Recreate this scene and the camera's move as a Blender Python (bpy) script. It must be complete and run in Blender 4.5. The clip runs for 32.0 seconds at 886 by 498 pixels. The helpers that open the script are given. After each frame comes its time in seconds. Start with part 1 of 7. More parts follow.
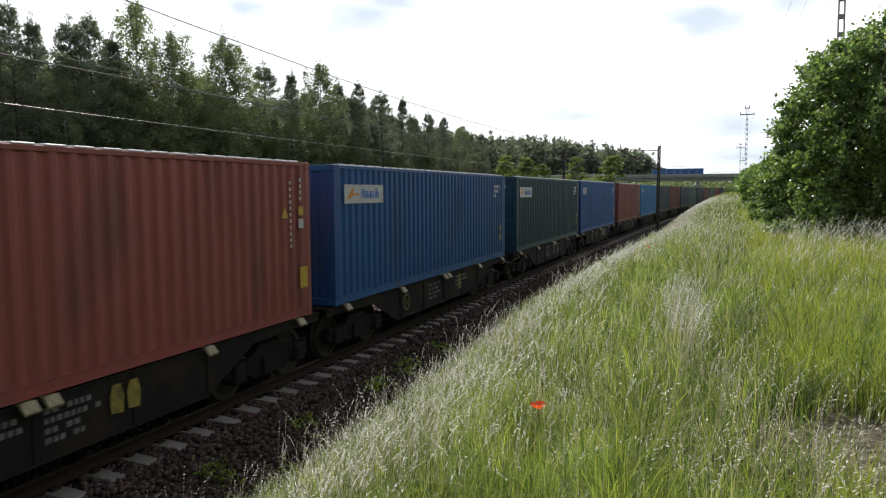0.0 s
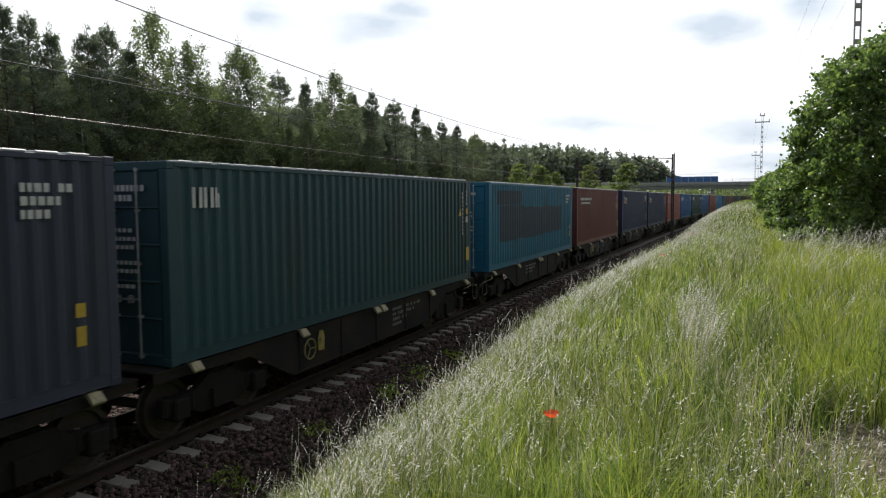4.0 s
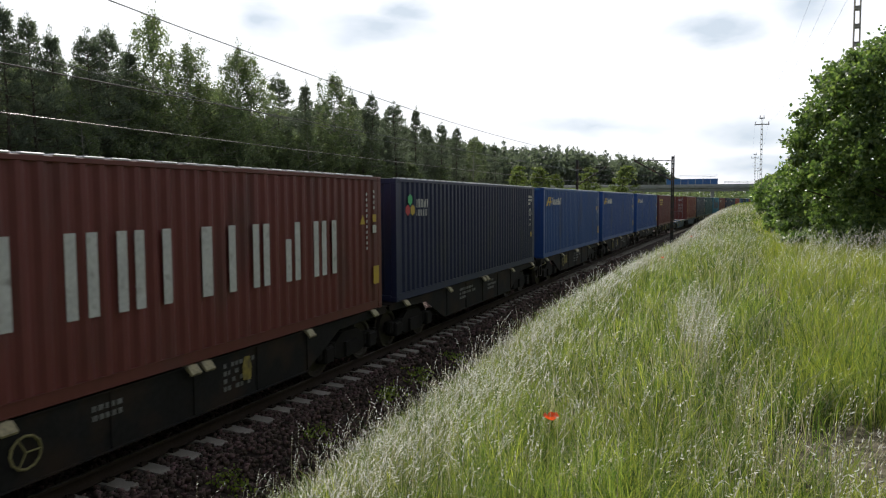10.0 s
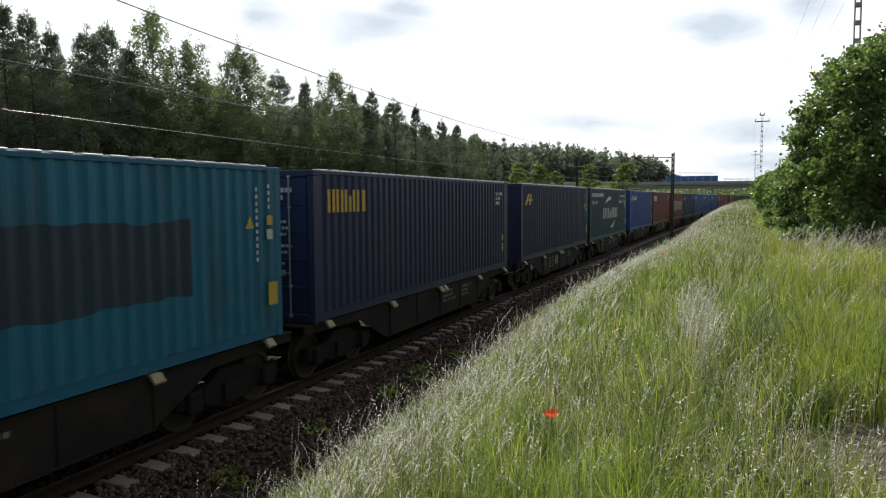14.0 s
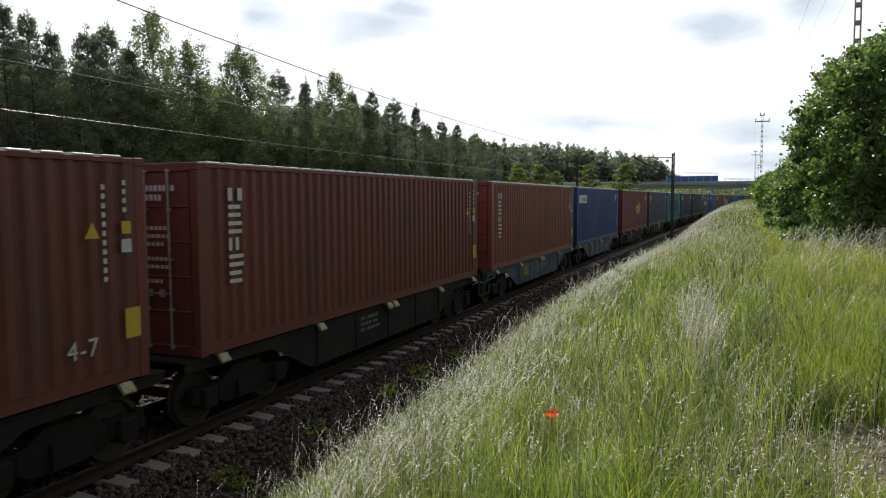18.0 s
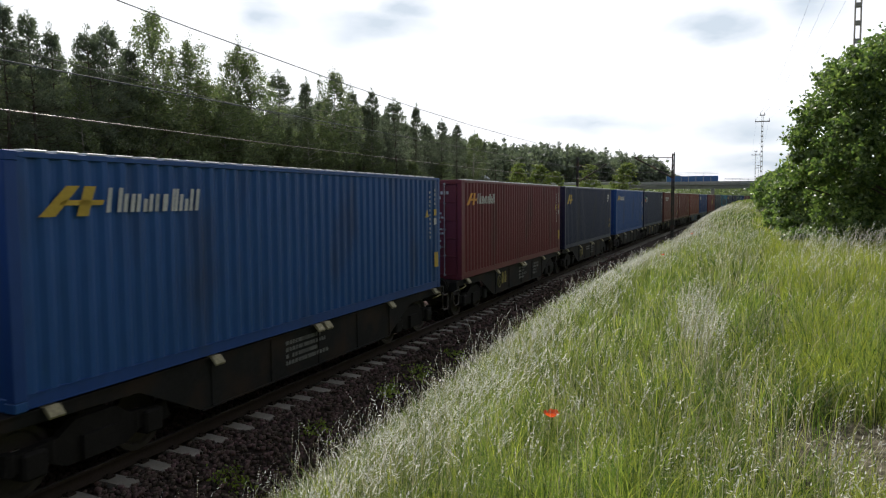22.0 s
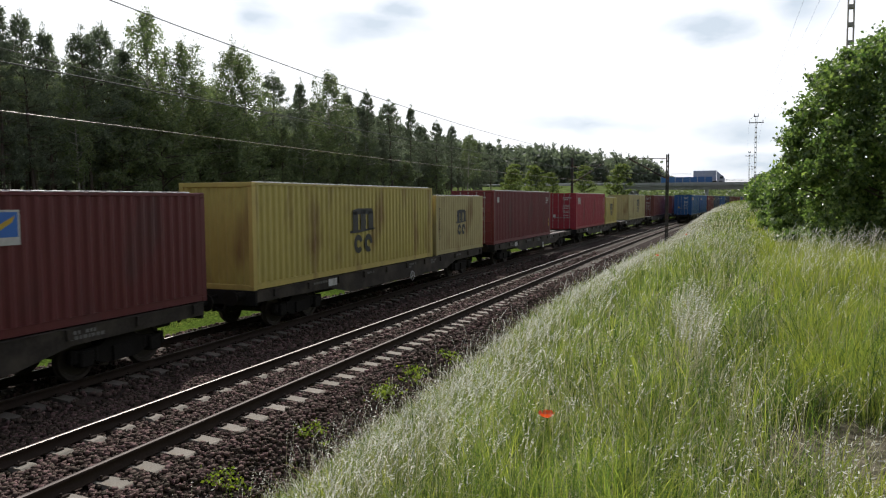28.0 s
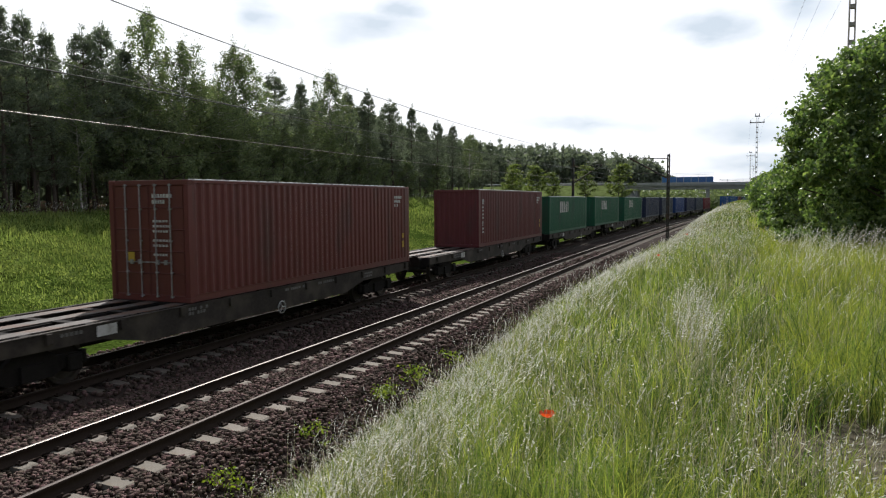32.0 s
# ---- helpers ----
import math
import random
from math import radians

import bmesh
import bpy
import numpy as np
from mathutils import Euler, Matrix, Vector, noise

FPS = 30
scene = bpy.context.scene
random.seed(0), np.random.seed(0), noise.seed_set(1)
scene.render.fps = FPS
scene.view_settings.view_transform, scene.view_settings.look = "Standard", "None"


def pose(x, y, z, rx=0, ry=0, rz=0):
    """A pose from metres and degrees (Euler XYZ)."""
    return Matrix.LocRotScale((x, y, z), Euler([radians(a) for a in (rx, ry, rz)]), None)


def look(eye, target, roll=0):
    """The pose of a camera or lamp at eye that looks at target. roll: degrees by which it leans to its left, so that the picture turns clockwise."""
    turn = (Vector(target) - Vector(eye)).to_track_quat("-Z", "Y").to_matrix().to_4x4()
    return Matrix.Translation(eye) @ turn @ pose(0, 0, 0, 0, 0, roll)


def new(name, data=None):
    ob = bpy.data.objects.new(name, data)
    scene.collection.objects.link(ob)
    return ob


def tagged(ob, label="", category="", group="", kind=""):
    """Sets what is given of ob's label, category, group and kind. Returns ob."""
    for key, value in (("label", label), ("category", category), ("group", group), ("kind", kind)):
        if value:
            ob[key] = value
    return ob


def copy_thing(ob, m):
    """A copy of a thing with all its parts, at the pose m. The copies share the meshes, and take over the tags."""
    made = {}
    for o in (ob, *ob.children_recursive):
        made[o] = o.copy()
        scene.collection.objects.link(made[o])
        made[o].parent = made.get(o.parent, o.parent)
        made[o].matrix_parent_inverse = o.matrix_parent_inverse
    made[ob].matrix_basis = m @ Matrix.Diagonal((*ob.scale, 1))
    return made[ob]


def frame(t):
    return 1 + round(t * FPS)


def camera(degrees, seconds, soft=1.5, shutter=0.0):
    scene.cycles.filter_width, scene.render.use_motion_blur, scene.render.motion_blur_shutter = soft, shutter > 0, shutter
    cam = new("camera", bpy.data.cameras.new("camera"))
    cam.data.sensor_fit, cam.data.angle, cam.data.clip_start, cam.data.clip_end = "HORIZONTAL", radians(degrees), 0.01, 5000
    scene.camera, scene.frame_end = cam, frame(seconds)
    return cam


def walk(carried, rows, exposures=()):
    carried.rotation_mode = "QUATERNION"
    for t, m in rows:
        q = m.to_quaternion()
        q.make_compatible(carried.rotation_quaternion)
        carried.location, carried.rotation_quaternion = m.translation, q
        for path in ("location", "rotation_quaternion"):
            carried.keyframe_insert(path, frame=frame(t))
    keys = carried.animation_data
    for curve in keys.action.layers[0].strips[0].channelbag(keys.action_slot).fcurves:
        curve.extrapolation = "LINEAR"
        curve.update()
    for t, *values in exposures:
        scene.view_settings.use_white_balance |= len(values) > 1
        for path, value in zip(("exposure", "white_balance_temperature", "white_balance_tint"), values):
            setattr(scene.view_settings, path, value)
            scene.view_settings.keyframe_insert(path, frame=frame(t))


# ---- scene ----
# ================= camera and its walk =================
TRACK_NEAR, TRACK_FAR = -8.397, -12.79      # centre lines at y = 0, metres from the camera's plumb line
RAIL_FAR_Z = -0.10                          # the far track lies a little lower
EYE = (0.0, 0.0, 3.47)
cam = camera(64.0, 32.0, soft=1.2, shutter=0.06)
TURNS = [  # seconds, turn to the left of +y, tilt
    (0.0, 20.811, -4.623),
    (0.5, 20.911, -4.542),
    (1.0, 20.965, -4.478),
    (1.5, 21.020, -4.412),
    (2.0, 21.187, -4.343),
    (2.5, 21.579, -4.154),
    (3.0, 21.837, -4.046),
    (3.5, 21.869, -4.007),
    (5.5, 21.857, -3.899),
    (7.0, 21.854, -3.913),
    (8.5, 21.858, -3.850),
    (9.5, 21.850, -3.787),
    (10.5, 21.848, -3.785),
    (11.5, 21.853, -3.835),
    (12.0, 21.855, -3.949),
    (12.5, 21.845, -4.006),
    (14.5, 21.854, -4.026),
    (16.5, 21.866, -4.021),
    (20.0, 21.860, -4.019),
    (23.0, 21.874, -4.013),
    (25.0, 21.866, -4.016),
    (25.5, 21.839, -4.017),
    (27.5, 21.447, -3.955),
    (28.5, 21.467, -3.944),
    (29.0, 21.486, -3.944),
    (30.0, 21.521, -3.945),
    (32.0, 21.529, -3.957),
]
walk(cam, [(t, pose(*EYE, 90 + tilt, 0, turn) @ pose(0, 0, 0, 0, 0, -0.30)) for t, turn, tilt in TURNS],
     exposures=[(0.0, -0.05), (2.0, -0.1), (5.5, -0.2), (22.6, -0.22), (24.2, -0.2), (32.0, -0.2)])


def bend(y):
    """The tracks curve gently to the right."""
    return 0.0 if y <= 0 else (0.000254 * y * y if y < 160 else 6.502 + 0.08128 * (y - 160))


def heading(y):
    return -math.degrees(math.atan(0.0 if y <= 0 else 0.000508 * min(y, 160)))


# ================= sky, sun, exposure =================
SUN_UP, SUN_SIDE = 45.0, -31.0      # elevation, and turn from +y (negative: towards -x)
sun_dir = Vector((math.sin(radians(SUN_SIDE)) * math.cos(radians(SUN_UP)), math.cos(radians(SUN_SIDE)) * math.cos(radians(SUN_UP)), math.sin(radians(SUN_UP))))
sun = new("sun", bpy.data.lights.new("sun", "SUN"))
sun.data.energy, sun.data.angle, sun.data.color = 5.0, radians(0.6), (1.0, 0.965, 0.92)
sun.matrix_world = look(sun_dir * 50, (0, 0, 0))
tagged(sun, kind="structure")


def build_world():
    w = bpy.data.worlds.new("sky")
    scene.world = w
    w.use_nodes = True
    n, l = w.node_tree.nodes, w.node_tree.links
    n.clear()
    out, back = n.new("ShaderNodeOutputWorld"), n.new("ShaderNodeBackground")
    sky = n.new("ShaderNodeTexSky")
    sky.sky_type, sky.sun_disc = "NISHITA", False
    sky.sun_elevation, sky.sun_rotation = radians(SUN_UP), radians(SUN_SIDE)
    sky.air_density, sky.dust_density = 1.0, 2.0
    co = n.new("ShaderNodeTexCoord")

    def math_node(op, a, b):
        m = n.new("ShaderNodeMath")
        m.operation = op
        for i, q in enumerate((a, b)):
            if isinstance(q, (int, float)):
                m.inputs[i].default_value = q
            else:
                l.new(q, m.inputs[i])
        return m.outputs[0]

    # a bright veil of cloud with a few thinner, blue-grey holes
    mp = n.new("ShaderNodeMapping")
    mp.inputs["Scale"].default_value = (1.0, 1.0, 2.6)
    l.new(co.outputs["Generated"], mp.inputs[0])
    warp = n.new("ShaderNodeTexNoise")
    warp.inputs["Scale"].default_value, warp.inputs["Detail"].default_value = 5.5, 6.0
    l.new(mp.outputs[0], warp.inputs["Vector"])
    shifted = n.new("ShaderNodeVectorMath")
    shifted.operation = "MULTIPLY_ADD"
    l.new(warp.outputs["Color"], shifted.inputs[0])
    shifted.inputs[1].default_value = (0.16, 0.16, 0.10)
    back_shift = n.new("ShaderNodeVectorMath")
    back_shift.operation = "SUBTRACT"
    l.new(co.outputs["Generated"], back_shift.inputs[0])
    back_shift.inputs[1].default_value = (0.08, 0.08, 0.05)
    l.new(back_shift.outputs[0], shifted.inputs[2])
    noi = n.new("ShaderNodeTexNoise")
    noi.inputs["Scale"].default_value, noi.inputs["Detail"].default_value, noi.inputs["Roughness"].default_value = 3.2, 7.0, 0.58
    l.new(mp.outputs[0], noi.inputs["Vector"])
    hole = None
    for az, up, wide, high in HOLES:
        d = Vector((math.sin(radians(az)) * math.cos(radians(up)), math.cos(radians(az)) * math.cos(radians(up)), math.sin(radians(up))))
        side = Vector((math.cos(radians(az)), -math.sin(radians(az)), 0))
        top = side.cross(d)
        terms = []
        for axis, size in ((side, wide), (top, high)):
            dot = n.new("ShaderNodeVectorMath")
            dot.operation = "DOT_PRODUCT"
            l.new(shifted.outputs[0], dot.inputs[0])
            dot.inputs[1].default_value = axis
            off = math_node("DIVIDE", math_node("SUBTRACT", dot.outputs["Value"], axis.dot(d)), math.sin(radians(size)))
            terms.append(math_node("MULTIPLY", off, off))
        far = math_node("SQRT", math_node("ADD", terms[0], terms[1]), 0)
        one = math_node("MAXIMUM", math_node("SUBTRACT", 1.0, far), 0.0)
        hole = one if hole is None else math_node("MAXIMUM", hole, one)
    fine = math_node("MULTIPLY", math_node("SUBTRACT", noi.outputs["Fac"], 0.5), 1.5)
    mask = math_node("ADD", math_node("MULTIPLY", hole, 0.8), math_node("MULTIPLY", fine, math_node("ADD", hole, 0.22)))
    ramp = n.new("ShaderNodeMapRange")
    ramp.inputs["From Min"].default_value, ramp.inputs["From Max"].default_value = 0.0, 0.7
    ramp.inputs["To Min"].default_value, ramp.inputs["To Max"].default_value = 0.0, 1.0
    l.new(mask, ramp.inputs["Value"])
    cloud = n.new("ShaderNodeMix")
    cloud.data_type = "RGBA"
    l.new(ramp.outputs[0], cloud.inputs["Factor"])
    cloud.inputs["A"].default_value = (20.9, 21.2, 22.2, 1)
    cloud.inputs["B"].default_value = (11.8, 13.4, 15.2, 1)
    # the veil glows round the sun and thins out away from it
    toward = n.new("ShaderNodeVectorMath")
    toward.operation = "DOT_PRODUCT"
    l.new(co.outputs["Generated"], toward.inputs[0])
    toward.inputs[1].default_value = sun_dir
    glow = n.new("ShaderNodeMapRange")
    glow.interpolation_type = "SMOOTHSTEP"
    glow.inputs["From Min"].default_value, glow.inputs["From Max"].default_value = -0.1, 0.66
    # the unseen veil left away from the sun is added fill for the containers' sides
    glow.inputs["To Min"].default_value, glow.inputs["To Max"].default_value = 0.27, 0.9
    l.new(toward.outputs["Value"], glow.inputs["Value"])
    # the veil lies thick towards the horizon; the unseen zenith is thinned to deepen the trains' shadows
    axes = n.new("ShaderNodeSeparateXYZ")
    l.new(co.outputs["Generated"], axes.inputs[0])
    thin = n.new("ShaderNodeMapRange")
    thin.interpolation_type = "SMOOTHSTEP"
    thin.inputs["From Min"].default_value, thin.inputs["From Max"].default_value = 0.42, 0.85
    thin.inputs["To Min"].default_value, thin.inputs["To Max"].default_value = 1.0, 0.2
    l.new(axes.outputs[2], thin.inputs["Value"])
    mix = n.new("ShaderNodeMix")
    mix.data_type = "RGBA"
    l.new(math_node("MULTIPLY", glow.outputs[0], thin.outputs[0]), mix.inputs["Factor"])
    l.new(sky.outputs[0], mix.inputs["A"])
    l.new(cloud.outputs["Result"], mix.inputs["B"])
    l.new(mix.outputs["Result"], back.inputs["Color"])
    back.inputs["Strength"].default_value = 0.07
    l.new(back.outputs[0], out.inputs[0])


# turn from +y, elevation, half width and half height of the thin places, in degrees
HOLES = [(-27.0, 13.2, 7.0, 2.2), (-24.6, 14.4, 3.2, 2.0), (-36, 13.0, 3.4, 2.2), (-1.8, 12.6, 4.0, 2.0), (6.0, 14.0, 5.0, 3.0),
         (-9.5, 6.2, 8.0, 1.2), (0.0, 5.4, 6.0, 2.4), (-46.0, 18.0, 9.0, 4.0), (3.0, 2.5, 9, 1.2), (60, 40, 30, 14), (140, 30, 40, 12), (-130, 35, 40, 16)]
build_world()


# ================= materials =================
MATS = {}


def material(name, color, rough=0.6, metal=0.0, spread=0.25, grain=60.0, patch=3.0, bump=0.15, dirt=None, dirt_amount=0.0,
             dirt_scale=1.5, vary=0.0, through_light=0.0, through_color=None, coords="Object", stretch=(1, 1, 1), island=0.0, gloss=0.5):
    """Base colour with patches and grain, dirt in blotches, fine relief, and a spread from piece to piece."""
    if name in MATS:
        return MATS[name]
    m = bpy.data.materials.new(name)
    MATS[name] = m
    m.use_nodes = True
    n, l = m.node_tree.nodes, m.node_tree.links
    bs = n["Principled BSDF"]
    co = n.new("ShaderNodeTexCoord")
    mp = n.new("ShaderNodeMapping")
    mp.inputs["Scale"].default_value = stretch
    l.new(co.outputs[coords], mp.inputs[0])

    def noise_tex(scale, detail):
        t = n.new("ShaderNodeTexNoise")
        t.inputs["Scale"].default_value, t.inputs["Detail"].default_value = scale, detail
        l.new(mp.outputs[0], t.inputs["Vector"])
        return t.outputs["Fac"]

    big, small = noise_tex(patch, 4), noise_tex(grain, 3)
    add = n.new("ShaderNodeMath")
    add.operation = "ADD"
    l.new(big, add.inputs[0])
    l.new(small, add.inputs[1])
    val = n.new("ShaderNodeMapRange")
    val.inputs["From Min"].default_value, val.inputs["From Max"].default_value = 0.6, 1.4
    val.inputs["To Min"].default_value, val.inputs["To Max"].default_value = 1 - spread, 1 + spread
    l.new(add.outputs[0], val.inputs["Value"])
    hsv = n.new("ShaderNodeHueSaturation")
    hsv.inputs["Color"].default_value = (*color, 1)
    value = val.outputs[0]
    for amount, kind in ((vary, "obj"), (island, "isl")):
        if amount:
            src = n.new("ShaderNodeObjectInfo").outputs["Random"] if kind == "obj" else n.new("ShaderNodeNewGeometry").outputs["Random Per Island"]
            mr = n.new("ShaderNodeMapRange")
            mr.inputs["To Min"].default_value, mr.inputs["To Max"].default_value = 1 - amount, 1 + amount
            l.new(src, mr.inputs["Value"])
            mul = n.new("ShaderNodeMath")
            mul.operation = "MULTIPLY"
            l.new(value, mul.inputs[0])
            l.new(mr.outputs[0], mul.inputs[1])
            value = mul.outputs[0]
            hm = n.new("ShaderNodeMapRange")
            hm.inputs["To Min"].default_value, hm.inputs["To Max"].default_value = 0.5 + amount * 0.07, 0.5 - amount * 0.07
            l.new(src, hm.inputs["Value"])
            l.new(hm.outputs[0], hsv.inputs["Hue"])
    l.new(value, hsv.inputs["Value"])
    col = hsv.outputs[0]
    if dirt:
        d = noise_tex(dirt_scale, 6)
        dr = n.new("ShaderNodeMapRange")
        dr.inputs["From Min"].default_value, dr.inputs["From Max"].default_value = 0.62 - 0.3 * dirt_amount, 0.74
        l.new(d, dr.inputs["Value"])
        mx = n.new("ShaderNodeMix")
        mx.data_type = "RGBA"
        l.new(dr.outputs[0], mx.inputs["Factor"])
        l.new(col, mx.inputs["A"])
        mx.inputs["B"].default_value = (*dirt, 1)
        col = mx.outputs["Result"]
    l.new(col, bs.inputs["Base Color"])
    bs.inputs["Metallic"].default_value = metal
    bs.inputs["Specular IOR Level"].default_value = gloss
    rr = n.new("ShaderNodeMapRange")
    rr.inputs["To Min"].default_value, rr.inputs["To Max"].default_value = max(rough - 0.12, 0.05), min(rough + 0.12, 1)
    l.new(big, rr.inputs["Value"])
    l.new(rr.outputs[0], bs.inputs["Roughness"])
    if bump:
        bp = n.new("ShaderNodeBump")
        bp.inputs["Strength"].default_value, bp.inputs["Distance"].default_value = bump, 0.02
        l.new(small, bp.inputs["Height"])
        l.new(bp.outputs[0], bs.inputs["Normal"])
    if through_light:
        tr = n.new("ShaderNodeBsdfTranslucent")
        if through_color:
            tint = n.new("ShaderNodeMix")
            tint.data_type, tint.blend_type = "RGBA", "MULTIPLY"
            tint.inputs["Factor"].default_value = 1.0
            l.new(col, tint.inputs["A"])
            tint.inputs["B"].default_value = (*through_color, 1)
            l.new(tint.outputs["Result"], tr.inputs["Color"])
        else:
            l.new(col, tr.inputs["Color"])
        ms = n.new("ShaderNodeMixShader")
        ms.inputs[0].default_value = through_light
        l.new(bs.outputs[0], ms.inputs[1])
        l.new(tr.outputs[0], ms.inputs[2])
        l.new(ms.outputs[0], n["Material Output"].inputs["Surface"])
    return m


RUST, SOOT = (0.14, 0.06, 0.03), (0.03, 0.027, 0.024)
PAINTS = {
    "red_oxide": (0.165, 0.042, 0.038), "faded_red": (0.27, 0.078, 0.064), "maroon": (0.15, 0.028, 0.037), "brown_red": (0.138, 0.039, 0.034), "dark_red": (0.125, 0.03, 0.033),
    "bright_red": (0.302, 0.0294, 0.042), "orange_red": (0.2, 0.056, 0.045), "blue": (0.018, 0.08, 0.24), "royal_blue": (0.019, 0.07, 0.24),
    "light_blue": (0.0336, 0.16, 0.353), "navy": (0.02, 0.025, 0.07), "slate": (0.042, 0.048, 0.078), "teal": (0.015, 0.118, 0.205), "mint": (0.0672, 0.386, 0.302),
    "petrol": (0.019, 0.054, 0.07), "green": (0.014, 0.09, 0.052), "yellow": (0.504, 0.395, 0.126), "pale_yellow": (0.43, 0.36, 0.18), "grey_green": (0.084, 0.101, 0.101), "dark_blue": (0.0168, 0.042, 0.168)}


def paint(name):
    return material(name + "_paint", PAINTS[name], rough=0.5, spread=0.14, grain=9.0, patch=0.7, bump=0.05, dirt=(0.2, 0.11, 0.05) if "yellow" in name else tuple(0.55 * c + 0.02 for c in PAINTS[name]),
                    dirt_amount=0.3, dirt_scale=1.1, vary=0.08, stretch=(1, 1, 0.35), gloss=0.32)


WHITE = material("white_marking", (0.52, 0.51, 0.5), rough=0.65, spread=0.2, grain=14, patch=2.5, bump=0, dirt=(0.3, 0.28, 0.26), dirt_amount=0.15, dirt_scale=5)
YELLOW = material("yellow_marking", (0.5, 0.33, 0.035), rough=0.6, spread=0.15, grain=25, bump=0)
ORANGE = material("orange_marking", (0.68, 0.28, 0.03), rough=0.6, spread=0.1, grain=30, bump=0)
GRIMY_YELLOW = material("grimy_yellow_plate", (0.26, 0.2, 0.04), rough=0.75, spread=0.35, grain=14, patch=5, bump=0.05, dirt=(0.07, 0.055, 0.03), dirt_amount=0.5, dirt_scale=6)
DIM_YELLOW = material("worn_yellow_paint", (0.2, 0.17, 0.07), rough=0.7, spread=0.3, grain=20, bump=0.05)
DECK_STEEL = material("worn_deck_steel", (0.1, 0.086, 0.08), rough=0.7, metal=0.2, spread=0.35, grain=15, patch=1.5, bump=0.1, dirt=RUST, dirt_amount=0.5)
FAINT = material("faded_lettering", (0.14, 0.135, 0.13), rough=0.7, spread=0.5, grain=20, patch=5, bump=0)
BLACK = material("black_marking", (0.025, 0.025, 0.028), rough=0.6, spread=0.15, grain=30, bump=0)
REDMARK = material("red_marking", (0.5, 0.04, 0.05), rough=0.6, spread=0.1, bump=0)
GREENMARK = material("green_marking", (0.06, 0.42, 0.16), rough=0.6, spread=0.1, bump=0)
BLUEMARK = material("blue_marking", (0.04, 0.15, 0.5), rough=0.6, spread=0.1, bump=0)
TEALMARK = material("dark_blue_panel_paint", (0.012, 0.03, 0.056), rough=0.6, spread=0.2, grain=12, bump=0)
GALV = material("galvanised_steel", (0.5, 0.5, 0.5), rough=0.45, metal=0.7, spread=0.2, grain=40, bump=0.05)
DULL_GALV = material("dull_galvanised_rod", (0.36, 0.36, 0.37), rough=0.6, metal=0.3, spread=0.25, grain=20, bump=0.05, dirt=(0.17, 0.15, 0.14), dirt_amount=0.4, dirt_scale=4)
# near white, with the sun on the roof's rib ends painted in
ROOF_GLINT = material("sunlit_roof_edge", (0.7, 0.7, 0.7), rough=0.4, metal=0.3, spread=0.2, grain=20, bump=0.03)
WAGON_GREY = material("wagon_grey_paint", (0.02, 0.019, 0.019), rough=0.75, spread=0.3, grain=14, patch=1.2, dirt=(0.04, 0.027, 0.02), dirt_amount=0.5, bump=0.1, gloss=0.1)
WAGON_BLUE = material("wagon_blue_paint", (0.03, 0.056, 0.1), rough=0.6, spread=0.3, grain=14, patch=1.2, dirt=SOOT, dirt_amount=0.5, bump=0.1, gloss=0.3)
WAGON_BROWN = material("wagon_rusty_deck", (0.11, 0.074, 0.064), rough=0.75, spread=0.35, grain=18, patch=1.5, dirt=(0.19, 0.16, 0.15), dirt_amount=0.4, bump=0.15, gloss=0.3)
BOGIE = material("sooty_bogie_steel", (0.017, 0.015, 0.014), rough=0.85, spread=0.35, grain=25, patch=4, bump=0.2, gloss=0.12)
WHEEL = material("worn_wheel_steel", (0.05, 0.04, 0.035), rough=0.65, metal=0.4, spread=0.3, grain=25, bump=0.1)
FLAP = material("pale_yellow_flap_paint", (0.34, 0.29, 0.17), rough=0.7, spread=0.35, grain=18, patch=5, bump=0.05, dirt=(0.09, 0.07, 0.05), dirt_amount=0.5, dirt_scale=7)
PLANK = material("grey_weathered_planks", (0.062, 0.055, 0.048), rough=0.85, spread=0.3, grain=30, vary=0.25, stretch=(8, 1, 1), bump=0.25)
RAIL_TOP = material("polished_rail_head", (0.2, 0.18, 0.168), rough=0.45, metal=1.0, spread=0.15, grain=40, bump=0.02)
# rail head steel darkened by colour where the right heads tilt off the light
DULL_RAIL = material("glintless_rail_head", (0.12, 0.1, 0.09), rough=0.7, metal=0.6, spread=0.2, grain=40, bump=0.03)
RAIL_SIDE = material("rusty_rail_side", (0.036, 0.025, 0.02), rough=0.9, spread=0.3, grain=40, bump=0.2, gloss=0.15)
CONCRETE = material("sleeper_concrete", (0.24, 0.214, 0.184), rough=0.9, spread=0.22, grain=50, patch=4, vary=0.12, dirt=(0.2, 0.16, 0.12), dirt_amount=0.35, dirt_scale=6, bump=0.25, gloss=0.2)
# a darker concrete for the far track's sleepers
DARK_CONCRETE = material("dark_sleeper_concrete", (0.12, 0.104, 0.09), rough=0.9, spread=0.3, grain=50, patch=4, vary=0.15, bump=0.25, gloss=0.1)
SILL = material("dusty_sill_paint", (0.045, 0.038, 0.034), rough=0.75, spread=0.35, grain=14, patch=1.2, dirt=(0.09, 0.075, 0.062), dirt_amount=0.5, bump=0.1, gloss=0.15)
BRIDGE_CONCRETE = material("bridge_concrete", (0.34, 0.34, 0.335), rough=0.9, spread=0.15, grain=5, patch=0.4, dirt=(0.25, 0.25, 0.24), dirt_amount=0.4, dirt_scale=0.6, bump=0.1)
BALLAST = material("ballast_bed", (0.05, 0.037, 0.032), rough=0.95, spread=0.6, grain=38, patch=1.0, bump=1.0, coords="Object", gloss=0.05)
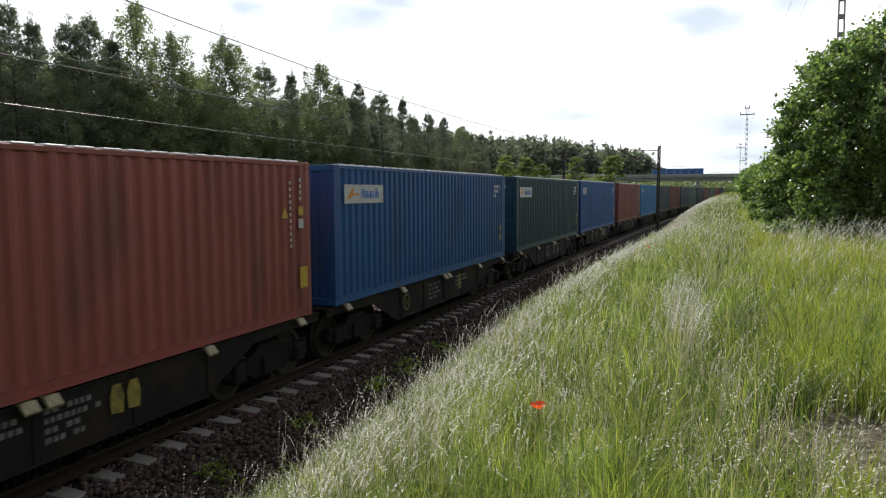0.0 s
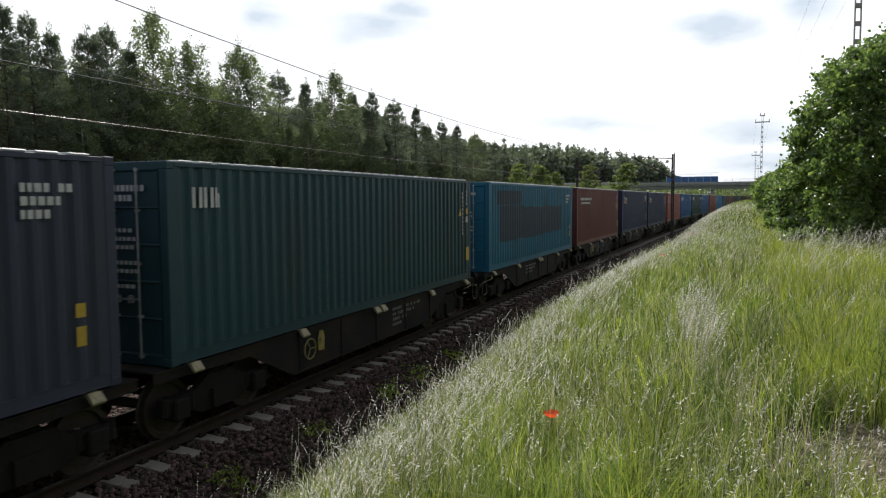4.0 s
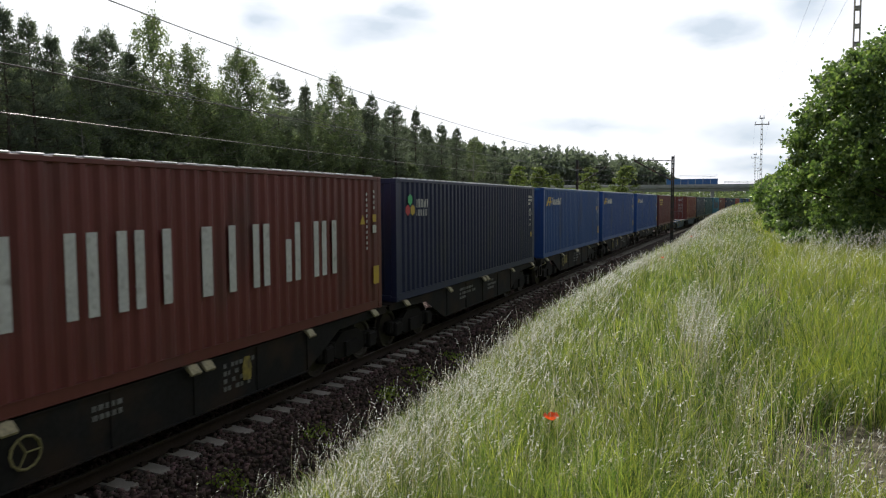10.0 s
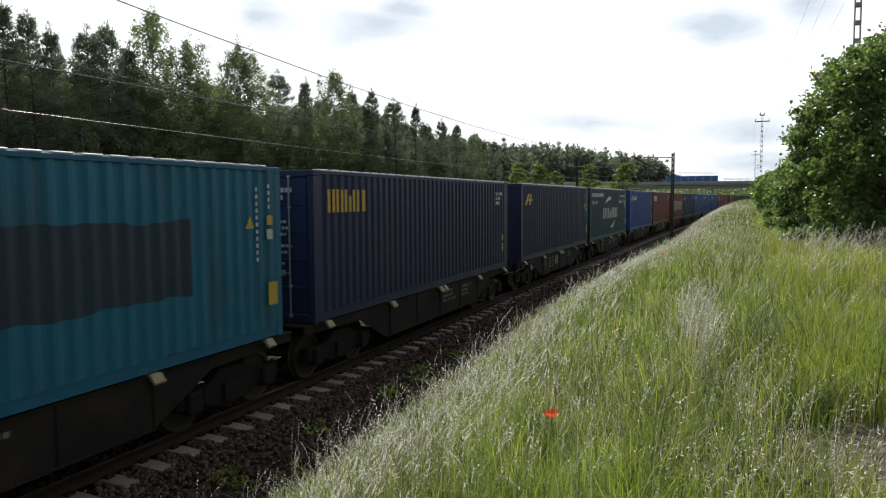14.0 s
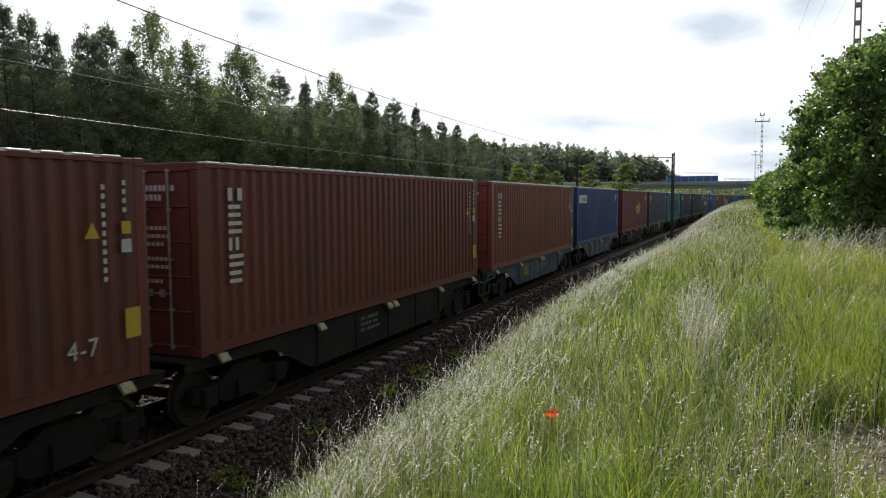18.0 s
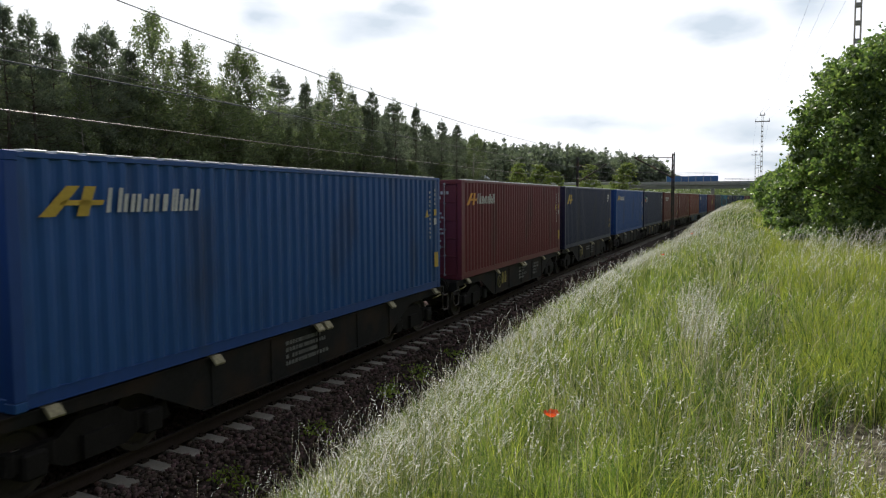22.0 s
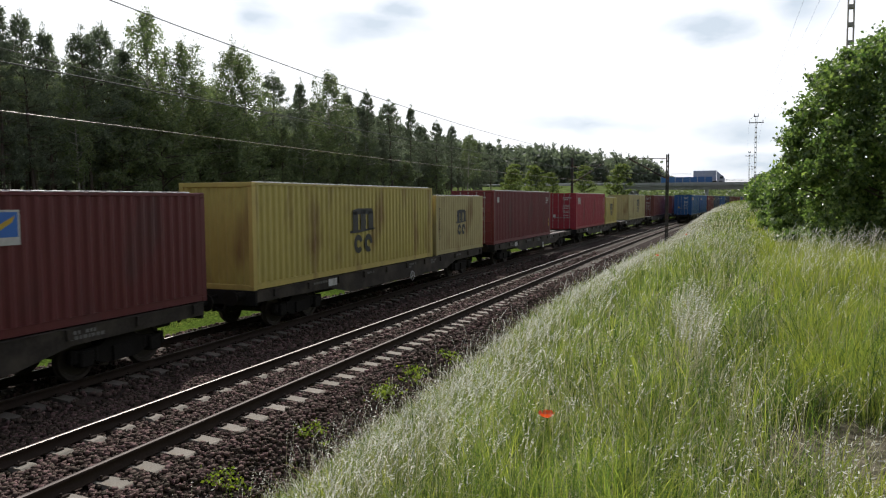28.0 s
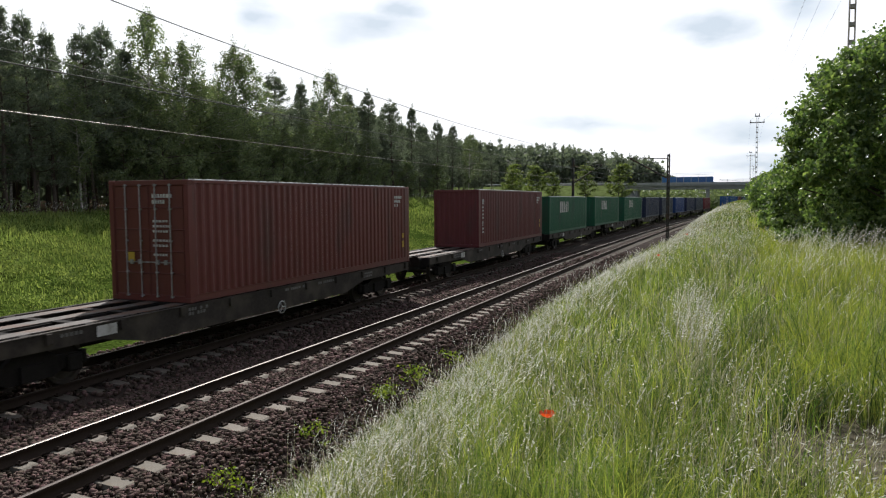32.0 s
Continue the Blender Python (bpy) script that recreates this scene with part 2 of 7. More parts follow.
STONE = material("ballast_stone", (0.098, 0.068, 0.057), rough=0.9, spread=0.25, grain=60, patch=8, island=0.6, bump=0.3, gloss=0.15)


# ================= building helpers =================
def mesh_of(name, bm, mats=(), smooth=False):
    me = bpy.data.meshes.new(name)
    bm.to_mesh(me)
    bm.free()
    if smooth:
        me.polygons.foreach_set("use_smooth", [True] * len(me.polygons))
    for m in mats:
        me.materials.append(m)
    return me


def box(bm, x0, y0, z0, x1, y1, z1, index=0):
    vs = [bm.verts.new(p) for p in ((x0, y0, z0), (x1, y0, z0), (x1, y1, z0), (x0, y1, z0), (x0, y0, z1), (x1, y0, z1), (x1, y1, z1), (x0, y1, z1))]
    for f in ((3, 2, 1, 0), (4, 5, 6, 7), (0, 1, 5, 4), (1, 2, 6, 5), (2, 3, 7, 6), (3, 0, 4, 7)):
        bm.faces.new([vs[i] for i in f]).material_index = index


def soft_box(bm, x0, y0, z0, x1, y1, z1, edge=0.01, index=0):
    """A box with cut edges."""
    b = bmesh.new()
    box(b, x0, y0, z0, x1, y1, z1, index)
    bmesh.ops.bevel(b, geom=b.edges[:], offset=edge, segments=1, affect="EDGES")
    tmp = bpy.data.meshes.new("tmp")
    b.to_mesh(tmp)
    b.free()
    bm.from_mesh(tmp)
    bpy.data.meshes.remove(tmp)


def prism(bm, outline, a, b, axis="x", index=0):
    """An outline of two coordinates drawn out between a and b along an axis."""
    def at(p, q):
        return {"x": (q, p[0], p[1]), "y": (p[0], q, p[1]), "z": (p[0], p[1], q)}[axis]
    lo, hi = [bm.verts.new(at(p, a)) for p in outline], [bm.verts.new(at(p, b)) for p in outline]
    bm.faces.new(lo).material_index = index
    bm.faces.new(hi[::-1]).material_index = index
    for i in range(len(lo)):
        j = (i + 1) % len(lo)
        bm.faces.new((lo[j], lo[i], hi[i], hi[j])).material_index = index


def rod(bm, a, b, r0, r1=None, sides=8, index=0, caps=True):
    """A round bar from a to b."""
    a, b = Vector(a), Vector(b)
    r1 = r0 if r1 is None else r1
    d = (b - a).normalized()
    u = d.orthogonal().normalized()
    w = d.cross(u)
    rings = []
    for p, r in ((a, r0), (b, r1)):
        rings.append([bm.verts.new(p + (u * math.cos(t) + w * math.sin(t)) * r) for t in [2 * math.pi * i / sides for i in range(sides)]])
    for i in range(sides):
        j = (i + 1) % sides
        bm.faces.new((rings[0][i], rings[0][j], rings[1][j], rings[1][i])).material_index = index
    if caps:
        bm.faces.new(rings[0][::-1]).material_index = index
        bm.faces.new(rings[1]).material_index = index


def recalc(bm):
    bmesh.ops.recalc_face_normals(bm, faces=bm.faces[:])
    return bm


def empty(name, label="", category="", group="", kind=""):
    e = new(name)
    e.empty_display_size = 0.3
    return tagged(e, label, category, group, kind)


def piece(name, mesh, mat, parent, at=None, label=""):
    """One mesh object under a thing; the mesh may be shared, the material belongs to the object."""
    ob = new(name, mesh)
    ob.parent = parent
    if at is not None:
        ob.matrix_basis = at
    if mat is not None:
        if not mesh.materials:
            mesh.materials.append(mat)
        ob.material_slots[0].link = "OBJECT"
        ob.material_slots[0].material = mat
    return tagged(ob, label)


def part(name, bm, mat, parent, label="", at=None, smooth=False):
    return piece(name, mesh_of(name, recalc(bm), (mat,), smooth), None, parent, at, label)


def fast_mesh(name, verts, faces, mats, index=None, smooth=False):
    """A mesh straight from arrays: verts (n, 3), faces (m, 3 or 4)."""
    verts, faces = np.asarray(verts, np.float32), np.asarray(faces, np.int32)
    me = bpy.data.meshes.new(name)
    me.vertices.add(len(verts))
    me.vertices.foreach_set("co", verts.ravel())
    m, k = faces.shape
    me.loops.add(m * k)
    me.loops.foreach_set("vertex_index", faces.ravel())
    me.polygons.add(m)
    me.polygons.foreach_set("loop_start", np.arange(0, m * k, k, dtype=np.int32))
    for q in mats:
        me.materials.append(q)
    if index is not None:
        me.polygons.foreach_set("material_index", np.asarray(index, np.int32))
    if smooth:
        me.polygons.foreach_set("use_smooth", np.ones(m, bool))
    me.update(calc_edges=True)
    return me


# ================= ground =================
def lerp_list(x, pts):
    if x <= pts[0][0]:
        return pts[0][1]
    for (x0, z0), (x1, z1) in zip(pts, pts[1:]):
        if x <= x1:
            f = (x - x0) / (x1 - x0)
            return z0 + (z1 - z0) * f
    return pts[-1][1]


PROFILE = [(-600, 3.4), (-60, 3.2), (-34, 2.95), (-30.5, 2.75), (-28, 2.35), (-24, 1.15), (-20.5, -0.05), (-18.6, -0.6), (-17.4, -0.85), (-16.2, -0.75), (-6.4, -0.85),
           (-5.7, -0.72), (-5.0, -0.38), (-4.0, 0.2), (-3.0, 0.78), (-2.2, 1.22), (-1.4, 1.55), (-0.5, 1.74), (1.0, 1.82), (4, 1.9), (12, 2.0), (600, 2.0)]


def smooth_step(a, b, x):
    f = min(max((x - a) / (b - a), 0), 1)
    return f * f * (3 - 2 * f)


def ground_z(x, y):
    u = x - bend(y)
    # the cutting's crest comes nearer to the track farther on
    if u > -6.6:
        u = u + (0.55 * smooth_step(6, 18, y) + 0.2 * smooth_step(18, 45, y) + 0.3 * smooth_step(45, 80, y)) * (1 - smooth_step(2, 6, u)) * smooth_step(-6.6, -4.6, u)
    z = lerp_list(u, PROFILE)
    if u < -20:
        z += smooth_step(20, 70, y) * 0.7 * smooth_step(-20, -29, u) * (1 if u < -20 else 0)
    # the verge climbs towards the bridge
    if u > -5.5:
        z += (-0.5 * smooth_step(22, 42, y) + 0.9 * smooth_step(45, 80, y) + 0.9 * smooth_step(75, 125, y)) * smooth_step(-5.5, -1.5, u)
    if u < -17.6 or u > -6.0:
        z += 0.05 * noise.noise((x * 0.6, y * 0.6, 0)) + 0.03 * noise.noise((x * 2.1, y * 2.1, 5))
    return z


def ground_normal_free(xs, ys):
    verts = [(x + bend(y), y, ground_z(x + bend(y), y)) for y in ys for x in xs]
    w = len(xs)
    faces = [(j * w + i, j * w + i + 1, (j + 1) * w + i + 1, (j + 1) * w + i) for j in range(len(ys) - 1) for i in range(w - 1)]
    return verts, faces


def steps(*runs):
    out = []
    for a, b, d in runs:
        k = max(1, round((b - a) / d))
        out += [a + (b - a) * i / k for i in range(k)]
    return out + [runs[-1][1]]


def build_ground():
    m = bpy.data.materials.new("meadow_soil")
    m.use_nodes = True
    n, l = m.node_tree.nodes, m.node_tree.links
    bs = n["Principled BSDF"]
    co = n.new("ShaderNodeTexCoord")

    def tex(scale, detail):
        t = n.new("ShaderNodeTexNoise")
        t.inputs["Scale"].default_value, t.inputs["Detail"].default_value = scale, detail
        l.new(co.outputs["Object"], t.inputs["Vector"])
        return t.outputs["Fac"]

    def ramp(fac, *stops):
        r = n.new("ShaderNodeValToRGB")
        while len(r.color_ramp.elements) < len(stops):
            r.color_ramp.elements.new(0.5)
        for e, (p, c) in zip(r.color_ramp.elements, stops):
            e.position, e.color = p, (*c, 1)
        l.new(fac, r.inputs[0])
        return r.outputs[0]

    a = ramp(tex(0.35, 6), (0.3, (0.05, 0.085, 0.018)), (0.5, (0.08, 0.125, 0.025)), (0.7, (0.105, 0.14, 0.034)))
    b = ramp(tex(9.0, 5), (0.35, (0.35, 0.36, 0.3)), (0.65, (1.25, 1.2, 1.1)))
    mx = n.new("ShaderNodeMix")
    mx.data_type, mx.blend_type = "RGBA", "MULTIPLY"
    mx.inputs["Factor"].default_value = 1.0
    l.new(a, mx.inputs["A"])
    l.new(b, mx.inputs["B"])
    # a trodden bare patch on the verge
    away = n.new("ShaderNodeVectorMath")
    away.operation = "DISTANCE"
    l.new(co.outputs["Object"], away.inputs[0])
    away.inputs[1].default_value = (0.9, 5.0, 1.8)
    rag = n.new("ShaderNodeMath")
    rag.operation = "MULTIPLY_ADD"
    l.new(tex(4.0, 5), rag.inputs[0])
    rag.inputs[1].default_value = 0.9
    l.new(away.outputs["Value"], rag.inputs[2])
    bare = n.new("ShaderNodeMapRange")
    bare.inputs["From Min"].default_value, bare.inputs["From Max"].default_value = 1.5, 1.15
    l.new(rag.outputs[0], bare.inputs["Value"])
    soil = ramp(tex(14.0, 6), (0.35, (0.05, 0.046, 0.032)), (0.65, (0.16, 0.142, 0.105)))
    m2 = n.new("ShaderNodeMix")
    m2.data_type = "RGBA"
    l.new(bare.outputs[0], m2.inputs["Factor"])
    l.new(mx.outputs["Result"], m2.inputs["A"])
    l.new(soil, m2.inputs["B"])
    l.new(m2.outputs["Result"], bs.inputs["Base Color"])
    bs.inputs["Roughness"].default_value = 0.95
    bs.inputs["Specular IOR Level"].default_value = 0.0
    bp = n.new("ShaderNodeBump")
    bp.inputs["Strength"].default_value, bp.inputs["Distance"].default_value = 0.9, 0.12
    l.new(tex(7.0, 5), bp.inputs["Height"])
    l.new(bp.outputs[0], bs.inputs["Normal"])
    xs = steps((-1500, -600, 300), (-600, -60, 60), (-60, -34, 5), (-34, -16, 0.8), (-16, -7, 1.5), (-7, 3, 0.3), (3, 16, 1.3), (16, 80, 10), (80, 1500, 200))
    ys = steps((-300, -40, 40), (-40, -6, 4), (-6, 24, 0.6), (24, 80, 2), (80, 260, 8), (260, 600, 40), (600, 3500, 300))
    v, f = ground_normal_free(xs, ys)
    # brown needle litter under the trees
    litter = material("needle_litter", (0.1, 0.07, 0.05), rough=0.95, spread=0.4, grain=8, patch=0.8, bump=0.5, dirt=(0.05, 0.06, 0.025), dirt_amount=0.3, gloss=0.0)
    w = len(xs) - 1
    idx = [1 if -62 < xs[i % w] < -32.6 and ys[i // w] < 112 else 0 for i in range(len(f))]
    g = new("ground", fast_mesh("ground", v, f, (m, litter), idx, smooth=True))
    tagged(g, "grassy railway cutting with mown banks and a level verge", "ground", kind="structure")


build_ground()


# ================= the two tracks =================
def strip(outline, y0, y1, step, centre, z=0.0):
    """A cross-section (x, z) carried along the curve of a track."""
    ys = steps((y0, min(140, y1), step), *(((140, y1, 12),) if y1 > 140 else ()))
    k = len(outline)
    verts = [(centre + bend(y) + px, y, z + pz) for y in ys for px, pz in outline]
    faces = [(j * k + i, j * k + (i + 1) % k, (j + 1) * k + (i + 1) % k, (j + 1) * k + i) for j in range(len(ys) - 1) for i in range(k)]
    return verts, faces


def build_track(name, centre, z):
    track = empty(name, "railway track with rusty rails on concrete sleepers in ballast", "railway track", kind="structure")
    head = [(-0.075, -0.172), (-0.075, -0.16), (-0.012, -0.14), (-0.012, -0.05), (-0.036, -0.036), (-0.036, -0.006), (-0.03, 0), (0.03, 0), (0.036, -0.006),
            (0.036, -0.036), (0.012, -0.05), (0.012, -0.14), (0.075, -0.16), (0.075, -0.172)]
    for side in (-1, 1):
        v, f = strip([(side * 0.755 + p, q) for p, q in head], -40, 420, 4, centre, z)
        idx = [1 if i % 14 == 6 else 0 for i in range(len(f))]
        # left heads carry the reflection, right heads its absence, in their material
        ob = new("rail", fast_mesh("rail", v, [q[::-1] for q in f], (RAIL_SIDE, RAIL_TOP if side < 0 else DULL_RAIL), idx))
        ob.parent = track
        tagged(ob, "rusty steel rail with a polished head")
    # sleepers
    bm = bmesh.new()
    top = [(-1.3, -0.215), (-1.27, -0.195), (-0.95, -0.178), (-0.5, -0.18), (-0.36, -0.27), (0.36, -0.27), (0.5, -0.18), (0.95, -0.178), (1.27, -0.195), (1.3, -0.215)]
    outl = top + [(1.3, -0.36), (-1.3, -0.36)]
    prism(bm, outl, -0.125, 0.125, "y")
    for v in bm.verts:
        if v.co.z < -0.3:
            v.co.y *= 1.2
    me = mesh_of("sleeper", recalc(bm), (CONCRETE if centre > -10 else DARK_CONCRETE,))
    # rail fastening: base plate, two clips and bolts
    bm = bmesh.new()
    for s in (-1, 1):
        for q in (-1, 1):
            box(bm, s * 0.755 + q * 0.075 - 0.02, -0.06, -0.182, s * 0.755 + q * 0.075 + 0.06 * q + 0.02, 0.06, -0.15)
            rod(bm, (s * 0.755 + q * 0.115, -0.03, -0.15), (s * 0.755 + q * 0.115, -0.03, -0.115), 0.016, sides=6)
    me_fix = mesh_of("fastening", recalc(bm), (RAIL_SIDE,))
    y, i = -5.2 + 0.025, 0
    far_v, far_f = [], []
    base = np.array([v.co[:] for v in me.vertices])
    polys = [list(p.vertices) for p in me.polygons]
    while y < 300:
        at = pose(centre + bend(y), y, z, 0, 0, heading(y))
        if y < (75 if centre > -10 else 60):
            s = piece("sleeper", me, None, track, at @ pose(random.uniform(-0.015, 0.015), random.uniform(-0.012, 0.012), 0, 0, 0, random.uniform(-0.6, 0.6)))
            if y < 30:
                piece("fastening", me_fix, None, s)
        else:
            o = len(far_v)
            far_v += [(at @ Vector(b))[:] for b in base]
            far_f += [[o + q for q in p] for p in polys]
        y += 0.6
    fm = bpy.data.meshes.new("far_sleepers")
    fm.from_pydata(far_v, [], far_f)
    fm.materials.append(CONCRETE if centre > -10 else DARK_CONCRETE)
    ob = new("far_sleepers", fm)
    ob.parent = track
    tagged(ob, "row of concrete sleepers", kind="stuff")
    return track


build_track("railway_track", TRACK_NEAR, 0.0)
build_track("railway_track", TRACK_FAR, RAIL_FAR_Z)


def ballast_z(u):
    """Height of the stone bed over both tracks; u is the distance from the near track's centre."""
    gap = TRACK_FAR - TRACK_NEAR
    return lerp_list(u, [(gap - 3.0, -0.9), (gap - 1.75, -0.32), (gap - 1.3, -0.31), (gap - 0.5, -0.325), (gap - 0.3, -0.3), (gap + 0.3, -0.3), (gap + 0.5, -0.325), (gap + 1.3, -0.31), (gap + 1.8, -0.38), (-2.2, -0.36), (-1.75, -0.24), (-1.3, -0.215), (-0.5, -0.225), (-0.3, -0.2), (0.3, -0.2), (0.5, -0.225), (1.3, -0.215), (1.75, -0.25), (2.75, -0.82)])


def build_ballast():
    us = [-7.6, -7.0, -6.4, -6.0, -5.6, -5.0, -4.4, -3.8, -3.2, -2.8, -2.4, -2.0, -1.6, -1.2, -0.6, 0.0, 0.6, 1.2, 1.6, 1.9, 2.3, 2.7, 2.95]
    ys = steps((-40, 60, 0.5), (60, 200, 2), (200, 420, 10))
    rnd = random.Random(3)
    verts = [(TRACK_NEAR + u + bend(y), y, ballast_z(u) - 0.02 + rnd.uniform(-0.015, 0.015)) for y in ys for u in us]
    w = len(us)
    faces = [(j * w + i, j * w + i + 1, (j + 1) * w + i + 1, (j + 1) * w + i) for j in range(len(ys) - 1) for i in range(w - 1)]
    bed = new("ballast_bed", fast_mesh("ballast_bed", verts, faces, (BALLAST,)))
    tagged(bed, "dark brown crushed stone ballast bed", "ballast", kind="structure")
    # loose stones
    rng = np.random.default_rng(5)
    cube = np.array([(-1, -1, -1), (1, -1, -1), (1, 1, -1), (-1, 1, -1), (-1, -1, 1), (1, -1, 1), (1, 1, 1), (-1, 1, 1)], float) * 0.5
    quads = np.array([(3, 2, 1, 0), (4, 5, 6, 7), (0, 1, 5, 4), (1, 2, 6, 5), (2, 3, 7, 6), (3, 0, 4, 7)])
    V, F, o = [], [], 0
    for a, b, u0, u1, count, size in ((3.5, 14, -2.6, 3.0, 20000, 0.048), (14, 34, -2.6, 3.0, 12000, 0.065), (6, 22, -7.4, -2.6, 7000, 0.06), (22, 50, -7.4, 2.9, 6000, 0.085)):
        ys_, us_ = rng.uniform(a, b, count), rng.uniform(u0, u1, count)
        for y, u in zip(ys_, us_):
            near_rail = abs(abs(u) - 0.755) < 0.08 or abs(abs(u - (TRACK_FAR - TRACK_NEAR)) - 0.755) < 0.08
            if near_rail:
                continue
            s = size * rng.uniform(0.6, 1.35)
            p = cube * s * rng.uniform(0.6, 1.2, 3) + rng.uniform(-0.22, 0.22, (8, 3)) * s
            c, sn = math.cos(y * 91), math.sin(y * 91)
            q = np.stack([p[:, 0] * c - p[:, 1] * sn, p[:, 0] * sn + p[:, 1] * c, p[:, 2]], 1)
            # stones lie between the sleepers and a little lower
            k = ((y + 5.2 - 0.025) / 0.6) % 1
            on_sleeper = min(k, 1 - k) * 0.6 < 0.13 and (0.4 < abs(u) < 1.3 or 0.4 < abs(u - (TRACK_FAR - TRACK_NEAR)) < 1.3)
            if on_sleeper:
                continue
            q += (TRACK_NEAR + u + bend(y), y, ballast_z(u) + rng.uniform(-0.01, 0.02))
            V.append(q)
            F.append(quads + o)
            o += 8
    st = new("ballast_stones", fast_mesh("ballast_stones", np.concatenate(V), np.concatenate(F), (STONE,)))
    tagged(st, "loose brown and grey crushed ballast stones", "ballast", kind="stuff")


build_ballast()


# ================= containers =================
WIDE = 2.438
SHARED = {}


def shared(key, build, smooth=False):
    """A mesh that is built once and then shared by alike pieces."""
    if key not in SHARED:
        bm = bmesh.new()
        build(bm)
        SHARED[key] = mesh_of(key[0], recalc(bm), (), smooth)
    return SHARED[key]


def corrugated(bm, length, z0, z1, sheet=0.003):
    """A trapezoid-ribbed sheet in the x = 0 plane (outer crests at 0, troughs at -0.036), along y."""
    pitch = 0.278
    count = int((length - 0.1) / pitch)
    edge = (length - count * pitch) / 2
    pts = [(0.0, 0.0), (edge, 0.0)]
    for i in range(count):
        y = edge + i * pitch
        pts += [(y + 0.068, -0.036), (y + 0.138, -0.036), (y + 0.206, 0.0), (y + pitch, 0.0)]
    pts.append((length, 0.0))
    rows_ = [[bm.verts.new((x, y - length / 2, z)) for y, x in pts] for z in (z0, z1)]
    for i in range(len(pts) - 1):
        if pts[i] != pts[i + 1]:
            bm.faces.new((rows_[0][i], rows_[0][i + 1], rows_[1][i + 1], rows_[1][i]))


def casting(bm):
    soft_box(bm, -0.089, -0.081, 0, 0.089, 0.081, 0.118, 0.012)
    rod(bm, (0.086, 0, 0.055), (0.0905, 0, 0.055), 0.032, sides=8)


def door_leaf(bm, w, z0, z1):
    """One door in the y = 0 plane facing -y, hinged at x = 0, pressed into five panels."""
    zs = [z0 + (z1 - z0) * k / 5 for k in range(6)]
    front = [[bm.verts.new((x, -0.03, z)) for x in (0.01, w - 0.005)] for z in zs]
    fields = [bm.faces.new((front[k][0], front[k][1], front[k + 1][1], front[k + 1][0])) for k in range(5)]
    rim = [r[0] for r in front] + [r[1] for r in front[::-1]]
    back = [bm.verts.new((v.co.x, 0.02, v.co.z)) for v in rim]
    for k in range(len(rim)):
        j = (k + 1) % len(rim)
        bm.faces.new((rim[k], rim[j], back[j], back[k]))
    bmesh.ops.inset_individual(bm, faces=fields, thickness=0.05, depth=0)
    bmesh.ops.inset_individual(bm, faces=fields, thickness=0.025, depth=-0.025)


def lock_rod(bm, z0, z1):
    rod(bm, (0, -0.055, z0), (0, -0.055, z1), 0.015, sides=8)
    for z in (z0 + 0.03, z1 - 0.03, z0 + 0.6, (z0 + z1) / 2, z1 - 0.6):
        box(bm, -0.032, -0.062, z - 0.018, 0.032, -0.015, z + 0.018)


def lock_handle(bm):
    prism(bm, [(0, -0.012), (0.42, -0.022), (0.44, 0.0), (0.42, 0.012), (0, 0.012)], -0.09, -0.075, "y")
    box(bm, 0.12, -0.075, -0.06, 0.2, -0.03, 0.05)


def marks(name, items, mat, parent, x=WIDE / 2 + 0.0005, label=""):
    """Flat painted shapes on the side: each item an outline of (y, z)."""
    bm = bmesh.new()
    for outline in items:
        prism(bm, outline, x, x + 0.003, "x")
    ob = part(name, bm, mat, parent, label)
    return tagged(ob, kind="stuff") if len(items) > 3 else ob


def rect(y0, z0, y1, z1, lean=0.0):
    return [(y0, z0), (y1, z0), (y1 + lean, z1), (y0 + lean, z1)]


SHAPES = {  # plain bars in a unit square: u0, v0, u1, v1 of each, s standing for the bar's width
    "pair": lambda s: ((0, 0, s, 1), (1 - s, 0, 1, 1)),
    "step": lambda s: ((0, 0, s, 1), (1 - s, 0, 1, 0.72)),
    "bar": lambda s: ((0.5 - 0.7 * s, 0, 0.5 + 0.7 * s, 1),)}
CYCLE = ("pair", "pair", "step", "pair", "bar", "pair", "step", "pair")


def letter_shape(kind, y, z, w, h, stroke, lean=0.0):
    out = []
    sy, sz = stroke / w, stroke / h
    for (u0, _, u1, _), (_, v0, _, v1) in zip(SHAPES[kind](min(sy, 0.45)), SHAPES[kind](min(sz, 0.3))):
        out.append([(y + u * w + lean * v, z + v * h) for u, v in ((u0, v0), (u1, v0), (u1, v1), (u0, v1))])
    return out


def letter_blocks(y, z, height, widths, gap=0.06, lean=0.0, stroke=0.2):
    """A word drawn as plain bars; it runs from low y to high y."""
    out = []
    for i, w in enumerate(widths):
        tall = height * (1.0 if i in (0, 5, 7) or lean == 0 else 0.76)
        out += letter_shape(CYCLE[i % 8], y, z, w * height, tall, stroke * height, lean * tall / height)
        y += (w + gap * 2) * height
    return out


def word_boxes(spans, z, height, stroke, kinds):
    """Plain bars between given places along the side."""
    return [o for (a, b), k in zip(spans, kinds) for o in letter_shape(k, a, z, b - a, height, stroke)]


def code_lines(y, z, rows_, seed, height=0.1, line=0.15):
    """Small lines of writing as short bars."""
    rnd = random.Random(seed)
    out = []
    for i, length in enumerate(rows_):
        p = y
        while p < y + length:
            w = rnd.uniform(0.05, 0.09)
            out.append(rect(p, z - i * line, p + w, z - i * line + height))
            p += w + (0.03 if rnd.random() < 0.8 else 0.12)
    return out


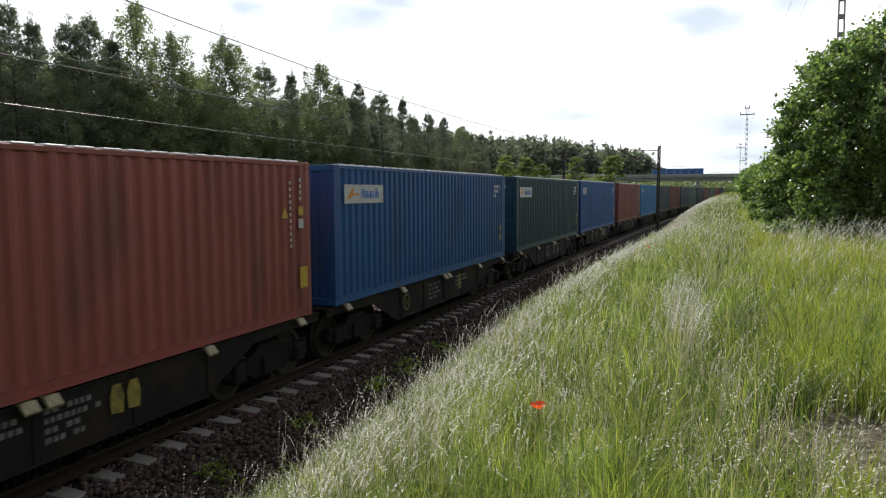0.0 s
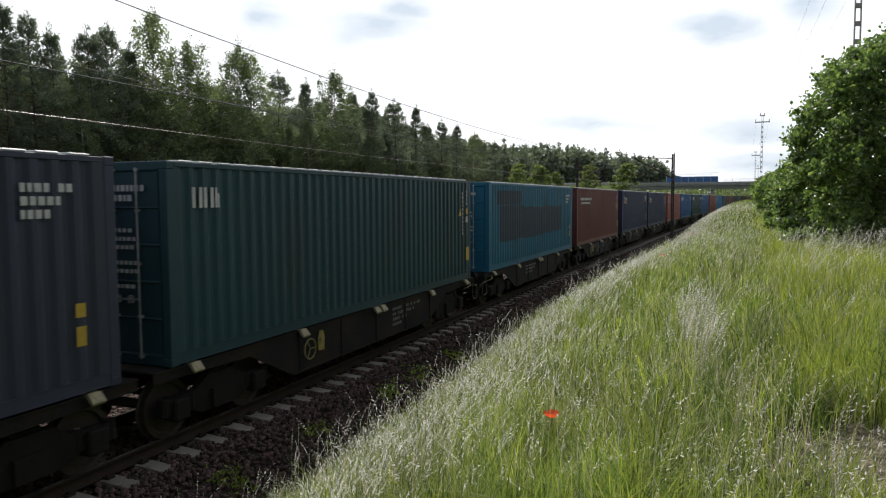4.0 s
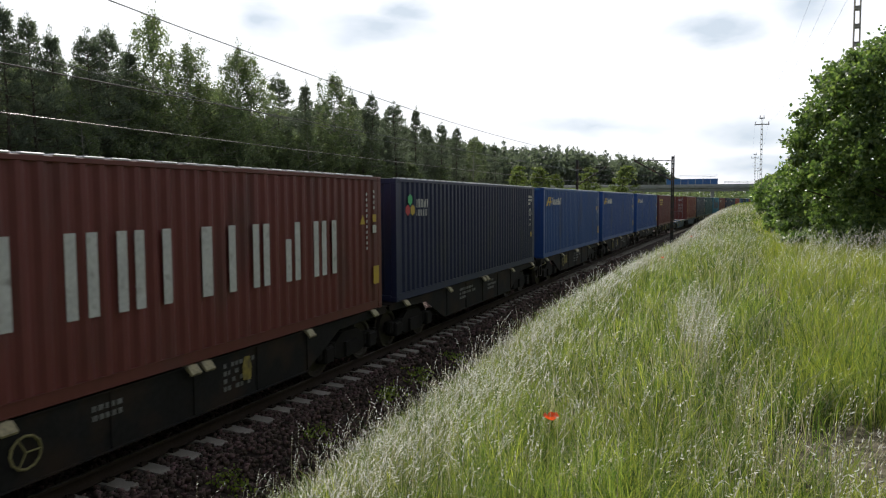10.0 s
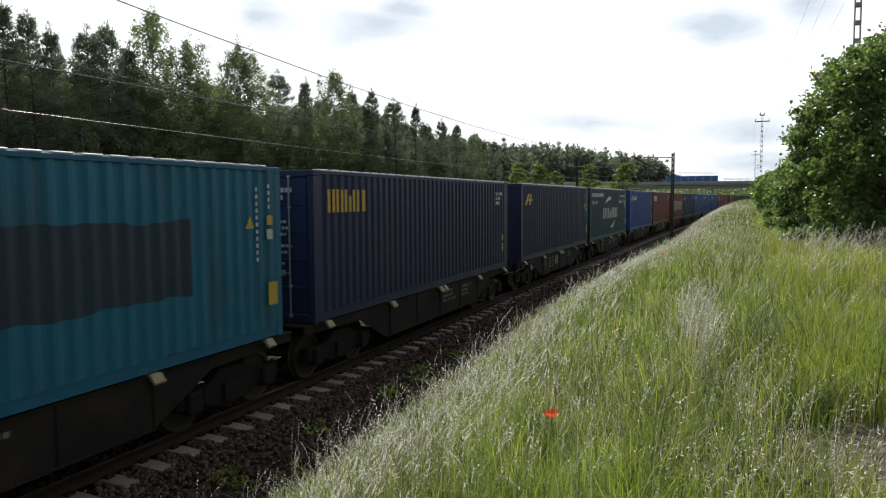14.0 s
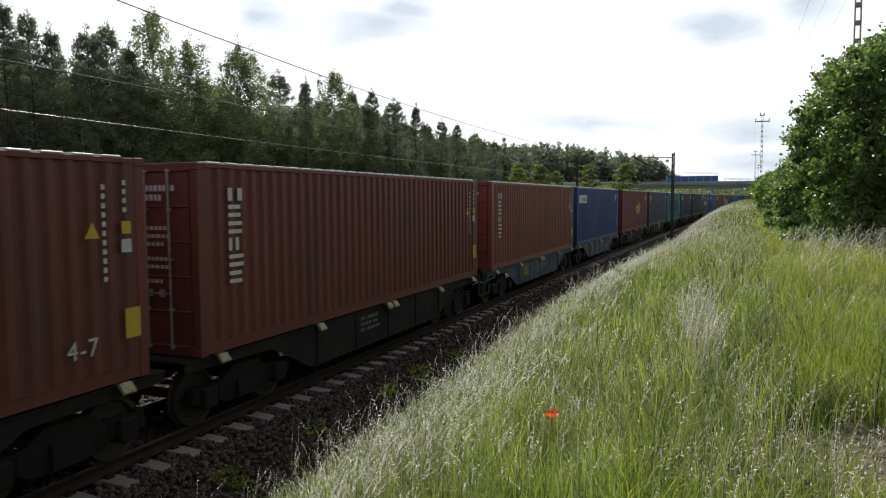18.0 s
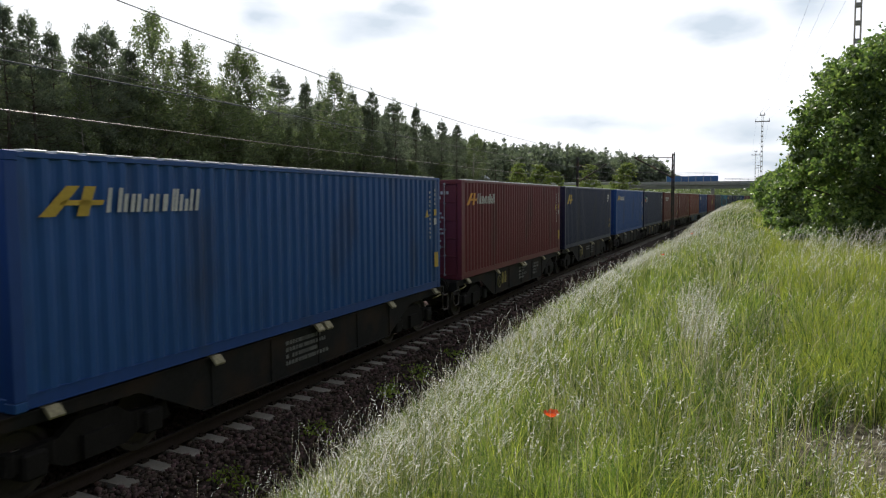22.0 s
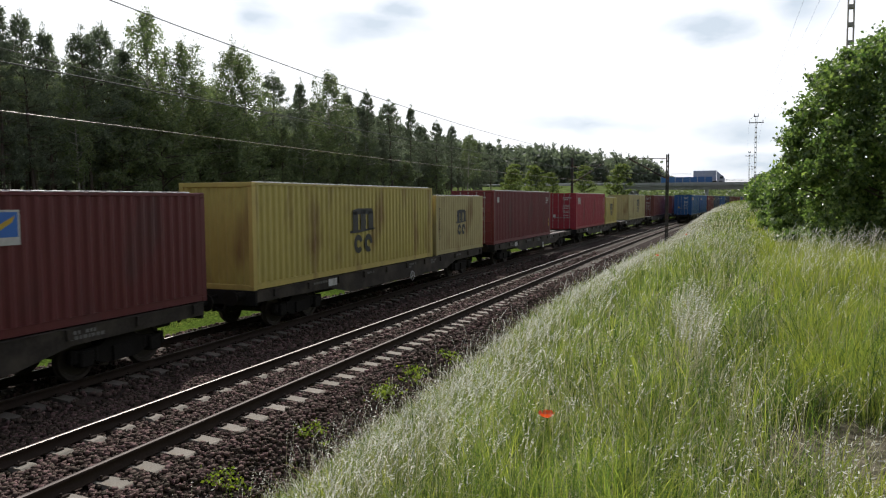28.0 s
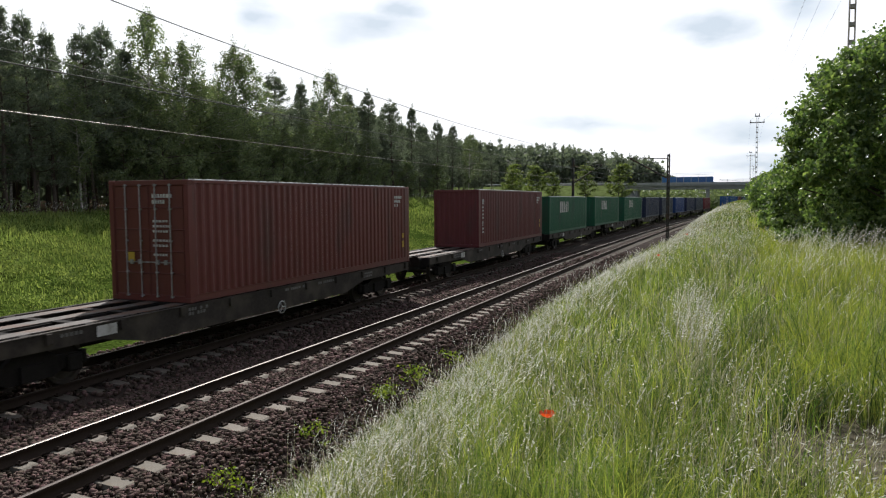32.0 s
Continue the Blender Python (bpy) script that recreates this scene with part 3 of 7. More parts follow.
def container(paint_name, y_front, length=12.192, height=2.896, doors=True, deck=1.135, label="", logo=None, codes=0, rich=True, group=""):
    """A shipping container on its own wheels' deck; its -y end looks at the camera. Local origin: middle of the floor's underside."""
    m = paint(paint_name)
    c = empty("shipping_container", label, "container", group)
    key = (length, height)
    hl, hw = length / 2, WIDE / 2
    # frame
    posts = shared(("corner_post",) + key, lambda b: (soft_box(b, -0.14, -0.08, 0.118, 0, 0.08, height - 0.118, 0.008), box(b, -0.16, -0.04, 0.118, -0.13, 0.04, height - 0.118)))
    for sx in (1, -1):
        for sy in (1, -1):
            piece("corner_post", posts, m, c, Matrix.Translation((sx * hw, sy * (hl - 0.082), 0)) @ Matrix.Diagonal((sx, 1, 1, 1)) if sx > 0 else pose(sx * hw, sy * (hl - 0.082), 0, 0, 0, 180))
    cast = shared(("corner_casting",), casting)
    if rich:
        for sx in (1, -1):
            for sy in (1, -1):
                for z in (0, height - 0.118):
                    piece("corner_casting", cast, m, c, pose(sx * (hw - 0.087), sy * (hl - 0.081), z, 0, 0, 0 if sx > 0 else 180))
    bottom = shared(("bottom_rail",) + key, lambda b: prism(b, [(-0.05, 0.0), (0.0, 0.0), (0.0, 0.012), (-0.012, 0.012), (-0.012, 0.15), (0.0, 0.15), (0.0, 0.165), (-0.05, 0.165)], -hl + 0.165, hl - 0.165, "y"))
    top = shared(("top_rail",) + key, lambda b: soft_box(b, -0.06, -hl + 0.165, -0.066, 0.0, hl - 0.165, 0, 0.006))
    panel = shared(("side_panel",) + key, lambda b: corrugated(b, length - 0.32, 0.16, height - 0.06))
    for turn in (0, 180):
        r = pose(0, 0, 0, 0, 0, turn)
        piece("bottom_rail", bottom, m, c, r @ pose(hw, 0, 0.02))
        piece("top_rail", top, m, c, r @ pose(hw, 0, height - 0.012))
        piece("side_panel", panel, m, c, r @ pose(hw - 0.008, 0, 0))
    # roof with cross ribs; raised ribs along the edge are whitened to look sunlit
    def roof(b):
        n = int((length - 0.2) / 0.209)
        prof = []
        for i in range(n):
            y = -hl + 0.1 + i * 0.209
            prof += [(y, -0.03), (y + 0.045, -0.03), (y + 0.062, -0.01), (y + 0.19, -0.01)]
        prof.append((hl - 0.1, -0.03))
        lo, hi = [b.verts.new((-hw + 0.05, y, z)) for y, z in prof], [b.verts.new((hw - 0.05, y, z)) for y, z in prof]
        for i in range(len(prof) - 1):
            b.faces.new((lo[i], lo[i + 1], hi[i + 1], hi[i]))
    piece("roof", shared(("roof",) + key, roof), m, c, pose(0, 0, height))

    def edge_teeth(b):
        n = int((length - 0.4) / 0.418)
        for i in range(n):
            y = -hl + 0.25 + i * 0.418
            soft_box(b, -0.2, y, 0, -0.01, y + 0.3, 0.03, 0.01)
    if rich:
        piece("roof_rib", shared(("roof_rib",) + key, edge_teeth), ROOF_GLINT, c, pose(hw, 0, height - 0.012), "row of rib ends along the roof edge, painted pale as sunlit")
    floor = shared(("floor",) + key, lambda b: box(b, -hw + 0.06, -hl + 0.15, 0.1, hw - 0.06, hl - 0.15, 0.15))
    piece("floor", floor, BOGIE, c)
    # both ends
    sill = shared(("end_sill", 0), lambda b: soft_box(b, -hw + 0.16, -0.05, 0.0, hw - 0.16, 0.06, 0.15, 0.01))
    head = shared(("end_header", 0), lambda b: soft_box(b, -hw + 0.16, -0.05, -0.13, hw - 0.16, 0.06, 0.0, 0.01))
    for s in (-1, 1):
        piece("end_sill", sill, m, c, pose(0, s * (hl - 0.07), 0))
        piece("end_header", head, m, c, pose(0, s * (hl - 0.07), height))
    wall = shared(("end_wall", height), lambda b: corrugated(b, WIDE - 0.3, 0.14, height - 0.12))
    near, far = pose(0, -hl + 0.04, 0, 0, 0, -90), pose(0, hl - 0.04, 0, 0, 0, 90)
    piece("end_wall", wall, m, c, far)
    if not doors:
        piece("end_wall", wall, m, c, near)
    else:
        w = (WIDE - 0.3) / 2
        leaf = shared(("door", height), lambda b: door_leaf(b, w, 0.15, height - 0.13))
        bar = shared(("lock_rod", height), lambda b: lock_rod(b, 0.1, height - 0.09))
        grip = shared(("lock_handle", 0), lock_handle)
        for s in (1, -1):
            hinge = pose(-s * (WIDE / 2 - 0.15), -hl + 0.04, 0)
            d = piece("door", leaf, m, c, hinge if s > 0 else hinge @ Matrix.Diagonal((-1, 1, 1, 1)))
            if rich:
                for k, q in enumerate((0.36, 0.78)):
                    piece("lock_rod", bar, DULL_GALV, d, pose(w * q, 0, 0), "galvanised lock rod")
                    piece("lock_handle", grip, DULL_GALV, d, pose(w * q - (0.2 if k else 0.0), 0, 0.95))
        bm = bmesh.new()
        rnd = random.Random(round(y_front * 10))
        for i, (z, wd) in enumerate(((height - 0.42, 0.62), (height - 0.56, 0.4), (height - 1.0, 0.45), (height - 1.12, 0.5), (height - 1.24, 0.42), (height - 1.46, 0.5), (height - 1.58, 0.46), (height - 1.8, 0.4))):
            p = 0.14
            while p < 0.14 + wd:
                q = rnd.uniform(0.04, 0.08)
                box(bm, p, -hl - 0.001, z, p + q, -hl + 0.004, z + (0.09 if i < 2 else 0.055))
                p += q + 0.03
        if rich:
            tagged(part("door_lettering", bm, WHITE, c), "rows of small white lettering", kind="stuff")
            bm = bmesh.new()
            box(bm, -0.66, -hl + 0.001, height - 1.95, -0.46, -hl + 0.006, height - 1.72)
            part("door_placard", bm, WHITE if codes % 2 else YELLOW, c)
    # codes on the side: a block by the far top corner, warning triangle and plates low down
    if rich:
        e = hl - 0.35
        seed = round(y_front * 7)
        if codes == 0:
            it = code_lines(e - 0.95, height - 0.45, (0.62, 0.5, 0.3), seed)
            marks("code_lettering", it, WHITE, c)
        elif codes == 1:
            it = [rect(e - 0.35, z, e - 0.3, z + 0.065) for z in [height - 0.42 - 0.115 * i for i in range(11)]]
            it += [rect(e - 0.02, z, e + 0.03, z + 0.065) for z in [height - 0.36 - 0.115 * i for i in range(4)]]
            it += [rect(e - 0.06, height - 1.22, e + 0.1, height - 1.05)]
            marks("code_lettering", it, WHITE, c, label="column of small white lettering")
        elif codes == 2:
            it = code_lines(e - 0.5, height - 0.42, (0.42, 0.5, 0.24), seed, 0.085, 0.13)
            ring = []
            for i in range(14):
                a, b_ = 2 * math.pi * (i - 3) / 17, 2 * math.pi * (i - 2) / 17
                ring.append([(e - 0.27 + r * math.cos(t), height - 0.98 + r * math.sin(t)) for r, t in ((0.16, a), (0.16, b_), (0.11, b_), (0.11, a))])
            it += ring + [rect(e - 0.34, height - 1.27, e - 0.2, height - 1.22), rect(e - 0.3, height - 1.48, e - 0.22, height - 1.38)]
            marks("code_lettering", it, WHITE, c)
        if codes == 1:
            marks("warning_plate", [[(e - 0.62, height - 1.02), (e - 0.4, height - 1.02), (e - 0.5, height - 0.82)], rect(e - 0.05, height - 0.98, e + 0.1, height - 0.82)], YELLOW, c)
            marks("yellow_plate", [rect(e - 0.04, 0.56, e + 0.21, 0.95)], YELLOW, c, label="yellow plate with faint small print")
        elif codes == 0:
            marks("yellow_plate", [rect(e - 0.3, 0.6, e - 0.16, 0.84), rect(e - 0.3, 0.95, e - 0.16, 1.12)], YELLOW, c)
        elif codes == 2:
            marks("yellow_plate", [rect(e - 0.2, 1.0, e - 0.07, 1.18)], YELLOW, c)
    if logo:
        logo(c, length, height)
    c["deck"] = deck
    return c


# ---- painted signs on the containers' sides (brand marks as plain shapes) ----
def sign_slant(mat_mark, word_mat, near_end=0.39, high=0.36):
    """A slanted yellow mark and a white word of eight characters beside it."""
    def draw(c, length, height):
        y, z = -length / 2 + near_end, height - 0.38 - high
        h = high
        marks("slanted_mark", [[(y, z), (y + 0.6 * h, z), (y + 1.55 * h, z + h), (y + 1.05 * h, z + h)], [(y + 0.75 * h, z + 0.36 * h), (y + 2.45 * h, z + 0.36 * h), (y + 2.55 * h, z + 0.54 * h), (y + 0.9 * h, z + 0.54 * h)],
                               [(y + 1.4 * h, z), (y + 1.85 * h, z), (y + 2.2 * h, z + h), (y + 1.75 * h, z + h)]], mat_mark, c, label="slanted yellow sign")
        if word_mat:
            marks("painted_word", letter_blocks(y + 2.6 * h, z + 0.1 * h, h * 0.86, (0.74, 0.58, 0.58, 0.55, 0.55, 0.38, 0.55, 0.58), 0.055, 0.14 * h, 0.2), word_mat, c, label="white painted word as plain shapes")
    return draw


def sign_board(c, length, height):
    y, z = -length / 2 + 0.42, height - 0.8
    marks("sign_board", [rect(y, z, y + 1.82, z + 0.4)], WHITE, c, label="white rectangular sign")
    marks("sign_mark", [[(y + 0.12, z + 0.1), (y + 0.26, z + 0.1), (y + 0.45, z + 0.32), (y + 0.33, z + 0.32)], rect(y + 0.26, z + 0.17, y + 0.62, z + 0.22)], ORANGE, c, WIDE / 2 + 0.004)
    marks("sign_word", letter_blocks(y + 0.72, z + 0.1, 0.22, (0.6, 0.5, 0.5, 0.45, 0.5, 0.35, 0.5), 0.05, 0.03), BLUEMARK, c, WIDE / 2 + 0.004)


def sign_cubes(c, length, height):
    y, z = -length / 2 + 0.52, height - 0.93
    def hexagon(cy, cz, r):
        return [(cy + r * math.cos(radians(60 * i + 30)), cz + r * math.sin(radians(60 * i + 30))) for i in range(6)]
    marks("cube_sign", [hexagon(y + 0.26, z + 0.43, 0.14)], GREENMARK, c, label="green hexagon of a sign")
    marks("cube_sign", [hexagon(y + 0.12, z + 0.18, 0.135)], REDMARK, c, label="red hexagon of a sign")
    marks("cube_sign", [hexagon(y + 0.4, z + 0.18, 0.135)], YELLOW, c, label="yellow hexagon of a sign")
    marks("painted_word", letter_blocks(y + 0.63, z + 0.24, 0.21, (0.72, 0.72, 0.72, 0.72), 0.06), WHITE, c)
    marks("painted_word", letter_blocks(y + 0.63, z + 0.03, 0.16, (0.8, 0.8, 0.8, 0.8, 0.8), 0.03, 0, 0.16), WHITE, c)


def sign_lines(mat, lines=((2.6, 0.13), (2.2, 0.1)), near_end=0.8, down=0.5):
    def draw(c, length, height):
        out, z = [], height - down
        for i, (w, h) in enumerate(lines):
            rnd = random.Random(i + round(w * 10))
            p = -length / 2 + near_end + 0.12 * i
            end = p + w
            while p < end:
                q = h * rnd.uniform(0.6, 0.95)
                out.append(rect(p, z - h, p + q, z))
                p += q + h * (0.28 if rnd.random() < 0.85 else 0.9)
            z -= h + 0.09
        marks("painted_lines", out, mat, c, label="lines of small painted lettering as bars")
    return draw


def sign_big_word(c, length, height):
    """Eleven tall white characters across the middle."""
    marks("painted_word", word_boxes(((-4.4, -3.6), (-3.45, -3.05), (-2.85, -1.85), (-1.7, -1.08), (-0.95, -0.3), (0.07, 0.78), (0.92, 1.68), (1.8, 2.6), (2.72, 3.5), (3.62, 4.15)), 0.95, 1.04, 0.16,
                                     ("bar", "bar", "pair", "pair", "pair", "bar", "pair", "step", "pair", "pair")), WHITE, c, label="tall white painted word as plain shapes")
    sign_lines(WHITE, ((1.7, 0.1), (1.7, 0.1), (1.3, 0.1)), 0.4, 0.3)(c, length, height)


def words(text, size, at, mat, parent, name="painted_words"):
    cu = bpy.data.curves.new(name, "FONT")
    cu.body, cu.size, cu.extrude, cu.space_character = text, size, 0.002, 1.1
    tmp = new("tmp", cu)
    me = bpy.data.meshes.new_from_object(tmp.evaluated_get(bpy.context.evaluated_depsgraph_get()))
    bpy.data.objects.remove(tmp)
    me.materials.clear()
    me.materials.append(mat)
    ob = new(name, me)
    ob.parent = parent
    # lay the words on the side that looks to +x, reading along +y
    ob.matrix_basis = Matrix.Translation(at) @ Matrix(((0, 0, 1, 0), (1, 0, 0, 0), (0, 1, 0, 0), (0, 0, 0, 1)))
    return tagged(ob, "white painted words")


def sign_swoosh(c, length, height):
    """Six heavy white characters between two brush strokes, with small words at both top corners."""
    x = WIDE / 2 + 0.003
    marks("painted_word", word_boxes(((-2.35, -1.7), (-1.58, -0.78), (-0.66, 0.06), (0.38, 1.03), (1.13, 1.72), (1.84, 2.45)), 1.13, 0.62, 0.2, ("pair", "pair", "step", "pair", "pair", "pair")), WHITE, c, label="heavy white painted word as plain shapes")
    marks("brush_stroke", [[(-1.6, 2.02), (-1.0, 2.16), (-0.4, 2.23), (0.08, 2.25), (0.13, 2.42), (-0.4, 2.44), (-1.0, 2.36), (-1.6, 2.14)]], WHITE, c, label="white brush stroke")
    marks("brush_stroke", [[(0.2, 0.52), (0.75, 0.5), (1.2, 0.66), (1.55, 1.05), (1.1, 0.82), (0.7, 0.68), (0.2, 0.66)]], WHITE, c, label="white brush stroke")
    words("eco container", 0.34, (x, length / 2 - 2.75, height - 0.5), WHITE, c)
    words("bamboo flooring", 0.34, (x, length / 2 - 3.05, height - 0.88), WHITE, c)
    words("light steel", 0.34, (x, -length / 2 + 0.5, height - 0.88), WHITE, c)
    sign_lines(WHITE, ((3.2, 0.2),), 0.4, 0.28)(c, length, height)


def sign_chalk(c, length, height):
    sign_lines(WHITE)(c, length, height)
    words("4-7", 0.32, (WIDE / 2 + 0.003, length / 2 - 1.28, 0.44), WHITE, c, "chalked_number")


def sign_column(mat, count, size=0.42, near_end=0.75, down=0.35, step=1.15, wide=0.78):
    """A word that runs down the side, one plain shape to a character."""
    def draw(c, length, height):
        out = []
        for i in range(count):
            y, z, w = -length / 2 + near_end, height - down - (i + 1) * size * step, size * wide * (1.0, 0.86, 0.94, 0.7)[i % 4]
            out += [rect(y, z + 0.08 * size, y + w, z + 0.36 * size), rect(y, z + 0.64 * size, y + w, z + 0.92 * size)] if i % 3 else [rect(y, z + 0.06 * size, y + 0.3 * w, z + 0.94 * size), rect(y + 0.68 * w, z + 0.06 * size, y + w, z + 0.94 * size)]
        marks("painted_word", out, mat, c, label="painted word running down, as plain shapes")
    return draw


def sign_stack(mat, small_column=True, scale=1.0, at=0.0, z=1.28):
    """A broad arched shape over a thin line and two rounded shapes below, and a column of small ones near the end."""
    def draw(c, length, height):
        k = scale
        w, h, leg = 1.44 * k, 0.84 * k, 0.36 * k
        y = at - w / 2
        out = [rect(y + q, z + 0.1 * k, y + q + leg, z + h - 0.1 * k) for q in (0.0, (w - leg) / 2, w - leg)]
        for q in (0.0, (w - leg) / 2):
            p, e = y + q, (w + leg) / 2
            out.append([(p + (0 if q else -0.02), z + h - 0.2 * k), (p + e, z + h - 0.2 * k), (p + e - 0.02, z + h - 0.08 * k), (p + e - 0.12 * k, z + h), (p + 0.3 * k, z + h), (p, z + h - 0.06 * k)])
        out.append([(y - 0.2 * k, z + 0.02), (y + 0.3 * k, z + 0.02), (y + w + 0.05 * k, z + 0.1 * k), (y + w + 0.2 * k, z + 0.14 * k), (y + w, z + 0.16 * k), (y + 0.3 * k, z + 0.1 * k), (y - 0.2 * k, z + 0.1 * k)])
        for q, gap in ((0.06, 0.32), (0.78, -0.1)):
            cy, cz, r = y + (q + 0.3) * k, z - 0.36 * k, 0.32 * k
            for n in range(13):
                a, b = gap + 0.41 * n, gap + 0.41 * (n + 1.05)
                out.append([(cy + f * r * 0.92 * math.cos(t), cz + f * r * math.sin(t)) for f, t in ((1, a), (1, b), (0.42, b), (0.42, a))])
        marks("painted_sign", out, mat, c, label="dark stacked sign as plain shapes")
        if small_column and length > 8:
            sign_column(mat, 13, 0.11, 0.6, 0.75, 1.25)(c, length, height)
        elif small_column:
            sign_column(mat, 10, 0.12, 0.35, 0.5, 1.2)(c, length, height)
    return draw


def painted_field(c, length, y0, y1, low, top, label):
    """Paint that lies on the ribs: a skin 2 mm over the sheet between two uneven edges."""
    sheet = length - 0.32
    pitch = 0.278
    count = int((sheet - 0.1) / pitch)
    edge = (sheet - count * pitch) / 2
    pts = []
    for i in range(count):
        y = edge + i * pitch - sheet / 2
        pts += [(y, 0.0), (y + 0.068, -0.036), (y + 0.138, -0.036), (y + 0.206, 0.0)]
    pts = [p for p in pts if y0 <= p[0] <= y1]
    v = [(WIDE / 2 - 0.008 + x + 0.002, y, f(y)) for y, x in pts for f in (low, top)]
    f = [(2 * i, 2 * i + 2, 2 * i + 3, 2 * i + 1) for i in range(len(pts) - 1)]
    piece("repainted_field", fast_mesh("repainted_field", v, f, (TEALMARK,)), None, c, label=label)


def sign_dark_panel(c, length, height):
    """A dark repainted field across the middle, its edges rolled unevenly."""
    def rough(y, k):
        return 0.05 * math.sin(2.3 * y + k) + 0.04 * math.sin(5.1 * y + 2 * k) + 0.025 * math.sin(11 * y + k)
    painted_field(c, length, -5.0, 3.9, lambda y: 0.9 + 0.4 * rough(y, 1) + 0.06 * (y > 0.6), lambda y: 2.05 + 0.4 * rough(y, 4) + 0.08 * (y < -1.9), "dark blue repainted field")
    painted_field(c, length, -5.2, -2.3, lambda y: 2.16, lambda y: 2.64, "dark blue repainted field")


def sign_flag(c, length, height):
    y, z = -length / 2 + 0.7, height - 0.95
    marks("sign_board", [rect(y, z, y + 0.55, z + 0.62)], WHITE, c, label="white sign with a blue field")
    marks("sign_field", [rect(y + 0.04, z + 0.14, y + 0.51, z + 0.58)], BLUEMARK, c, WIDE / 2 + 0.004)
    marks("sign_mark", [[(y + 0.1, z + 0.22), (y + 0.4, z + 0.4), (y + 0.46, z + 0.52), (y + 0.16, z + 0.36)]], YELLOW, c, WIDE / 2 + 0.0075)


def sign_figure(mat):
    def draw(c, length, height):
        marks("painted_sign", [[(0.9, 1.2), (1.3, 1.1), (1.6, 1.9), (1.3, 2.2), (1.1, 1.7)], rect(1.7, 1.3, 2.0, 1.9, 0.1), rect(0.0, 1.3, 0.7, 1.42), rect(0.0, 1.55, 0.7, 1.8)], mat, c, label="painted sign as plain shapes")
    return draw


def sign_short(mat, near_end=0.7, h=0.42, widths=(0.7, 0.7, 0.3)):
    def draw(c, length, height):
        marks("painted_word", letter_blocks(-length / 2 + near_end, height - 0.36 - h, h, widths, 0.06, 0.0, 0.22), mat, c, label="painted word as plain blocks")
    return draw


# ================= wagons =================
def bogie_frame(bm):
    """A two-axle running gear: side frames, bolster and axle boxes (axles 1.8 m apart)."""
    for s in (-1, 1):
        prism(bm, [(-1.25, 0.42), (-1.2, 0.62), (-0.55, 0.66), (-0.3, 0.82), (0.3, 0.82), (0.55, 0.66), (1.2, 0.62), (1.25, 0.42), (0.7, 0.4), (0.45, 0.28), (-0.45, 0.28), (-0.7, 0.4)], s * 1.0 - 0.06, s * 1.0 + 0.06, "x")
        for y in (-0.9, 0.9):
            soft_box(bm, s * 1.0 - 0.14, y - 0.16, 0.3, s * 1.0 + 0.14, y + 0.16, 0.62, 0.03)
            for q in (-0.26, 0.26):
                rod(bm, (s * 1.0, y + q, 0.4), (s * 1.0, y + q, 0.66), 0.08, sides=8)
        box(bm, s * 0.93, -0.24, 0.3, s * 1.12, 0.24, 0.6)
    box(bm, -1.0, -0.2, 0.6, 1.0, 0.2, 0.86)
    for y in (-0.38, 0.38):
        rod(bm, (-0.95, y, 0.45), (0.95, y, 0.45), 0.05)


def wheelset(bm):
    rod(bm, (-0.95, 0, 0), (0.95, 0, 0), 0.08, sides=10)
    for s in (-1, 1):
        prof = [(s * 0.685, 0.475), (s * 0.71, 0.475), (s * 0.725, 0.45), (s * 0.82, 0.445), (s * 0.82, 0.37), (s * 0.775, 0.34), (s * 0.765, 0.15), (s * 0.74, 0.15), (s * 0.735, 0.34), (s * 0.685, 0.38)]
        n = 20
        ring = [[bm.verts.new((x, r * math.cos(2 * math.pi * i / n), r * math.sin(2 * math.pi * i / n))) for x, r in prof] for i in range(n)]
        for i in range(n):
            for k in range(len(prof)):
                bm.faces.new((ring[i][k], ring[i][(k + 1) % len(prof)], ring[(i + 1) % n][(k + 1) % len(prof)], ring[(i + 1) % n][k]))


def hang_bogie(parent, y):
    b = piece("bogie", shared(("bogie",), bogie_frame), BOGIE, parent, pose(0, y, 0))
    for q in (-0.9, 0.9):
        piece("wheelset", shared(("wheelset",), wheelset), WHEEL, b, pose(0, q, 0.45))
    return b


def belly_beam(bm, half, low, deck, t):
    """The deep side beam with its dropped middle; local x is its thickness."""
    d = half - 3.3
    prism(bm, [(-half, deck), (half, deck), (half, deck - 0.16), (d + 1.2, deck - 0.2), (d, low), (-d, low), (-d - 1.2, deck - 0.2), (-half, deck - 0.16)], -t / 2, t / 2, "x")
    prism(bm, [(-half, deck - 0.025), (half, deck - 0.025), (half, deck), (-half, deck)], -t / 2 - 0.09, t / 2 + 0.03, "x")
    prism(bm, [(-d - 0.02, low), (d + 0.02, low), (d + 0.02, low + 0.025), (-d - 0.02, low + 0.025)], -t / 2 - 0.09, t / 2 + 0.03, "x")
    k = -d + 0.2
    while k < d:
        box(bm, t / 2, k, low + 0.02, t / 2 + 0.02, k + 0.02, deck - 0.02)
        k += 1.5


def flap(bm):
    """A folding container support that hangs over the beam."""
    prism(bm, [(0.0, 0.0), (0.04, 0.03), (0.13, -0.08), (0.11, -0.11), (0.02, -0.02)], -0.1, 0.1, "y")
    soft_box(bm, -0.1, -0.1, 0.0, 0.03, 0.1, 0.03, 0.008)


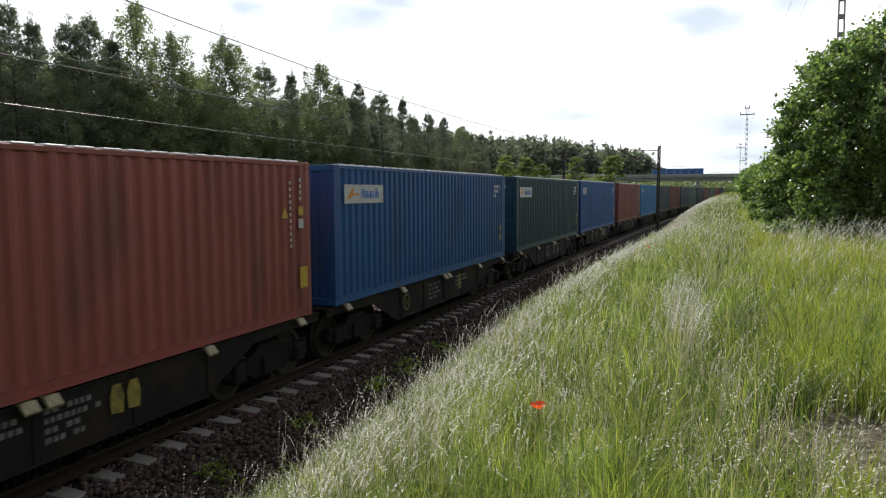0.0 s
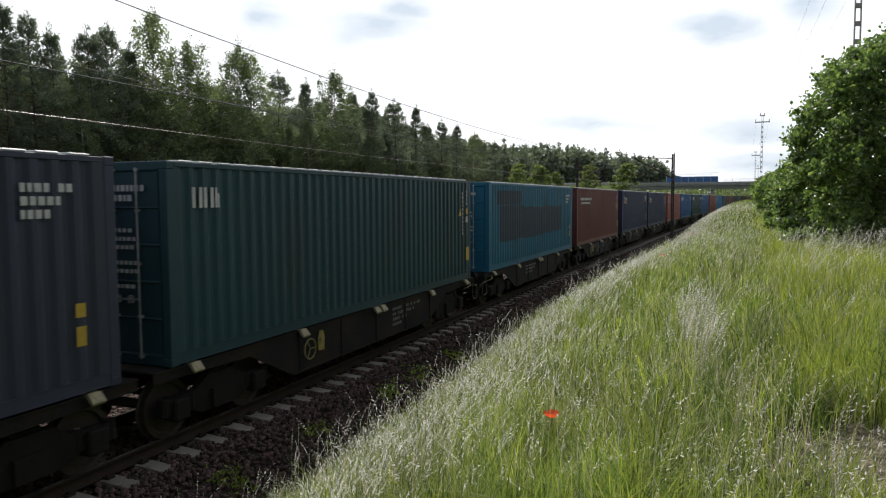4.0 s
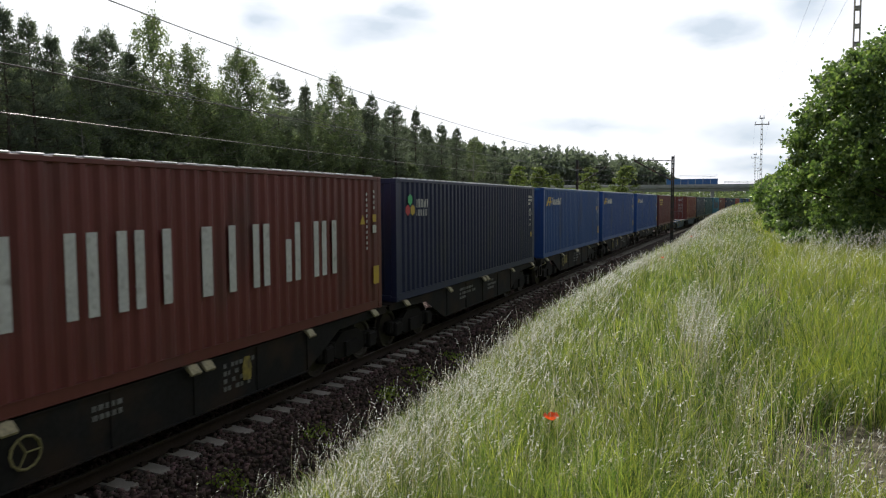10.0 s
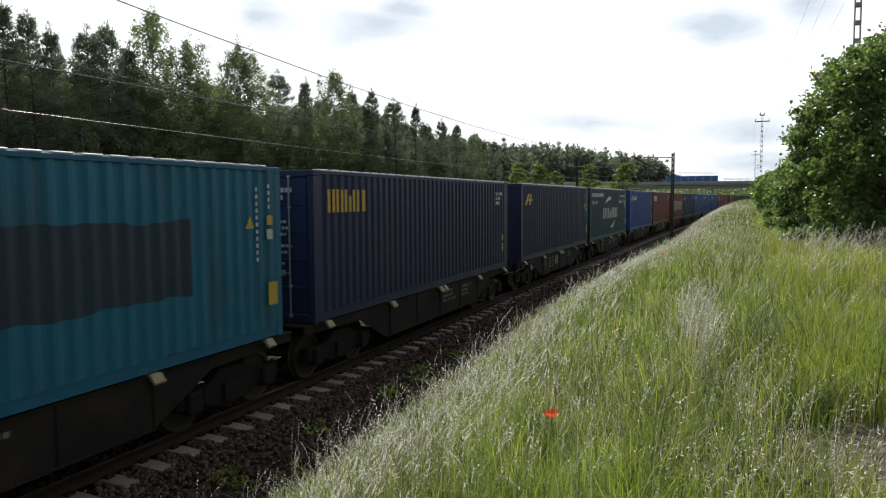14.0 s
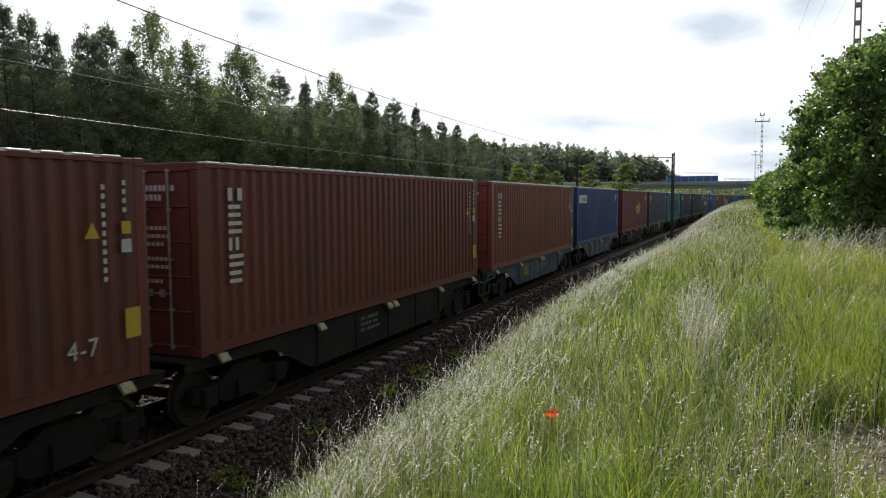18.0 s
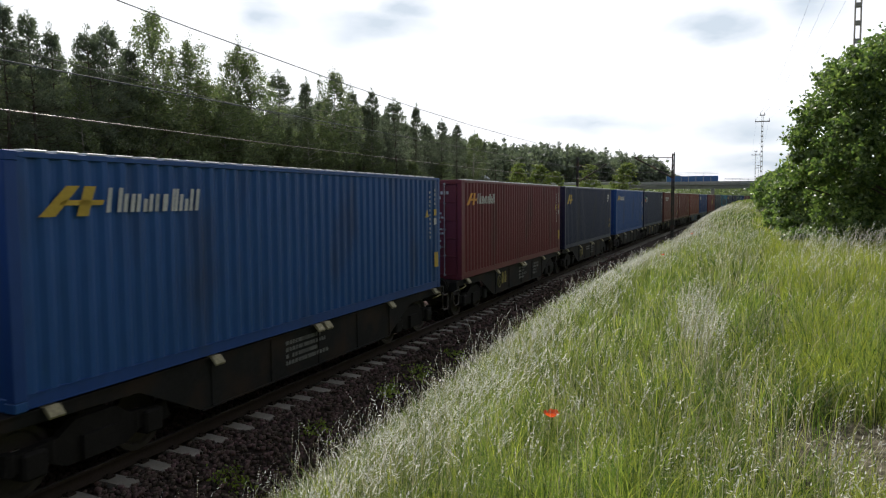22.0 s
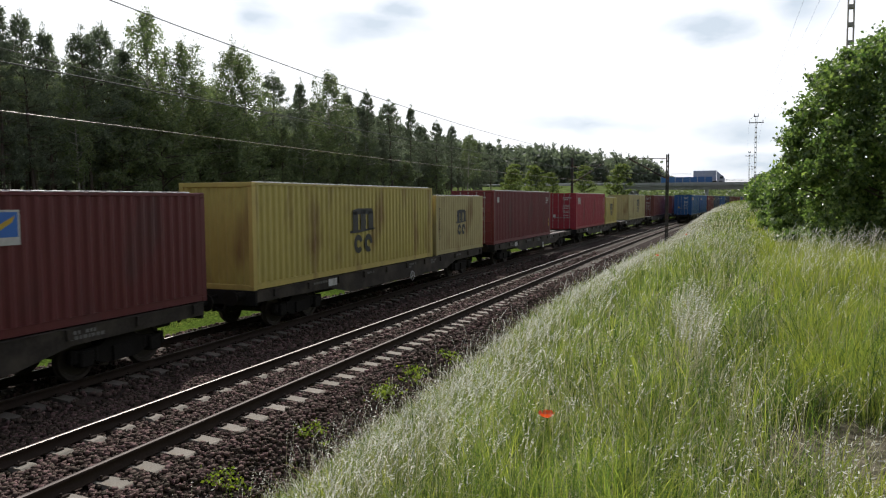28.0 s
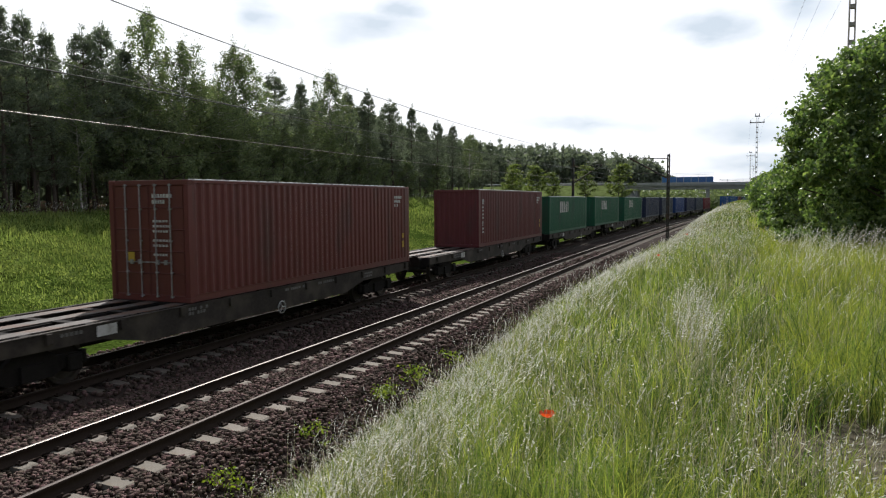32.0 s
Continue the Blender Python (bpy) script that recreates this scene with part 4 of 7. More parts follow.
def one_buffer(bm):
    """A round buffer pointing to +y."""
    rod(bm, (0, 0.0, 0), (0, 0.4, 0), 0.12, 0.1, 12)
    rod(bm, (0, 0.38, 0), (0, 0.6, 0), 0.075, sides=10)
    rod(bm, (0, 0.58, 0), (0, 0.62, 0), 0.22, sides=14)


def hook(bm):
    """The draw hook, screw coupling and hoses."""
    rod(bm, (0, 0, 1.0), (0, 0.45, 0.98), 0.05)
    soft_box(bm, -0.06, 0.38, 0.8, 0.06, 0.46, 1.02, 0.01)
    for s in (-1, 1):
        rod(bm, (s * 0.3, 0, 0.9), (s * 0.32, 0.25, 0.6), 0.03, sides=6)
        rod(bm, (s * 0.32, 0.25, 0.6), (s * 0.3, 0.5, 0.75), 0.03, sides=6)


def hang_buffers(w, end):
    for q in (-0.875, 0.875):
        piece("buffer", shared(("buffer",), one_buffer), BOGIE, w, end @ pose(q, 0, 1.05))
    piece("coupling", shared(("coupling",), hook), BOGIE, w, end)


def hand_step(bm):
    """A bent tube grip at a wagon's corner."""
    rod(bm, (0, 0.0, 0.9), (0, 0.3, 0.93), 0.018, sides=8)
    rod(bm, (0, 0.3, 0.93), (-0.06, 0.36, 0.99), 0.018, sides=8)
    rod(bm, (0, 0.0, 0.9), (-0.1, -0.03, 0.86), 0.018, sides=8)


def grab_loop(bm):
    """A square loop of tube that hangs under a wagon's corner, beside the buffer."""
    pts = [(0, 0, 0.95), (0, 0.02, 0.52), (0, 0.08, 0.46), (0, 0.34, 0.46), (0, 0.4, 0.52), (0, 0.4, 0.8), (0, 0.36, 0.86), (0, 0.05, 0.88)]
    for a, b in zip(pts, pts[1:]):
        rod(bm, a, b, 0.017, sides=6)


def end_deck(bm, y0, y1, deck, holes):
    """Flat end plate of the frame: tapering arms towards the open bay, long rounded slots and small corner holes."""
    def loop(pts):
        vs = [bm.verts.new((x, y0 + v, deck - 0.004)) for x, v in pts]
        for i in range(len(vs)):
            bm.edges.new((vs[i], vs[(i + 1) % len(vs)]))

    loop([(-1.15, 0), (1.15, 0), (1.15, 3.9), (0.98, 3.9), (0.66, 3.3), (-0.66, 3.3), (-0.98, 3.9), (-1.15, 3.9)])
    for s in (-1, 1):
        loop([(s * x, v) for x, v in ((0.36, 0.45), (0.62, 0.45), (0.66, 0.9), (0.76, 1.4), (0.92, 1.75), (0.9, 1.85), (0.74, 1.87), (0.55, 1.72), (0.42, 1.3), (0.36, 0.9))])
        loop([(s * x, v) for x, v in ((0.08, 0.55), (0.25, 0.55), (0.27, 0.62), (0.27, 1.18), (0.24, 1.25), (0.08, 1.25))])
        loop([(s * x, v) for x, v in ((0.2, 2.2), (0.38, 2.15), (0.46, 2.3), (0.5, 2.95), (0.42, 3.08), (0.3, 3.0))])
        loop([(s * x, v) for x, v in ((0.82, 2.95), (0.98, 2.95), (0.98, 3.35))])
    bmesh.ops.triangle_fill(bm, use_beauty=True, use_dissolve=False, edges=bm.edges[:])
    faces = bm.faces[:]
    out = bmesh.ops.extrude_face_region(bm, geom=faces)
    bmesh.ops.translate(bm, vec=(0, 0, -0.03), verts=[q for q in out["geom"] if isinstance(q, bmesh.types.BMVert)])
    # pressed strip and bolt heads along both edges
    for s in (-1, 1):
        for k in range(9):
            box(bm, s * 1.06 - 0.03, y0 + 0.9 + 0.11 * k, deck - 0.006, s * 1.06 + 0.03, y0 + 0.95 + 0.11 * k, deck + 0.006)


def platform_wagon(paint_mat, half=6.45, deck=1.135, buffers=(-1, 1), two_axle=False, deck_mat=None, yellow=1, seed=0, label="", bars=True, flaps=None):
    """One platform for a forty-foot container: deep-bellied side beams, cross beams, end plates, running gear and fittings."""
    rnd = random.Random(seed)
    w = empty("container_wagon", label, "railway wagon", "wagons of the near train")
    d = deck - 0.012
    low = 0.34 if not two_axle else 0.58
    beam = shared(("side_beam", half, low), lambda b: belly_beam(b, half, low, d, 0.02))
    for s in (0, 180):
        piece("side_beam", beam, paint_mat, w, pose(0, 0, 0, 0, 0, s) @ pose(1.16, 0, 0))
    cross = shared(("cross_beam", d), lambda b: (box(b, -1.15, -0.06, d - 0.26, 1.15, 0.06, d - 0.01), box(b, -1.15, -0.11, d - 0.012, 1.15, 0.11, d - 0.003)))
    for y in (-2.9, -1.5, 0.0, 1.5, 2.9):
        piece("cross_beam", cross, paint_mat, w, pose(0, y, 0))
    spine = shared(("spine", half, d), lambda b: (box(b, -0.22, -half, d - 0.3, -0.16, half, d - 0.03), box(b, 0.16, -half, d - 0.3, 0.22, half, d - 0.03)))
    piece("spine", spine, BOGIE, w)
    plate = shared(("end_plate", half, d), lambda b: end_deck(b, -half + 0.02, -half + 3.1, d, True))
    for s in (0, 180):
        piece("end_plate", plate, deck_mat or paint_mat, w, pose(0, 0, 0, 0, 0, s))
    fl = shared(("flap",), flap)
    for y in flaps or (-half + 0.75, -2.85, 0.02, 0.32, 3.1, half - 0.75):
        for s in (1, -1):
            piece("container_flap", fl, FLAP, w, pose(s * 1.2, y, d - 0.02, 0, 0, 0 if s > 0 else 180), "worn pale yellow folding support")
    if two_axle:
        for y in (-half + 2.1, half - 2.1):
            piece("wheelset", shared(("wheelset",), wheelset), WHEEL, w, pose(0, y, 0.45))
            for s in (-1, 1):
                bm = bmesh.new()
                soft_box(bm, s * 0.98 - 0.12, y - 0.18, 0.3, s * 0.98 + 0.12, y + 0.18, 0.62, 0.03)
                prism(bm, [(y - 0.7, 0.7), (y, 0.58), (y + 0.7, 0.7), (y + 0.7, 0.75), (y, 0.66), (y - 0.7, 0.75)], s * 0.98 - 0.06, s * 0.98 + 0.06, "x")
                part("axle_box", bm, BOGIE, w)
    else:
        for s in (-1, 1):
            hang_bogie(w, s * (half - (1.75 if s in buffers else 0.35)) if s in buffers else s * (half - 1.5))
    for s in buffers:
        hang_buffers(w, pose(0, s * (half - 0.02), 0, 0, 0, 0 if s > 0 else 180))
        head_ = shared(("headstock",), lambda b: soft_box(b, -1.2, -0.08, 0.82, 1.2, 0.02, 1.1, 0.01))
        piece("headstock", head_, paint_mat, w, pose(0, s * half, 0))
        for q in (1, -1):
            piece("shunter_loop", shared(("shunter_loop",), grab_loop), DECK_STEEL, w, pose(q * 1.2, s * (half - 0.1), 0, 0, 0, 0 if s > 0 else 180), "dull tube loop under the corner")
            piece("corner_step", shared(("corner_step",), hand_step), DIM_YELLOW, w, pose(q * 1.25, s * (half - 0.45) - 0.21, 0), "worn yellow tube grip")
    # brake gear below the frame
    bm = bmesh.new()
    rod(bm, (0.45, -1.2, 0.62), (0.45, -0.4, 0.62), 0.16, sides=12)
    rod(bm, (-0.4, 0.4, 0.65), (-0.4, 1.5, 0.65), 0.17, sides=12)
    rod(bm, (0, -half + 1.5, 0.55), (0, half - 1.5, 0.55), 0.03, sides=6)
    part("brake_gear", bm, BOGIE, w)
    if yellow:
        def ring(b):
            for i in range(12):
                p, q = i * math.pi / 6, (i + 1) * math.pi / 6
                rod(b, (0.02, 0.19 * math.cos(p), 0.19 * math.sin(p)), (0.02, 0.19 * math.cos(q), 0.19 * math.sin(q)), 0.016, sides=6)
            for i in range(3):
                rod(b, (0.02, 0, 0), (0.02, 0.19 * math.cos(i * 2.0944), 0.19 * math.sin(i * 2.0944)), 0.011, sides=6)
        piece("brake_wheel", shared(("brake_wheel",), ring), DIM_YELLOW, w, pose(1.2, -2.6, 0.72), "yellow brake hand wheel")
    # painted fields and plates on the beam
    x = 1.175
    if bars:
        it = []
        for k in range(rnd.randint(2, 3)):
            y = rnd.uniform(-2.2, 1.8)
            for r in range(rnd.randint(2, 4)):
                it += code_lines(y, d - 0.22 - r * 0.12, (rnd.uniform(0.4, 0.9),), rnd.random(), 0.07, 0.1)
        marks("beam_lettering", it, FAINT, w, x)
        if yellow:
            y = rnd.choice((-2.3, 1.2, -0.8))
            def hung(p):
                return [(p + 0.02, d - 0.5), (p + 0.22, d - 0.52), (p + 0.24, d - 0.3), (p + 0.19, d - 0.13), (p + 0.06, d - 0.12), (p, d - 0.28)]
            it = [hung(y), hung(y + 0.29)] if yellow == 2 else [hung(y)]
            marks("yellow_plate", it, GRIMY_YELLOW, w, x + 0.02, "grimy yellow hanging plate")
    return w


def flat_wagon(load="open", seed=0, label=""):
    """A sixty-foot flat wagon: shallow side sills with stake pockets, frame or planked deck, two running gears."""
    rnd = random.Random(seed)
    w = empty("flat_wagon", label, "railway wagon", "wagons of the far train")
    half, d = 9.15, 1.17
    def sill(b):
        prism(b, [(-half, d), (half, d), (half, d - 0.3), (half - 3.7, d - 0.34), (half - 4.9, d - 0.6), (-half + 4.9, d - 0.6), (-half + 3.7, d - 0.34), (-half, d - 0.3)], -0.01, 0.01, "x")
        box(b, -0.09, -half, d - 0.02, 0.03, half, d)
        k = -half + 0.7
        while k < half:
            soft_box(b, 0.01, k, d - 0.22, 0.07, k + 0.14, d - 0.02, 0.008)
            k += 1.72
    beam = shared(("side_sill",), sill)
    for s in (0, 180):
        piece("side_sill", beam, SILL, w, pose(0, 0, 0, 0, 0, s) @ pose(1.28, 0, 0))
    piece("spine", shared(("flat_spine",), lambda b: (box(b, -0.25, -half, d - 0.62, -0.19, half, d - 0.03), box(b, 0.19, -half, d - 0.62, 0.25, half, d - 0.03))), BOGIE, w)
    cross = shared(("flat_cross",), lambda b: (box(b, -1.27, -0.05, d - 0.2, 1.27, 0.05, d - 0.025), box(b, -1.27, -0.1, d - 0.026, 1.27, 0.1, d - 0.004)))
    for i in range(13):
        piece("cross_beam", cross, WAGON_GREY, w, pose(0, -half + 0.75 + i * (2 * half - 1.5) / 12, 0))
    if load == "planks":
        pl = shared(("deck_plank",), lambda b: soft_box(b, -1.27, -0.085, d - 0.03, 1.27, 0.085, d + 0.002, 0.006))
        for i in range(64):
            piece("deck_plank", pl, PLANK, w, pose(rnd.uniform(-0.008, 0.008), -half + 0.12 + i * 0.18, rnd.uniform(-0.004, 0.004)))
    else:
        strip_ = shared(("deck_strip",), lambda b: box(b, -0.18, -half, d - 0.02, 0.18, half, d - 0.002))
        for x in (-0.85, 0, 0.85):
            piece("deck_strip", strip_, DECK_STEEL if load == "open" else WAGON_GREY, w, pose(x, 0, 0))
    for s in (-1, 1):
        hang_bogie(w, s * (half - 2.3))
        hang_buffers(w, pose(0, s * (half - 0.02), 0, 0, 0, 0 if s > 0 else 180))
        piece("headstock", shared(("flat_headstock",), lambda b: soft_box(b, -1.28, -0.08, 0.78, 1.28, 0.02, d, 0.01)), WAGON_GREY, w, pose(0, s * half, 0))
    wheel = shared(("hand_wheel",), lambda b: ([rod(b, (0.02, 0.17 * math.cos(i * math.pi / 6), 0.17 * math.sin(i * math.pi / 6)), (0.02, 0.17 * math.cos((i + 1) * math.pi / 6), 0.17 * math.sin((i + 1) * math.pi / 6)), 0.015, sides=6) for i in range(12)],
                                               [rod(b, (0.02, 0, 0), (0.02, 0.17 * math.cos(i * 2.0944), 0.17 * math.sin(i * 2.0944)), 0.012, sides=6) for i in range(3)]))
    piece("hand_wheel", wheel, GALV, w, pose(1.33, 0.6, 0.62), "pale brake hand wheel")
    bm = bmesh.new()
    rod(bm, (0.5, -1.4, 0.5), (0.5, -0.5, 0.5), 0.17, sides=12)
    rod(bm, (-0.5, 0.4, 0.5), (-0.5, 1.5, 0.5), 0.18, sides=12)
    rod(bm, (0, -half + 1.5, 0.48), (0, half - 1.5, 0.48), 0.03, sides=6)
    part("brake_gear", bm, BOGIE, w)
    it = []
    for y in (-6.4, -3.0, rnd.uniform(-1, 1), 2.6, 5.4):
        for r in range(rnd.randint(1, 2)):
            it += code_lines(y, d - 0.14 - r * 0.1, (rnd.uniform(0.4, 1.0),), rnd.random(), 0.07, 0.1)
    marks("sill_lettering", it, FAINT, w, 1.291)
    marks("white_plate", [rect(-5.6, d - 0.27, -5.1, d - 0.05)], WHITE, w, 1.32, "white plate on the sill")
    return w


# ================= the two trains =================
MOVERS = []      # thing, track centre, height, place along the track at 0 s, speed, gain of speed


def near_place(s, t):
    return s + 19.11 * t + 0.0115 * t * t


def far_place(s, t):
    return s - 22.615 * t


SLANT_Y, SLANT_O = sign_slant(YELLOW, WHITE), sign_slant(ORANGE, WHITE)
NEAR = [  # place of the near end at 0 s, paint, sign, codes, doors, label
    (188.1, "slate", None, 0, False, "grey container far down the train"), (174.2, "red_oxide", None, 0, False, "rust-red container far down the train"),
    (161.2, "grey_green", None, 0, False, "grey-green container far down the train"), (147.3, "brown_red", None, 0, False, "brown container far down the train"),
    (134.2, "slate", None, 0, False, "dark grey container far down the train"), (120.3, "grey_green", None, 0, False, "grey-green container far down the train"),
    (107.3, "slate", None, 0, True, "dark grey container on a wagon"), (93.3, "brown_red", None, 0, True, "brown container on a wagon"),
    (80.3, "slate", None, 0, True, "dark grey container on a wagon"), (66.4, "light_blue", sign_short(WHITE), 0, True, "light blue container with a small white word"),
    (53.4, "orange_red", None, 1, True, "orange-brown container on a wagon"), (39.41, "royal_blue", sign_short(WHITE, 0.5, 0.4, (0.6, 0.6, 0.6, 0.6)), 0, True, "bright blue container with a small white word"),
    (26.46, "petrol", sign_board, 0, True, "dark green container with a small white sign"), (12.64, "blue", sign_board, 0, False, "blue container with a white sign board"),
    (-0.47, "faded_red", sign_flag, 1, True, "faded rust-red container with a small flag sign"), (-14.49, "navy", sign_cubes, 2, True, "navy container with a sign of coloured hexagons"),
    (-27.72, "navy", sign_cubes, 0, True, "dark navy container with a sign of coloured hexagons"), (-41.7, "brown_red", sign_lines(WHITE), 1, True, "brown-red container with two lines of white lettering"),
    (-55.02, "teal", sign_dark_panel, 0, True, "bright teal container with a dark repainted field"), (-68.95, "petrol", sign_short(WHITE, 0.5, 0.3), 1, True, "dark petrol container on a wagon"),
    (-82.03, "slate", sign_short(WHITE, 0.5, 0.3, (0.6, 0.6, 0.6)), 0, True, "blue-grey container on a wagon"), (-95.91, "red_oxide", sign_column(YELLOW, 4, 0.36, 0.56, 0.34, 1.14, 0.8), 1, True, "rust-red container with a yellow word down its side"),
    (-122.87, "dark_red", sign_lines(YELLOW, ((2.7, 0.17), (2.3, 0.12), (1.9, 0.09)), 0.35, 0.4), 1, True, "dark red container with yellow lines of lettering"),
    (-136.54, "royal_blue", SLANT_Y, 1, False, "blue container with a slanted yellow sign"), (-150.37, "royal_blue", SLANT_Y, 1, False, "blue container with a slanted yellow sign"),
    (-163.72, "royal_blue", SLANT_Y, 1, False, "blue container with a slanted yellow sign"), (-177.37, "navy", sign_cubes, 2, False, "dark slate container with a sign of coloured hexagons"),
    (-190.32, "brown_red", sign_big_word, 1, True, "red-brown container with tall white painted characters"), (-204.33, "brown_red", sign_board, 0, True, "brown-red container with a white sign board"),
    (-217.36, "royal_blue", SLANT_O, 1, True, "bright blue container with an orange slanted sign"), (-231.51, "petrol", sign_swoosh, 1, True, "dark petrol-green container with white brush strokes and words"),
    (-244.5, "navy", sign_slant(YELLOW, None, 0.45, 0.42), 1, False, "near-black navy container with a yellow slanted sign"), (-258.41, "navy", sign_short(YELLOW, 0.5, 0.45, (0.6, 0.6, 0.6, 0.6, 0.6)), 0, True, "dark navy container with a yellow word"),
    (-271.65, "teal", sign_dark_panel, 1, True, "teal container with a dark repainted field"), (-285.1, "slate", sign_slant(YELLOW, None, 0.45, 0.42), 2, True, "slate container with a white ring sign"),
    (-298.68, "maroon", sign_figure(YELLOW), 0, True, "maroon container with a yellow sign"), (-312.72, "dark_blue", sign_board, 0, False, "blue container with a white sign board"),
    (-325.84, "orange_red", sign_column(WHITE, 6, 0.225, 0.68, 0.32, 1.15, 1.5), 1, True, "orange-red container with a white word down its side"), (-339.43, "brown_red", sign_column(WHITE, 6, 0.225, 0.68, 0.32, 1.15, 1.5), 1, True, "brown-red container with a white word down its side"),
    (-352.63, "brown_red", sign_chalk, 1, True, "brown-red container with two lines of white lettering"), (-366.43, "navy", sign_cubes, 2, True, "dark navy container with a sign of coloured hexagons"),
    (-379.46, "royal_blue", SLANT_Y, 1, True, "blue container with a slanted yellow sign"), (-393.67, "navy", sign_slant(YELLOW, None, 0.4, 0.44), 0, True, "dark navy container with a slanted yellow sign"),
    (-406.84, "maroon", sign_slant(ORANGE, WHITE), 1, True, "maroon container with an orange slanted sign"), (-420.67, "royal_blue", SLANT_Y, 1, False, "bright blue container with a slanted yellow sign"),
    (-434.08, "blue", SLANT_O, 0, True, "blue container with an orange slanted sign and white-barred doors")]


def build_near_train():
    blue_at = (-95.91, -109.1, -312.72, -325.84)
    single = (-122.87, -136.54)
    places = [n[0] for n in NEAR] + [-109.1]
    places.sort(reverse=True)
    for i, s in enumerate(places):
        ahead = places[i - 1] - s if i else 13.9
        behind = s - places[i + 1] if i + 1 < len(places) else 13.9
        # short gaps are joints over a shared running gear, long gaps carry buffers
        buf = tuple(q for q, g in ((1, ahead), (-1, behind)) if g > 13.5 or s in single)
        far_off = s > 60
        bare = s == -109.1
        w = platform_wagon(WAGON_BLUE if s in blue_at else WAGON_GREY, 6.15 if bare else 6.4 if s not in single else 6.3, flaps=(-4.15, -0.12, 0.1, 3.15, 5.4) if bare else None, buffers=buf, two_axle=s in single, deck_mat=WAGON_BROWN if s in (-109.1, -95.91) else None,
                           yellow=(i % 3), seed=i, bars=not far_off,
                           label="empty blue container wagon with a rusty deck and open frame" if s == -109.1 else ("blue container wagon with deep side beams" if s in blue_at else "sooty grey container wagon with deep side beams"))
        MOVERS.append((w, TRACK_NEAR, 0.0, s + 6.096 + (0.25 if bare else 0), near_place))
    for s, col, sign, codes, doors, label in NEAR:
        c = container(col, s, doors=doors, label=label, logo=sign, codes=codes, rich=s < 60, group="containers of the near train")
        MOVERS.append((c, TRACK_NEAR, 1.135, s + 6.096, near_place))


